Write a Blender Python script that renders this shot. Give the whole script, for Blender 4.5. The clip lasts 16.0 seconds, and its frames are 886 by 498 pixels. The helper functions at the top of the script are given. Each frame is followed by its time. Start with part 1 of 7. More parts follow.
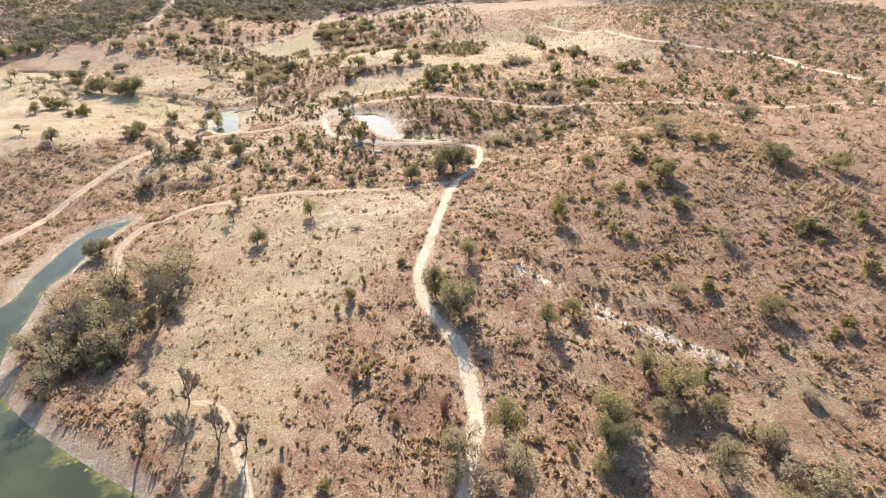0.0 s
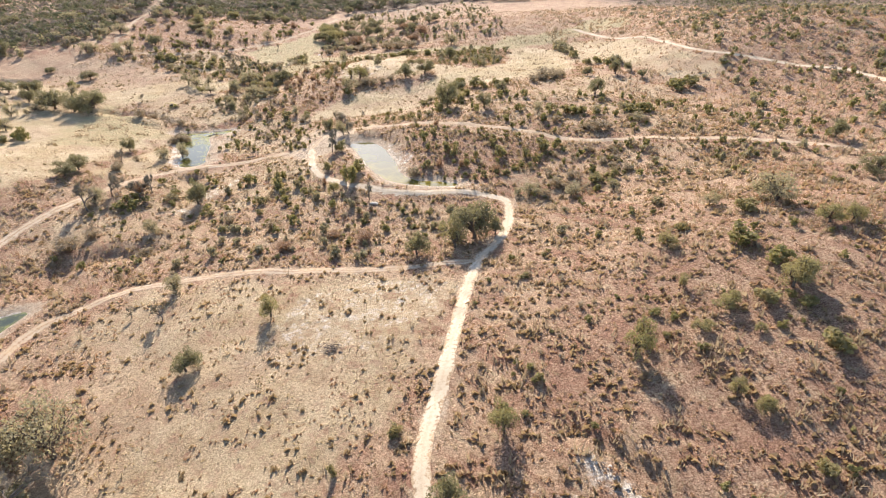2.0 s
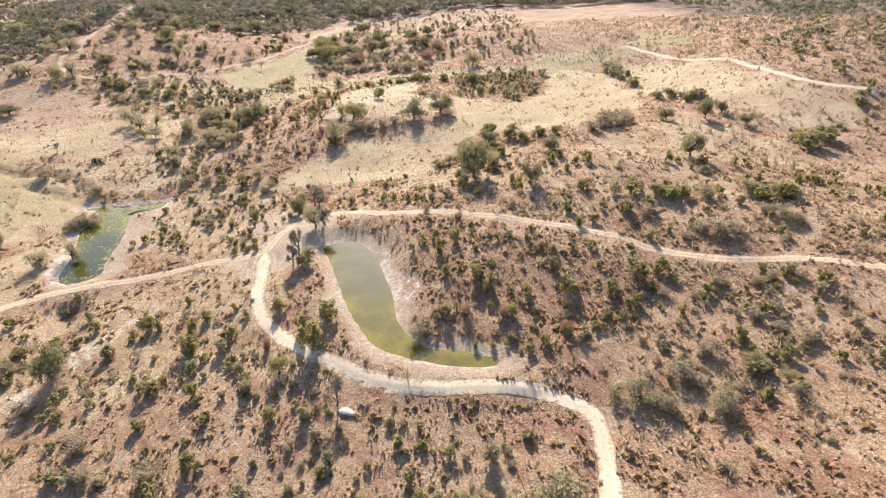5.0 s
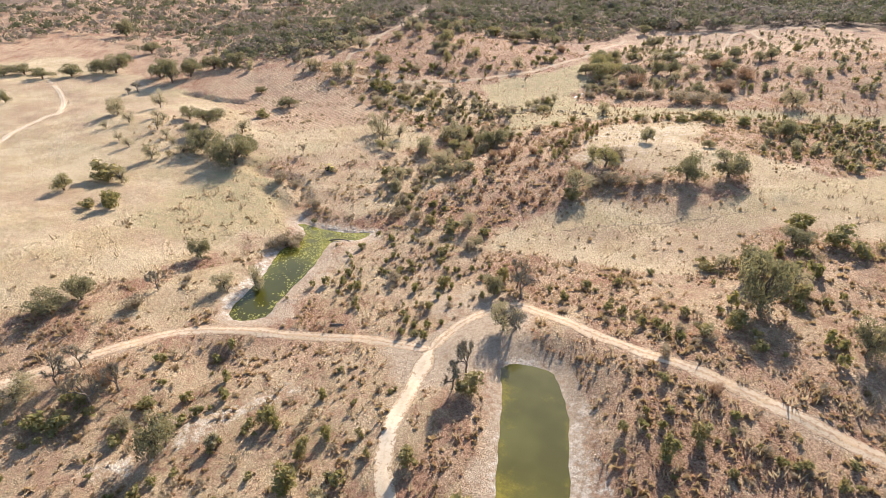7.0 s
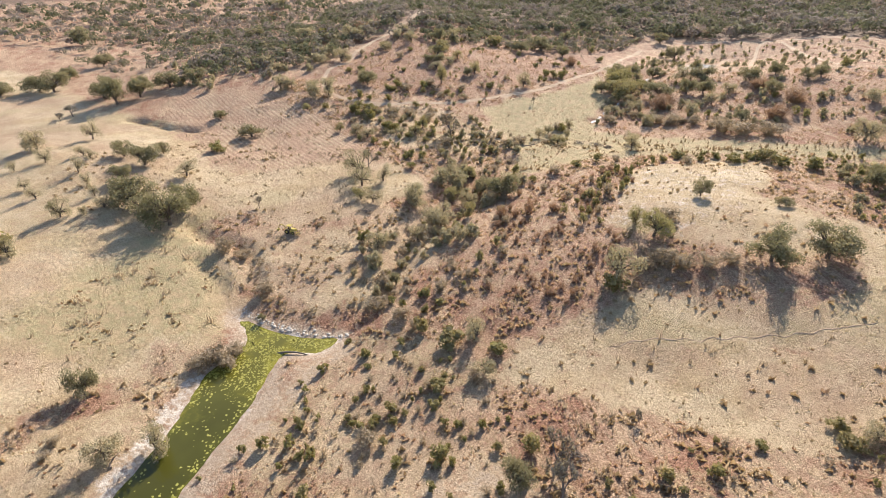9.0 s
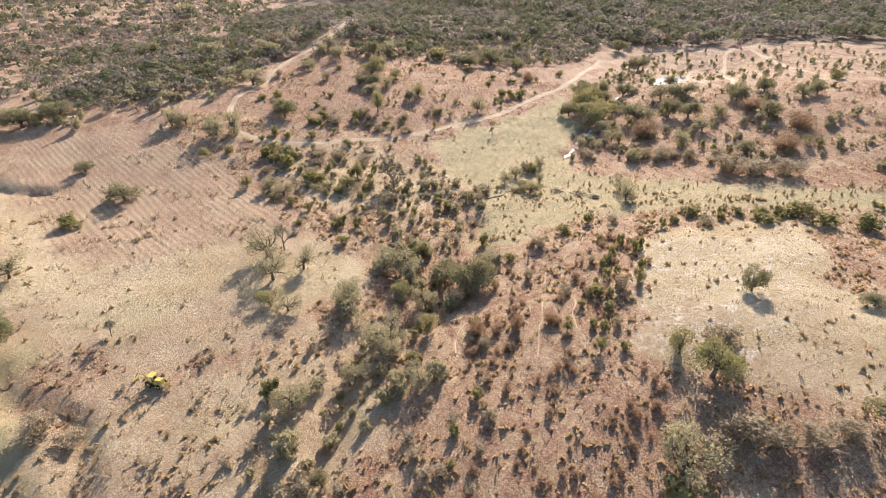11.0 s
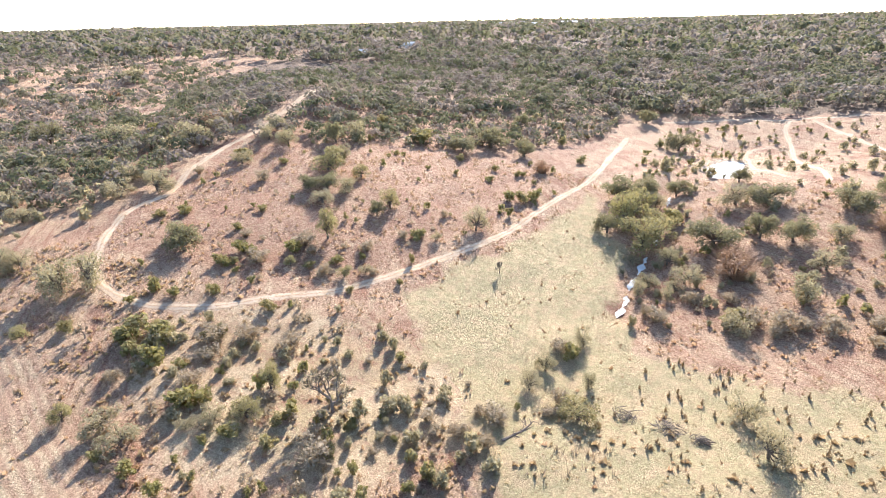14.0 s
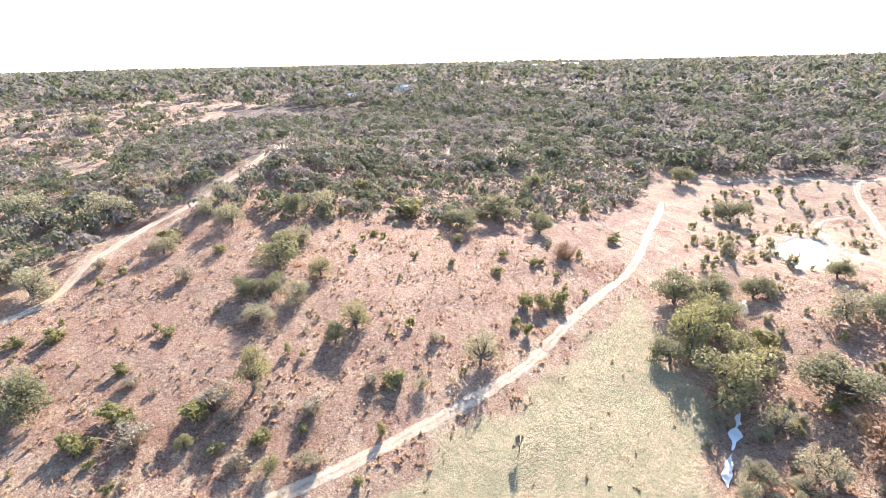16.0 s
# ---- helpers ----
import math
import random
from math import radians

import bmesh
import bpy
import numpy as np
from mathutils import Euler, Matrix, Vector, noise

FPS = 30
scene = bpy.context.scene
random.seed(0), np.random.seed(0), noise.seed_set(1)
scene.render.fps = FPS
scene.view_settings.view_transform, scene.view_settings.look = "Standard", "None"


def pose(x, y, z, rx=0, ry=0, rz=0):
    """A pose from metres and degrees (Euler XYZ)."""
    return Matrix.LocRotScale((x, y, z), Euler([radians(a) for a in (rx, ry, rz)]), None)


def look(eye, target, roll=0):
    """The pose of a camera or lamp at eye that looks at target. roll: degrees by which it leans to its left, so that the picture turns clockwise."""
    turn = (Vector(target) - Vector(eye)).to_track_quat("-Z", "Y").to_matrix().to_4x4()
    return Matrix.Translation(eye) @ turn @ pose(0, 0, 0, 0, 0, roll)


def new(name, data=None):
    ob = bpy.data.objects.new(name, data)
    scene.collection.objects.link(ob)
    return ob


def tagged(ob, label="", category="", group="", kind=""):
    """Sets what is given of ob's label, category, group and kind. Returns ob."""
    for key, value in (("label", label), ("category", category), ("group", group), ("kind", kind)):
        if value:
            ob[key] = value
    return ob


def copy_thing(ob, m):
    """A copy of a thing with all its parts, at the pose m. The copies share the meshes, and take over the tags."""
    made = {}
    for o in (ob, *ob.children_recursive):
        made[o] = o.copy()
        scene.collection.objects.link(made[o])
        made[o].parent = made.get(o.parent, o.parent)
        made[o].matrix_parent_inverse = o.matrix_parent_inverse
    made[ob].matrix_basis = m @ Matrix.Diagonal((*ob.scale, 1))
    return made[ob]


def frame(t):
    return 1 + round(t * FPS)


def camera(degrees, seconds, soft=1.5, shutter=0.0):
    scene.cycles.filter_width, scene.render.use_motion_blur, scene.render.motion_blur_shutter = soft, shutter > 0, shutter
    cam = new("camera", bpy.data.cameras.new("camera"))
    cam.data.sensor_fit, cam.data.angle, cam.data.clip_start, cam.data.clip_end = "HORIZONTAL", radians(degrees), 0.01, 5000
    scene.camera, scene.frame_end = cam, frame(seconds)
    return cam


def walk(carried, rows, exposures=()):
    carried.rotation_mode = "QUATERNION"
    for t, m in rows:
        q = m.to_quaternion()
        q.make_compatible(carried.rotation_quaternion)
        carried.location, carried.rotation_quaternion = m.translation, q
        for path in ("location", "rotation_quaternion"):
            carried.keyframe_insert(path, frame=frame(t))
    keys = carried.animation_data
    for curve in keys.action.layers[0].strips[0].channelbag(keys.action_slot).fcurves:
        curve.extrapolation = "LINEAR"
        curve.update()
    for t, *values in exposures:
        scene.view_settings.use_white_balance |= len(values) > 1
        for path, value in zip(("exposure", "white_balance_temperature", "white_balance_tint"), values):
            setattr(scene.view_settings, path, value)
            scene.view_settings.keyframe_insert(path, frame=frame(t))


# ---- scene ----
cam = camera(79.2, 16.0, soft=1.0)
METRES, EYE, TILT, LEAN, TURN = 460.5, 70.0, 2.215, -3.934, 0.0
EXPOSURE, SUN_POWER, SKY_POWER = 1.30, 4.7, 0.13
FAR_LEVEL = 58.0
ROWS = [
    (0.0, 0.0, 0.0, 0.0, -2.76, -30.36, 4.73),
    (0.5, 0.0023, 0.0301, -0.0014, -2.17, -30.41, 4.73),
    (1.0, 0.003, 0.0623, -0.0032, -1.63, -30.5, 4.69),
    (1.5, 0.0026, 0.0963, -0.0046, -1.47, -30.59, 4.59),
    (2.0, 0.0018, 0.1317, -0.0064, -1.36, -30.62, 4.55),
    (2.5, 0.0008, 0.1673, -0.0082, -1.29, -30.67, 4.56),
    (3.0, 0.0, 0.2027, -0.0097, -1.21, -30.71, 4.58),
    (5.3, -0.0019, 0.3469, -0.0136, 0.72, -30.46, 4.8),
    (5.5, -0.0019, 0.3581, -0.0137, 1.58, -30.39, 4.86),
    (6.0, -0.0018, 0.385, -0.0138, 7.86, -29.83, 5.02),
    (6.5, -0.0038, 0.412, -0.0137, 16.8, -28.99, 5.11),
    (7.0, -0.0096, 0.4382, -0.0132, 28.85, -27.92, 5.01),
    (7.5, -0.0198, 0.4637, -0.013, 31.59, -27.68, 5.0),
    (8.0, -0.0333, 0.4884, -0.0127, 31.93, -27.66, 4.96),
    (8.5, -0.0488, 0.5135, -0.0124, 30.29, -27.8, 4.99),
    (9.0, -0.0656, 0.5395, -0.0122, 28.18, -27.96, 4.95),
    (11.5, -0.1365, 0.6833, -0.0111, 21.05, -28.58, 5.22),
    (12.0, -0.1475, 0.714, -0.0112, 20.95, -28.65, 5.31),
    (12.5, -0.1581, 0.7448, -0.0116, 20.92, -28.72, 5.44),
    (13.0, -0.1684, 0.7754, -0.0116, 20.86, -27.24, 5.5),
    (13.5, -0.1783, 0.8056, -0.0114, 20.86, -25.43, 5.55),
    (14.0, -0.1881, 0.8352, -0.0112, 20.84, -23.74, 5.61),
    (14.5, -0.1977, 0.8646, -0.0112, 20.8, -22.19, 5.63),
    (15.0, -0.2074, 0.8937, -0.0115, 20.74, -20.81, 5.65),
    (15.5, -0.217, 0.9232, -0.0116, 20.75, -19.91, 5.72),
    (16.0, -0.2278, 0.9523, -0.0116, 20.68, -19.92, 5.66),
]
walk(cam, [(t, pose(0, 0, EYE, TILT, LEAN, TURN) @ pose(METRES * x, METRES * y, METRES * z, 90 + pitch, roll, yaw)) for t, x, y, z, yaw, pitch, roll in ROWS], exposures=[(0.0, EXPOSURE - 0.03, 6500, 10), (2.3, EXPOSURE - 0.06, 6500, 10), (3.0, EXPOSURE + 0.04, 6500, 10), (5.5, EXPOSURE + 0.03, 6500, 10), (8.0, EXPOSURE - 0.15, 6500, 10), (11.3, EXPOSURE, 6500, 10), (11.9, EXPOSURE + 0.02, 6500, 10), (12.5, EXPOSURE + 0.3, 6200, 10), (13.0, EXPOSURE + 0.42, 6150, 10), (14.0, EXPOSURE + 0.50, 5950, 10), (16.0, EXPOSURE + 0.74, 5700, 10)])

# ---- sky and sun ----
SUN_EL, SUN_AZ = radians(29.5), radians(-6.5)
world = bpy.data.worlds.new("sky")
scene.world = world
world.use_nodes = True
wn = world.node_tree
sky = wn.nodes.new("ShaderNodeTexSky")
sky.sky_type = 'NISHITA'
sky.sun_disc = False
sky.sun_elevation, sky.sun_rotation = SUN_EL, SUN_AZ
sky.air_density, sky.dust_density, sky.ozone_density = 0.7, 0.6, 0.4
wn.nodes["Background"].inputs[1].default_value = SKY_POWER
wn.links.new(sky.outputs[0], wn.nodes["Background"].inputs[0])
sun = new("sun", bpy.data.lights.new("sun", 'SUN'))
sun.data.energy, sun.data.angle, sun.data.color = SUN_POWER, radians(0.6), (1.0, 0.90, 0.79)
sun.matrix_basis = look((0, 0, 0), (-math.sin(SUN_AZ) * math.cos(SUN_EL), -math.cos(SUN_AZ) * math.cos(SUN_EL), -math.sin(SUN_EL)))

# ---- materials ----
class Mat:
    """A node material with a short way to add nodes."""

    def __init__(self, name, rough=0.9):
        self.m = bpy.data.materials.new(name)
        self.m.use_nodes = True
        self.t = self.m.node_tree
        self.p = self.t.nodes["Principled BSDF"]
        self.p.inputs["Roughness"].default_value = rough
        self.p.inputs["Specular IOR Level"].default_value = 0.2
        self.geo = self.t.nodes.new("ShaderNodeNewGeometry")
        self.pos = self.geo.outputs["Position"]

    def put(self, socket, value):
        if isinstance(value, bpy.types.NodeSocket):
            self.t.links.new(value, socket)
        elif isinstance(value, tuple) and len(value) == 3 and socket.type == 'RGBA':
            socket.default_value = (*value, 1.0)
        else:
            socket.default_value = value

    def noise(self, scale, detail=4.0, rough=0.6, at=None, colour=False):
        n = self.t.nodes.new("ShaderNodeTexNoise")
        n.inputs["Scale"].default_value, n.inputs["Detail"].default_value, n.inputs["Roughness"].default_value = scale, detail, rough
        self.put(n.inputs["Vector"], at or self.pos)
        return n.outputs[1 if colour else 0]

    def cells(self, scale, at=None):
        n = self.t.nodes.new("ShaderNodeTexVoronoi")
        n.inputs["Scale"].default_value = scale
        self.put(n.inputs["Vector"], at or self.pos)
        return n.outputs["Distance"]

    def ramp(self, value, lo, hi, a=0.0, b=1.0):
        n = self.t.nodes.new("ShaderNodeMapRange")
        n.interpolation_type = 'SMOOTHSTEP'
        self.put(n.inputs["Value"], value)
        for k, v in zip(("From Min", "From Max", "To Min", "To Max"), (lo, hi, a, b)):
            n.inputs[k].default_value = v
        return n.outputs[0]

    def mix(self, f, a, b, how='MIX'):
        n = self.t.nodes.new("ShaderNodeMix")
        n.data_type, n.blend_type = 'RGBA', how
        self.put(n.inputs[0], f), self.put(n.inputs[6], a), self.put(n.inputs[7], b)
        return n.outputs[2]

    def calc(self, how, a, b):
        n = self.t.nodes.new("ShaderNodeMath")
        n.operation = how
        n.use_clamp = how not in ('ADD', 'SUBTRACT', 'SINE')
        self.put(n.inputs[0], a), self.put(n.inputs[1], b)
        return n.outputs[0]

    def dot(self, way):
        n = self.t.nodes.new("ShaderNodeVectorMath")
        n.operation = 'DOT_PRODUCT'
        self.put(n.inputs[0], self.pos)
        n.inputs[1].default_value = way
        return n.outputs["Value"]

    def skewed(self, along, across):
        n = self.t.nodes.new("ShaderNodeCombineXYZ")
        self.put(n.inputs[0], self.dot(along))
        self.put(n.inputs[1], self.dot(across))
        return n.outputs[0]

    def attr(self, name):
        n = self.t.nodes.new("ShaderNodeAttribute")
        n.attribute_name = name
        return n.outputs["Fac"]

    def by_object(self):
        return self.t.nodes.new("ShaderNodeObjectInfo").outputs["Random"]

    def by_island(self):
        return self.geo.outputs["Random Per Island"]

    def colour(self, c):
        self.put(self.p.inputs["Base Color"], c)
        return self

    def bump(self, height, strength=0.5, distance=0.2):
        n = self.t.nodes.new("ShaderNodeBump")
        n.inputs["Strength"].default_value, n.inputs["Distance"].default_value = strength, distance
        self.put(n.inputs["Height"], height)
        self.t.links.new(n.outputs[0], self.p.inputs["Normal"])
        return self


def ground_material():
    m = Mat("dry_grassland", 0.95)
    wide, mid, small = m.noise(0.018, 4), m.noise(0.075, 6, 0.68), m.noise(0.33, 6, 0.72)
    fine, grit = m.noise(1.1, 6, 0.78), m.noise(4.4, 4, 0.75)
    red = m.mix(m.ramp(mid, 0.36, 0.56), RED_GRASS, TAN_GRASS)
    red = m.mix(m.ramp(wide, 0.42, 0.62, 0.0, 0.4), red, TAN_GRASS)
    red = m.mix(m.ramp(small, 0.52, 0.66, 0.0, 0.6), red, STRAW)
    # worn streaks and darker bands that follow the slope
    lay = m.skewed((0.03, -0.036, 0.0), (0.23, 0.19, 0.0))
    streak = m.noise(1.0, 6, 0.7, lay)
    red = m.mix(m.ramp(streak, 0.53, 0.64, 0.0, 0.45), red, STRAW_LIGHT)
    red = m.mix(m.ramp(streak, 0.36, 0.47, 0.75, 0.0), red, (0.30, 0.15, 0.095))
    straw = m.mix(m.ramp(mid, 0.38, 0.62), STRAW, STRAW_LIGHT)
    straw = m.mix(m.ramp(small, 0.50, 0.66, 0.0, 0.6), straw, TAN_GRASS)
    straw = m.mix(m.ramp(wide, 0.46, 0.60, 0.0, 0.7), straw, m.mix(m.ramp(mid, 0.4, 0.6), (0.43, 0.29, 0.19), (0.50, 0.36, 0.235)))
    straw = m.mix(m.ramp(m.noise(0.035, 4, 0.6), 0.54, 0.68, 0.0, 0.5), straw, (0.42, 0.345, 0.19))
    straw = m.mix(m.ramp(m.noise(0.9, 3, 0.7, m.skewed((0.05, 0.12, 0.0), (0.5, -0.2, 0.0))), 0.55, 0.66, 0.0, 0.4), straw, STRAW_LIGHT)
    green = m.mix(m.ramp(small, 0.38, 0.62), GREEN_GRASS, STRAW)
    earth = m.mix(m.ramp(fine, 0.35, 0.65), EARTH, EARTH_PALE)
    rock = m.mix(m.ramp(fine, 0.34, 0.52), TAN_GRASS, (0.78, 0.70, 0.60))
    floor = m.mix(m.ramp(mid, 0.35, 0.65), (0.13, 0.09, 0.06), (0.22, 0.15, 0.105))
    # plough rows about a step and a half apart
    row = m.calc('SINE', m.calc('ADD', m.calc('ADD', m.dot((1.25, 2.95, 0.0)), m.ramp(small, 0.2, 0.8, -0.6, 0.6)), m.ramp(wide, 0.3, 0.7, -3.5, 3.5)), 0.0)
    tilled = m.mix(m.calc('MULTIPLY', m.ramp(row, -1.0, 1.0, 0.3, 0.85), m.ramp(fine, 0.3, 0.6, 0.4, 1.0)), TILLED, m.mix(m.ramp(mid, 0.4, 0.6), (0.52, 0.36, 0.23), STRAW_LIGHT))
    c = red
    soft = m.calc('ADD', m.ramp(fine, 0.3, 0.7, -0.2, 0.2), m.ramp(small, 0.3, 0.7, -0.25, 0.25))
    rust = m.mix(m.ramp(small, 0.40, 0.62), (0.275, 0.148, 0.098), (0.40, 0.245, 0.16))
    for name, layer in (("rust", rust), ("straw", straw), ("green", green), ("tilled", tilled), ("woods", floor), ("bare", earth), ("pale", rock)):
        c = m.mix(m.ramp(m.calc('ADD', m.attr(name), soft), 0.3, 0.75), c, layer)
    # matted pale grass, and darker old growth between the tufts
    open_land = m.ramp(m.attr("woods"), 0.2, 0.8, 1.0, 0.0)
    rough = m.calc('MULTIPLY', open_land, m.ramp(m.attr("bare"), 0.2, 0.9, 1.0, 0.35))
    rough = m.calc('MULTIPLY', rough, m.ramp(m.attr("straw"), 0.2, 0.9, 1.0, 0.42))
    rough = m.calc('MULTIPLY', rough, m.ramp(m.attr("green"), 0.2, 0.8, 1.0, 0.45))
    c = m.mix(m.calc('MULTIPLY', m.ramp(m.noise(2.3, 5, 0.8), 0.485, 0.56, 0.0, 0.85), rough), c, m.mix(1.0, c, (1.60, 1.66, 1.70), 'MULTIPLY'))
    old = m.mix(1.0, c, (0.48, 0.42, 0.38), 'MULTIPLY')
    c = m.mix(m.calc('MULTIPLY', m.ramp(fine, 0.51, 0.62, 0.0, 0.85), rough), c, old)
    c = m.mix(m.calc('MULTIPLY', m.ramp(grit, 0.49, 0.58, 0.0, 0.85), rough), c, old)
    c = m.mix(m.calc('MULTIPLY', m.ramp(m.noise(0.16, 5, 0.7), 0.54, 0.68, 0.0, 0.5), rough), c, m.mix(1.0, c, (0.68, 0.60, 0.54), 'MULTIPLY'))
    m.colour(c)
    h = m.calc('ADD', m.calc('MULTIPLY', fine, 0.6), m.calc('MULTIPLY', grit, 0.35))
    return m.bump(h, 1.0, 1.1).m


def road_material():
    m = Mat("caliche_road", 0.95)
    across, grass = m.attr("across"), m.attr("grass")
    fine, mid, small = m.noise(1.6, 6, 0.8), m.noise(0.12, 4), m.noise(0.4, 5, 0.75)
    c = m.mix(m.ramp(mid, 0.35, 0.65), (0.51, 0.41, 0.29), (0.63, 0.52, 0.385))
    c = m.mix(m.ramp(grass, 0.35, 0.9, 0.0, 0.8), c, m.mix(m.ramp(mid, 0.35, 0.65), (0.45, 0.355, 0.25), (0.55, 0.45, 0.33)))
    c = m.mix(m.ramp(fine, 0.48, 0.66, 0.0, 0.55), c, (0.44, 0.33, 0.22))
    # grassy crown and verges between the pale wheel tracks
    turf = m.mix(m.ramp(small, 0.38, 0.62), (0.34, 0.205, 0.125), (0.46, 0.33, 0.20))
    turf = m.mix(m.ramp(fine, 0.50, 0.64, 0.0, 0.8), turf, (0.19, 0.12, 0.075))
    track = m.calc('ABSOLUTE', m.calc('SUBTRACT', m.calc('ABSOLUTE', across, 0.0), 0.50), 0.0)
    verge = m.ramp(m.calc('ADD', track, m.calc('ADD', m.ramp(fine, 0.3, 0.7, -0.15, 0.15), m.ramp(small, 0.3, 0.7, -0.14, 0.14))), 0.22, 0.42, 0.0, 1.0)
    edge = m.ramp(m.calc('ADD', m.calc('ABSOLUTE', across, 0.0), m.calc('ADD', m.ramp(fine, 0.3, 0.7, -0.3, 0.3), m.ramp(small, 0.3, 0.7, -0.3, 0.3))), 0.66, 0.95)
    c = m.mix(m.calc('MULTIPLY', verge, m.ramp(grass, 0.0, 1.0)), c, turf)
    c = m.mix(m.calc('MULTIPLY', m.ramp(grass, 0.6, 1.3, 0.0, 0.75), m.ramp(small, 0.35, 0.6, 0.5, 1.0)), c, turf)
    c = m.mix(edge, c, turf)
    m.colour(c)
    return m.bump(m.noise(3.0, 5, 0.7), 0.6, 0.15).m


def water_material(name, deep, algae, amount, rim=0.4):
    """Still water that mirrors the sky at a low angle, with dull mats of algae."""
    m = Mat(name, 0.02)
    m.p.inputs["IOR"].default_value = 1.33
    m.p.inputs["Specular IOR Level"].default_value = 0.5
    fine, mid, wide = m.noise(1.3, 6, 0.8), m.noise(0.17, 5, 0.6), m.noise(0.06, 3)
    edge, matted = m.attr("edge"), m.attr("matted")
    patch = m.calc('MULTIPLY', m.calc('ADD', fine, m.calc('ADD', mid, m.calc('ADD', mid, mid))), 0.25)
    much = m.calc('ADD', m.calc('MULTIPLY', edge, rim), m.calc('MULTIPLY', matted, 0.14))
    scum = m.ramp(m.calc('ADD', much, patch), 0.58 - amount, 0.86 - amount)
    murk = m.mix(m.ramp(wide, 0.35, 0.65), deep, tuple(v * 1.5 for v in deep))
    murk = m.mix(m.ramp(matted, 0.0, 1.0, 0.0, 0.6), murk, tuple(v * 0.5 for v in algae))
    weed = m.mix(m.ramp(fine, 0.3, 0.7), tuple(v * 0.65 for v in algae), algae)
    m.colour(m.mix(scum, murk, weed))
    m.put(m.p.inputs["Specular IOR Level"], m.ramp(scum, 0.0, 0.9, 0.5, 0.42))
    return m.m


def bark_material(name, a, b):
    m = Mat(name, 0.95)
    m.colour(m.mix(m.noise(3.0, 4), a, b))
    return m.bump(m.noise(9.0, 4), 0.6, 0.05).m


def leaf_material(name, a, b, dry, through_light=0.35):
    m = Mat(name, 0.75)
    spot = m.noise(0.55, 3)
    c = m.mix(m.ramp(spot, 0.3, 0.7), a, b)
    c = m.mix(m.ramp(m.by_island(), 0.0, 1.0, 0.0, 0.55), c, dry)
    c = m.mix(m.ramp(m.by_object(), 0.0, 1.0, 0.0, 0.45), c, dry)
    m.colour(c)
    thin = m.t.nodes.new("ShaderNodeBsdfTranslucent")
    m.put(thin.inputs[0], m.mix(1.0, c, (1.0, 0.96, 0.80), 'MULTIPLY'))
    both = m.t.nodes.new("ShaderNodeMixShader")
    both.inputs[0].default_value = through_light
    m.t.links.new(m.p.outputs[0], both.inputs[1])
    m.t.links.new(thin.outputs[0], both.inputs[2])
    m.t.links.new(both.outputs[0], m.t.nodes["Material Output"].inputs[0])
    return m.m


RED_GRASS, TAN_GRASS = (0.34, 0.185, 0.12), (0.46, 0.31, 0.20)
STRAW, STRAW_LIGHT = (0.49, 0.365, 0.212), (0.59, 0.465, 0.295)
GREEN_GRASS, TILLED = (0.385, 0.33, 0.175), (0.37, 0.225, 0.15)
EARTH, EARTH_PALE = (0.42, 0.305, 0.21), (0.60, 0.475, 0.345)
GROUND, ROAD = ground_material(), road_material()
BARK = bark_material("oak_bark", (0.09, 0.065, 0.05), (0.18, 0.14, 0.105))
GREY_WOOD = bark_material("grey_dead_wood", (0.12, 0.092, 0.072), (0.23, 0.185, 0.15))
OAK_LEAF = leaf_material("live_oak_leaves", (0.166, 0.158, 0.0756), (0.259, 0.241, 0.13), (0.31, 0.27, 0.166), 0.5)
GREEN_LEAF = leaf_material("juniper_leaves", (0.196, 0.187, 0.0595), (0.297, 0.272, 0.0978), (0.357, 0.289, 0.162), 0.5)
GREY_LEAF = leaf_material("grey_brush_leaves", (0.25, 0.20, 0.135), (0.38, 0.315, 0.225), (0.44, 0.345, 0.24), 0.45)
RUST_LEAF = leaf_material("rusty_brush_leaves", (0.26, 0.155, 0.095), (0.36, 0.225, 0.145), (0.42, 0.28, 0.18), 0.35)
PALE_LEAF = leaf_material("pale_elm_leaves", (0.238, 0.221, 0.085), (0.34, 0.306, 0.136), (0.391, 0.323, 0.17), 0.45)
RED_BLADE = leaf_material("bluestem_blades", (0.32, 0.185, 0.12), (0.44, 0.28, 0.18), (0.54, 0.395, 0.255), 0.5)
STRAW_BLADE = leaf_material("straw_blades", (0.48, 0.37, 0.225), (0.58, 0.46, 0.295), (0.66, 0.54, 0.37), 0.5)
DARK_BLADE = leaf_material("broom_weed", (0.25, 0.185, 0.10), (0.36, 0.26, 0.155), (0.44, 0.32, 0.195), 0.45)
WEED_BLADE = leaf_material("dead_weed_stalks", (0.26, 0.195, 0.135), (0.36, 0.275, 0.195), (0.44, 0.35, 0.245), 0.5)
TWIG = bark_material("pale_grey_twigs", (0.23, 0.19, 0.14), (0.35, 0.295, 0.22))


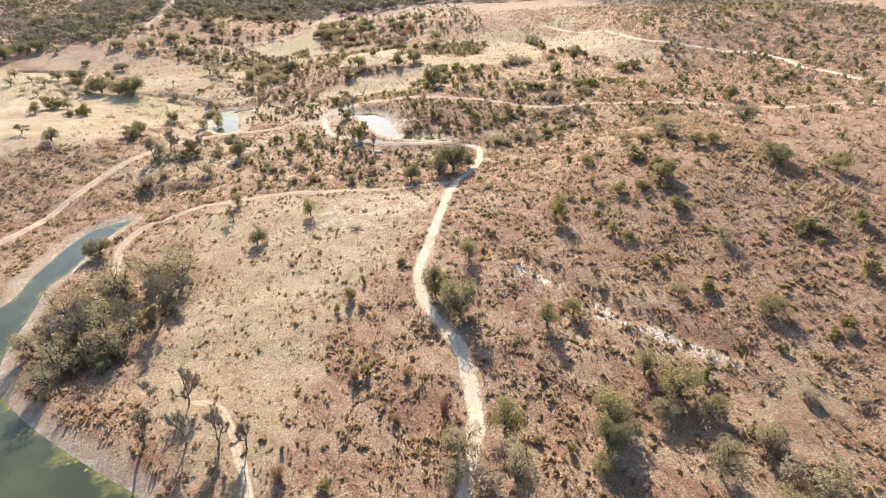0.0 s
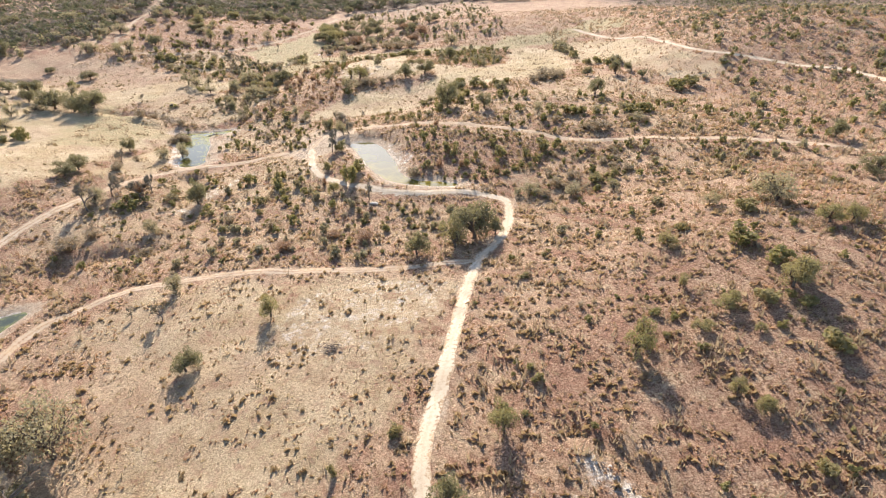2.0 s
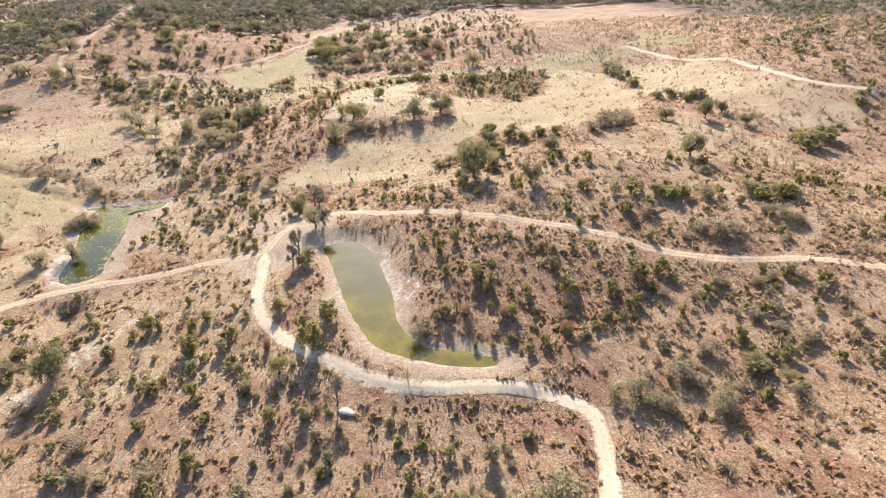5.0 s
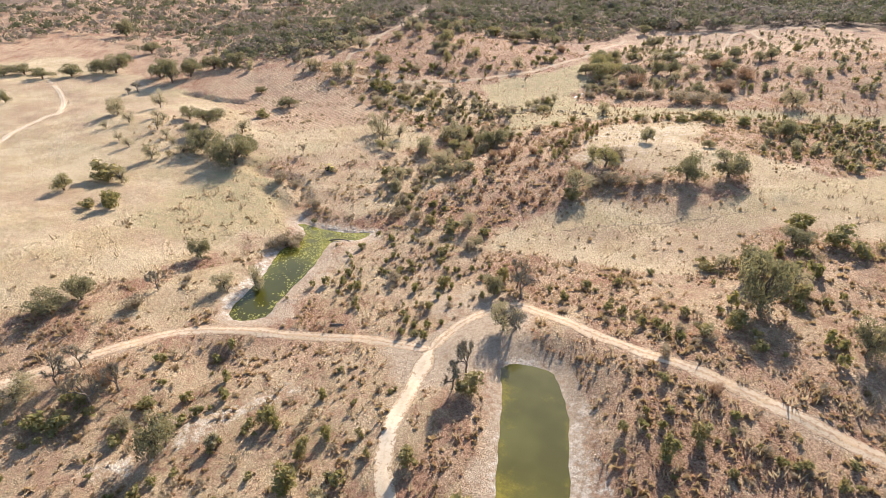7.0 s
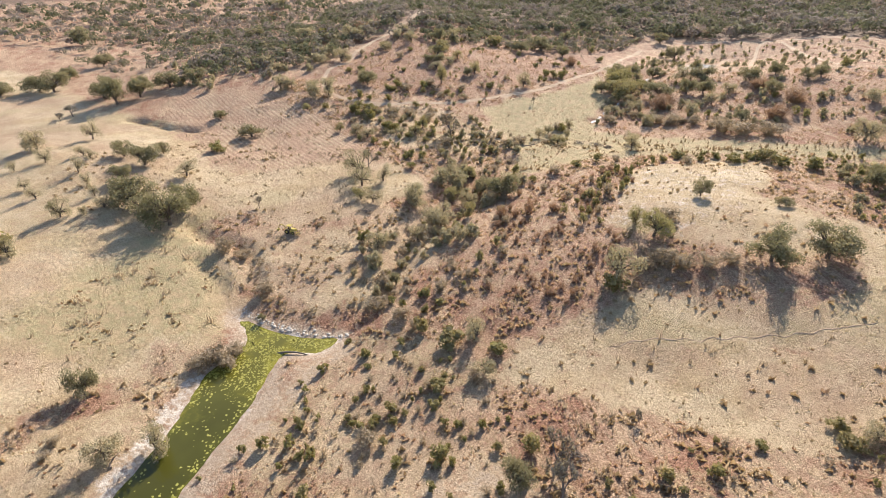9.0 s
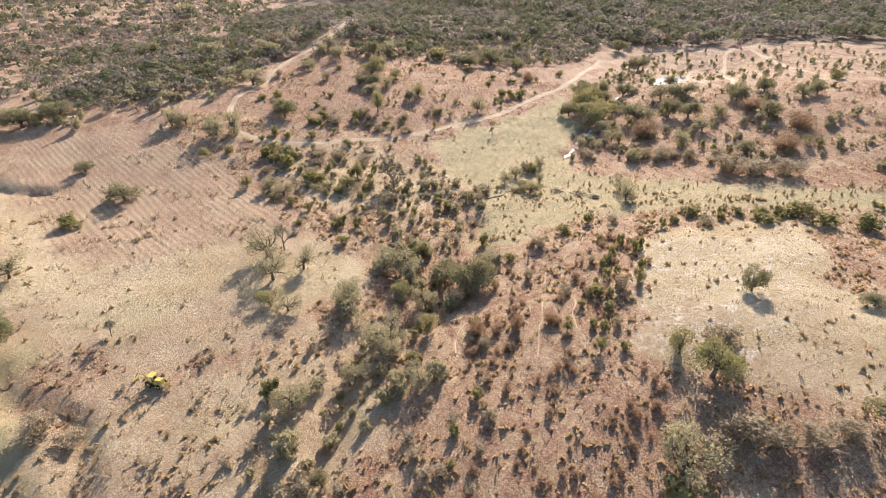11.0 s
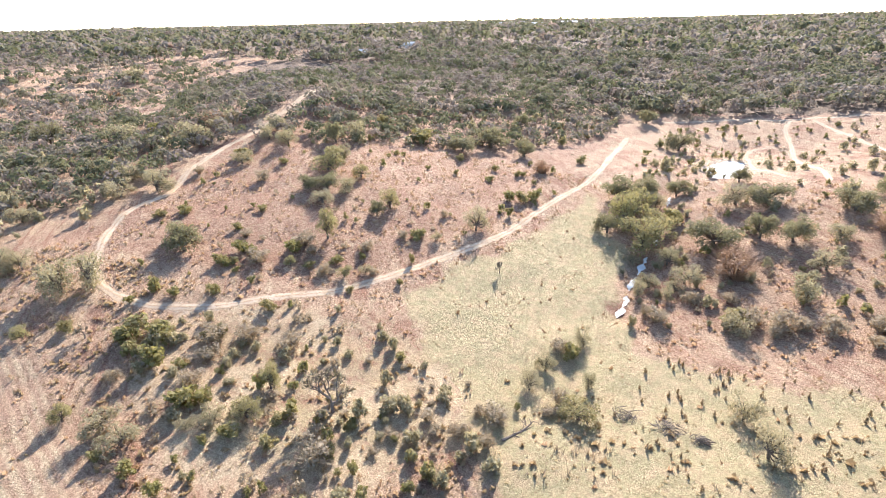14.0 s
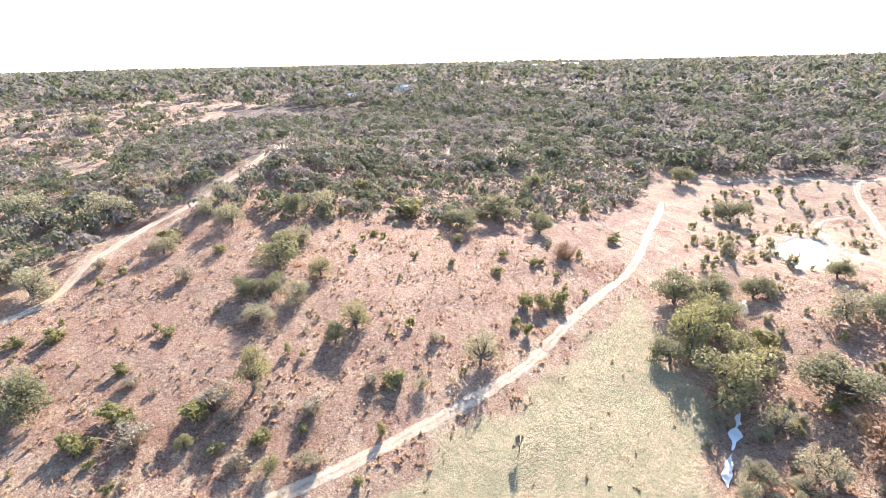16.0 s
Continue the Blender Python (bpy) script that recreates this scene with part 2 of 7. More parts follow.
# ---- the lie of the land ----
LAND_BASE = (17.79, 2.19, 14.57)
BROAD_HILLS = [
    (-250, 500, 400, -11.6), (-1000, 750, 400, 10.9), (250, 1500, 400, -7.5), (750, 0, 400, 7.2), (-1000, 1500, 400, 9.5), (-250, 1750, 350, -3.6),
    (0, 250, 350, -22), (0, 1000, 350, -0.7), (750, 250, 350, 5.2), (0, 750, 350, -1.3), (-400, 600, 160, -13.4), (-500, 200, 160, 10.5),
    (-600, 600, 160, 13.8), (-400, 900, 160, 14.3), (200, 400, 160, 18.9), (400, 400, 160, 0.2), (-300, 1200, 160, 10.4), (300, 800, 160, 3.9),
]
MIDDLE_HILLS = [
    (-280, 220, 90, 3.8), (160, 110, 90, 13.7), (-280, 660, 90, 19.9), (-280, 495, 90, 14.9), (-5, 385, 90, 17.1), (105, 660, 90, 3.3),
    (50, 220, 90, -14.9), (-60, 715, 90, -4.1), (-70, 300, 50, -9), (-190, 540, 50, 7.9), (-100, 480, 50, -7.3), (110, 450, 50, -12.3),
    (-10, 270, 50, 11), (80, 30, 50, -4.5), (20, 150, 50, 8.3), (-190, 210, 50, 10), (50, 390, 50, -8.2), (50, 480, 50, -7.1),
    (-160, 630, 50, -0.3), (-10, 420, 50, -4.6), (80, 330, 50, 1.3), (-130, 180, 50, -4.7), (50, 570, 50, 5), (20, 720, 50, 7.5),
    (-40, 510, 50, -3.1),
]
SMALL_HILLS = [
    (-40, 600, 50, 5.6), (-160, 750, 50, 5.4), (140, 330, 50, -6.1), (-10, 60, 50, -1.6), (140, 210, 50, 4), (-20, 340, 30, -8.3),
    (-100, 400, 30, -5.1), (-120, 340, 30, -2), (-220, 400, 30, -3.8), (80, 180, 30, 6.1), (-220, 520, 30, -3.5), (-40, 660, 30, -6.3),
    (-60, 180, 30, 3.1), (-100, 560, 30, -2.2), (100, 260, 30, 5.5), (-240, 360, 30, 5.1), (-260, 400, 30, -2.8), (-140, 240, 30, 4.2),
    (-260, 620, 30, 8.3),
    (203, 332, 38, -5.0), (148, 455, 40, 4.5), (157, 390, 22, 2.5), (110, 162, 38, 4.2),
    (246, 440, 45, 5.5), (62, 150, 24, 1.0), (182, 242, 22, -2.2),
]
RANCH_ROAD = [
    (0, 30), (3, 48), (5.2, 58.4), (7.7, 68.5), (8, 75.1), (7.5, 82.5),
    (6.6, 89.2), (4.5, 94.9), (1.6, 101.2), (-0.9, 108.1), (-2.1, 115.5), (-1.7, 123.4),
    (0.2, 132), (1.3, 136.6), (3.3, 146.1), (5.7, 157.8), (8.5, 170.7), (11.9, 181.7),
    (16.5, 189.6), (21.4, 199.7), (23.9, 216.8), (20, 221.4), (15.3, 223.6), (6.6, 224.5),
    (-2.3, 224.4), (-11.4, 225.6), (-17.4, 228.4), (-22.9, 232.1), (-28.9, 236.3), (-35.7, 241.6),
    (-41.9, 248.5), (-45.4, 255.8), (-47.1, 263.8), (-48.8, 271.8), (-50, 277.8),
]
DAM_ROAD = [
    (-50, 277.8), (-57.7, 277.6), (-68.1, 276.3), (-78.2, 273.7), (-88.8, 269.4), (-99, 264.5),
    (-106.8, 259.3), (-111, 250), (-120, 228), (-126, 205), (-128.5, 182), (-131.5, 160),
    (-140, 140),
]
BLUFF_ROAD = [
    (-50, 277.8), (-48.8, 286.4), (-45, 293.8), (-39.9, 299.1), (-33.2, 297.2), (-25.6, 294),
    (-17.9, 290.8), (-11.2, 288.2), (-2.9, 286.6), (4.4, 284.3), (13.3, 281), (23.8, 278),
    (33.7, 274.8), (41.8, 271.3), (47.8, 266.6), (56.9, 262.4), (66.7, 259.1), (76.8, 257.8),
    (90, 251.5), (108.3, 244.3), (124.8, 236.2), (134, 229.5), (145.7, 218.5), (156, 216), (174.2, 216.2), (192, 214), (230, 204),
]
FIELD_TRACK = [
    (10.9, 181.3), (2.4, 181.1), (-9.4, 180.9), (-22.6, 181.2), (-36.1, 182.4), (-49.7, 183.2),
    (-60.3, 182.5), (-75.1, 179.6), (-84.9, 173.9), (-93, 165), (-94, 150), (-88, 135),
]
HILL_ROAD = [
    (-270, 680), (-262, 655), (-252, 620), (-247.4, 593.5), (-245.8, 570.6), (-247.4, 554.5),
    (-244.3, 532.3), (-237.4, 514.3), (-237.4, 500.3), (-234, 489), (-228.2, 480.3), (-220.1, 470.8),
    (-212, 465.7), (-202.5, 463.1), (-193.6, 463.1), (-184.8, 466.4), (-174.8, 472.1), (-164.5, 480.2),
    (-156.2, 487.7), (-148.5, 497.8), (-140.8, 510.5), (-133.4, 523.6), (-125.7, 540.4), (-119.4, 562.8),
    (-114.1, 578.7), (-106.5, 600), (-102.8, 631.2), (-98.2, 673.6),
]
TOP_ROAD = [
    (-81.4, 712.3), (-69.3, 715.4), (-43.7, 719.4), (-24.1, 713.3), (17, 705), (60, 690),
]
TERRACE_ROAD = [
    (-20.5, 711), (-24.5, 697.7), (-25.3, 674.4), (-27.2, 650), (-25.2, 623.1), (-26.8, 601),
]
LOOP_TRACK = [
    (-33, 675.4), (-42.9, 670.2), (-45.6, 646.7), (-44.4, 626.8), (-37.6, 606.1),
]
EAST_TRACK = [
    (-11.5, 705.8), (-3, 679.8), (3.9, 653.3), (10, 630), (20, 600),
]
RIDGE_ROAD = [
    (112, 512), (118, 501), (124, 487), (128, 472), (138, 456), (146, 442), (148, 425), (149, 405), (154, 388), (164, 377),
    (180, 365), (201.2, 345.1), (211, 334.7), (213, 318.1), (209.5, 299.8), (210.1, 279.5), (211.3, 259.4), (212, 240.4), (214, 215),
]
WEST_TRACK = [
    (-262, 280), (-271.2, 297.5), (-285.7, 314.4), (-298.2, 334.8), (-299.2, 341.9), (-323.5, 357.6),
    (-365, 375), (-403.3, 386.2), (-419.9, 384.2),
]
TRAILS = [
    [(-69.3, 442), (-72.8, 424.3), (-74.2, 418.1), (-71.5, 409.6), (-68.2, 402.5), (-67, 394.9), (-64.3, 387.8), (-63.1, 383.3)],
    [(-76.8, 417.7), (-74.6, 401.4), (-72.5, 389.1), (-71.2, 381.3)],
    [(-87.3, 396.2), (-88.9, 391.7), (-89.1, 385.4), (-86.7, 377.4)],
    [(-59.1, 186.3), (-59, 176.3), (-59.1, 165.1), (-59.4, 157.2)],
    [(-42.1, 341.1), (-35.3, 345.9), (-25.2, 350.7), (-15.5, 354.8), (-6.1, 359.2), (3.2, 364.5)],
]
BLUFF_POND = [
    (-34.2, 279.2), (-26.1, 281.5), (-22.7, 277.9), (-19.1, 271.5), (-16.9, 264.4), (-14.1, 256),
    (-12.7, 247.8), (-11.1, 242.8), (-8.1, 238.3), (-4.5, 235.5), (1.5, 234.7), (8.1, 232.4),
    (9.9, 231.1), (7, 230.1), (1.4, 230.4), (-6.3, 232.2), (-12.4, 234.7), (-16.2, 237.5),
    (-19.8, 243.5), (-23.2, 250.3), (-26.9, 260), (-31.1, 271.4),
]
CREEK_POND = [
    (-126.1, 319.3), (-119.8, 318.7), (-112.6, 318.7), (-104.2, 320.7), (-98.5, 323.7), (-99.7, 317.4),
    (-105.9, 313.4), (-100.7, 298.5), (-97.8, 286.4), (-96.1, 279.4), (-94.3, 274.4), (-97.4, 270.6),
    (-101.1, 269.8), (-104.3, 273.2), (-106.4, 279.9), (-108.6, 287.3), (-111.3, 292.9), (-115.4, 301.8),
    (-114.8, 307.3), (-116.8, 314.1),
]
LAKE = [
    (-100.8, 172.9), (-109.2, 166.8), (-111.9, 156.6), (-111.3, 135.6), (-110.2, 119.9), (-125, 100),
    (-140, 40), (-60, 35), (-48, 60.7), (-50.4, 61.9), (-58.2, 66.3), (-68.4, 72.4),
    (-78.7, 79.2), (-88, 86.7), (-92.1, 92), (-96.1, 100.8), (-99.5, 114.2), (-103.5, 129),
    (-102.1, 137.5), (-103.4, 152.2), (-101.5, 166.2),
]
STOCK_POND = [
    (-62.8, 630.3), (-59.1, 640.5), (-52.8, 647), (-48.5, 643.8), (-49.1, 632.9), (-53.3, 622.4),
    (-58.6, 614.8), (-62.4, 618),
]


# ---- plan: curves, ponds, fields ----
def smooth_line(points, step=2.0, closed=False):
    """A rounded line through the points, evenly stepped."""
    p = [Vector(q) for q in points]
    n, out = len(p), []
    for i in range(n if closed else n - 1):
        if closed:
            a, b, c, d = p[i - 1], p[i], p[(i + 1) % n], p[(i + 2) % n]
        else:
            a, b, c, d = p[max(i - 1, 0)], p[i], p[i + 1], p[min(i + 2, n - 1)]
        k = max(1, int((c - b).length / step))
        for j in range(k):
            u = j / k
            out.append(0.5 * (2 * b + (c - a) * u + (2 * a - 5 * b + 4 * c - d) * u * u + (3 * b - a - 3 * c + d) * u ** 3))
    if not closed:
        out.append(p[-1])
    return np.array([tuple(v) for v in out])


def line_distance(x, y, line, closed=False):
    best = np.full(x.shape, 1e9)
    ends = np.roll(line, -1, 0) if closed else line[1:]
    for (ax, ay), (bx, by) in zip(line, ends):
        dx, dy = bx - ax, by - ay
        u = np.clip(((x - ax) * dx + (y - ay) * dy) / max(dx * dx + dy * dy, 1e-9), 0, 1)
        best = np.minimum(best, (x - ax - u * dx) ** 2 + (y - ay - u * dy) ** 2)
    return np.sqrt(best)


def inside(x, y, ring):
    hit = np.zeros(x.shape, bool)
    for (ax, ay), (bx, by) in zip(ring, np.roll(ring, -1, 0)):
        if ay != by:
            hit ^= ((ay > y) != (by > y)) & (x < (bx - ax) * (y - ay) / (by - ay) + ax)
    return hit


def shore_distance(x, y, ring, reach=40.0):
    """Metres to the ring, negative inside; far points get the reach."""
    out = np.full(x.shape, reach)
    lo, hi = ring.min(0) - reach, ring.max(0) + reach
    near = (x > lo[0]) & (x < hi[0]) & (y > lo[1]) & (y < hi[1])
    d = line_distance(x[near], y[near], ring, True)
    out[near] = np.where(inside(x[near], y[near], ring), -d, np.minimum(d, reach))
    return out


def near_line(x, y, line, reach):
    out = np.full(x.shape, reach)
    lo, hi = line.min(0) - reach, line.max(0) + reach
    near = (x > lo[0]) & (x < hi[0]) & (y > lo[1]) & (y < hi[1])
    out[near] = np.minimum(line_distance(x[near], y[near], line), reach)
    return out


def step(v, lo, hi):
    u = np.clip((v - lo) / (hi - lo), 0, 1)
    return u * u * (3 - 2 * u)


def waves(x, y, size, seed):
    """Cheap smooth unevenness, about -1 to 1."""
    r = np.random.RandomState(seed)
    v = np.zeros(np.shape(x))
    for _ in range(7):
        a, s, p = r.uniform(0, 6.283), r.uniform(0.6, 1.7), r.uniform(0, 6.283)
        v = v + np.sin((np.cos(a) * x + np.sin(a) * y) * 6.283 / (size * s) + p)
    return v / 3.2


PONDS = [  # ring, level, bank slope
    (smooth_line(BLUFF_POND, 1.5, True), 2.2, 0.22),
    (smooth_line(CREEK_POND, 1.5, True), -3.2, 0.20),
    (smooth_line(LAKE, 2.0, True), -6.3, 0.30),
    (smooth_line(STOCK_POND, 1.5, True), 14.0, 0.20),
]


GULLIES = [  # line, depth, half width
    ([(-172, 343), (-160, 339), (-153, 341), (-142, 339), (-134, 332), (-130, 326)], 1.5, 3.0),
    ([(-97, 326), (-97, 334), (-98, 346), (-104, 363), (-106, 379), (-98, 391), (-96, 418), (-104, 440)], 2.0, 4.0),
    ([(-101, 178), (-103, 187), (-101, 197), (-93, 200), (-82, 203), (-80, 217), (-86, 236), (-93, 258)], 1.8, 4.0),
    ([(-89, 508), (-86, 532), (-82, 561), (-77, 595), (-68, 650)], 1.4, 3.5),
    ([(-278, 400), (-268, 402), (-256, 402), (-244, 406)], 1.8, 3.0),
    ([(-152, 330), (-140, 326), (-132, 321)], 1.2, 2.5),
    ([(22, 124), (29.4, 115.5), (36.9, 105.5), (42.1, 96.5), (49, 91.5), (55.5, 84.5), (61.5, 80)], 1.0, 2.6),
    ([(-130, 258), (-127.7, 267.2), (-125.2, 278), (-122.9, 288.6), (-119.6, 301.3)], 0.7, 2.2),
]
# the wet reach of the creek below the stock pond
CREEK_BED = smooth_line([(-89.5, 509), (-88.6, 514), (-87.8, 519), (-87, 526), (-85.8, 532), (-84.6, 538), (-82, 548), (-80.5, 556), (-79.2, 570), (-77.5, 590), (-75, 606)], 0.8)
GULLY_LINES = [smooth_line(line, 2.0) for line, _, _ in GULLIES]


def land(x, y):
    """Height of the ground, for arrays."""
    x, y = np.asarray(x, float), np.asarray(y, float)
    z = LAND_BASE[0] + LAND_BASE[1] * x / 500 + LAND_BASE[2] * np.clip(y, -600, 1900) / 500
    for cx, cy, s, a in BROAD_HILLS + MIDDLE_HILLS + SMALL_HILLS:
        z = z + a * np.exp(-((x - cx) ** 2 + (y - cy) ** 2) / (2 * s * s))
    # the plateau towards the horizon, just under eye height
    far = np.hypot(x + 60, y - 350)
    z = z + step(far, 700, 1500) * (FAR_LEVEL + 4 * waves(x, y, 900, 3) - z)
    z = z + 0.10 * waves(x, y, 7, 1) + 0.30 * waves(x, y, 23, 2)
    for (_, depth, half), line in zip(GULLIES, GULLY_LINES):
        d = near_line(x, y, line, 14.0) + 0.7 * waves(x, y, 6, 9)
        z = z - depth * (1 - step(d, half * 0.35, half * 1.3))
    for ring, level, slope in PONDS:
        d = shore_distance(x, y, ring)
        bank = np.where(d > 0, level + d * slope, level + np.maximum(d * 0.35, -1.6))
        z = bank + step(d, 1.0, 11.0) * (z - bank)
    return z


def land_at(x, y):
    return float(land(np.array([x]), np.array([y]))[0])


ROADS = [  # name, line, width, grassiness, label
    ("ranch_road", RANCH_ROAD, 3.1, 0.3, "pale caliche ranch road winding over dry grass"),
    ("dam_road", DAM_ROAD, 2.8, 0.95, "faded two-track dirt road beside the creek pond"),
    ("bluff_road", BLUFF_ROAD, 2.7, 0.95, "narrow two-track road along the red bluff"),
    ("field_track", FIELD_TRACK, 2.5, 1.0, "worn tan track along the edge of a field"),
    ("hill_road", HILL_ROAD, 2.5, 1.0, "pale dirt road looping round a red hill"),
    ("top_road", TOP_ROAD, 2.1, 0.9, "pale dirt road along the edge of the woods"),
    ("terrace_road", TERRACE_ROAD, 2.0, 0.95, "pale dirt spur road on bare ground"),
    ("loop_track", LOOP_TRACK, 1.6, 1.0, "pale looping track round a stock pond"),
    ("east_track", EAST_TRACK, 1.9, 0.9, "pale dirt road descending through brush"),
    ("ridge_road", RIDGE_ROAD, 3.2, 0.35, "pale dirt road over a tan ridge"),
    ("west_track", WEST_TRACK, 2.8, 0.6, "pale track curving across a pasture"),
]
TRAIL_LABEL = "thin pale cattle trail worn into dry grass"
ROADS.append(("lake_spur", [(-47.7, 80.6), (-41.8, 79.1), (-37.4, 73.9), (-34.1, 67.5), (-31.5, 62.6), (-29.6, 58.4), (-27, 48)], 1.7, 0.8, "short worn vehicle track between leafless trees"))
ROADS += [("cattle_trail", line, 0.32, 1.1, TRAIL_LABEL) for line in TRAILS]
ROAD_LINES = [smooth_line(line, 1.6) for _, line, _, _, _ in ROADS]

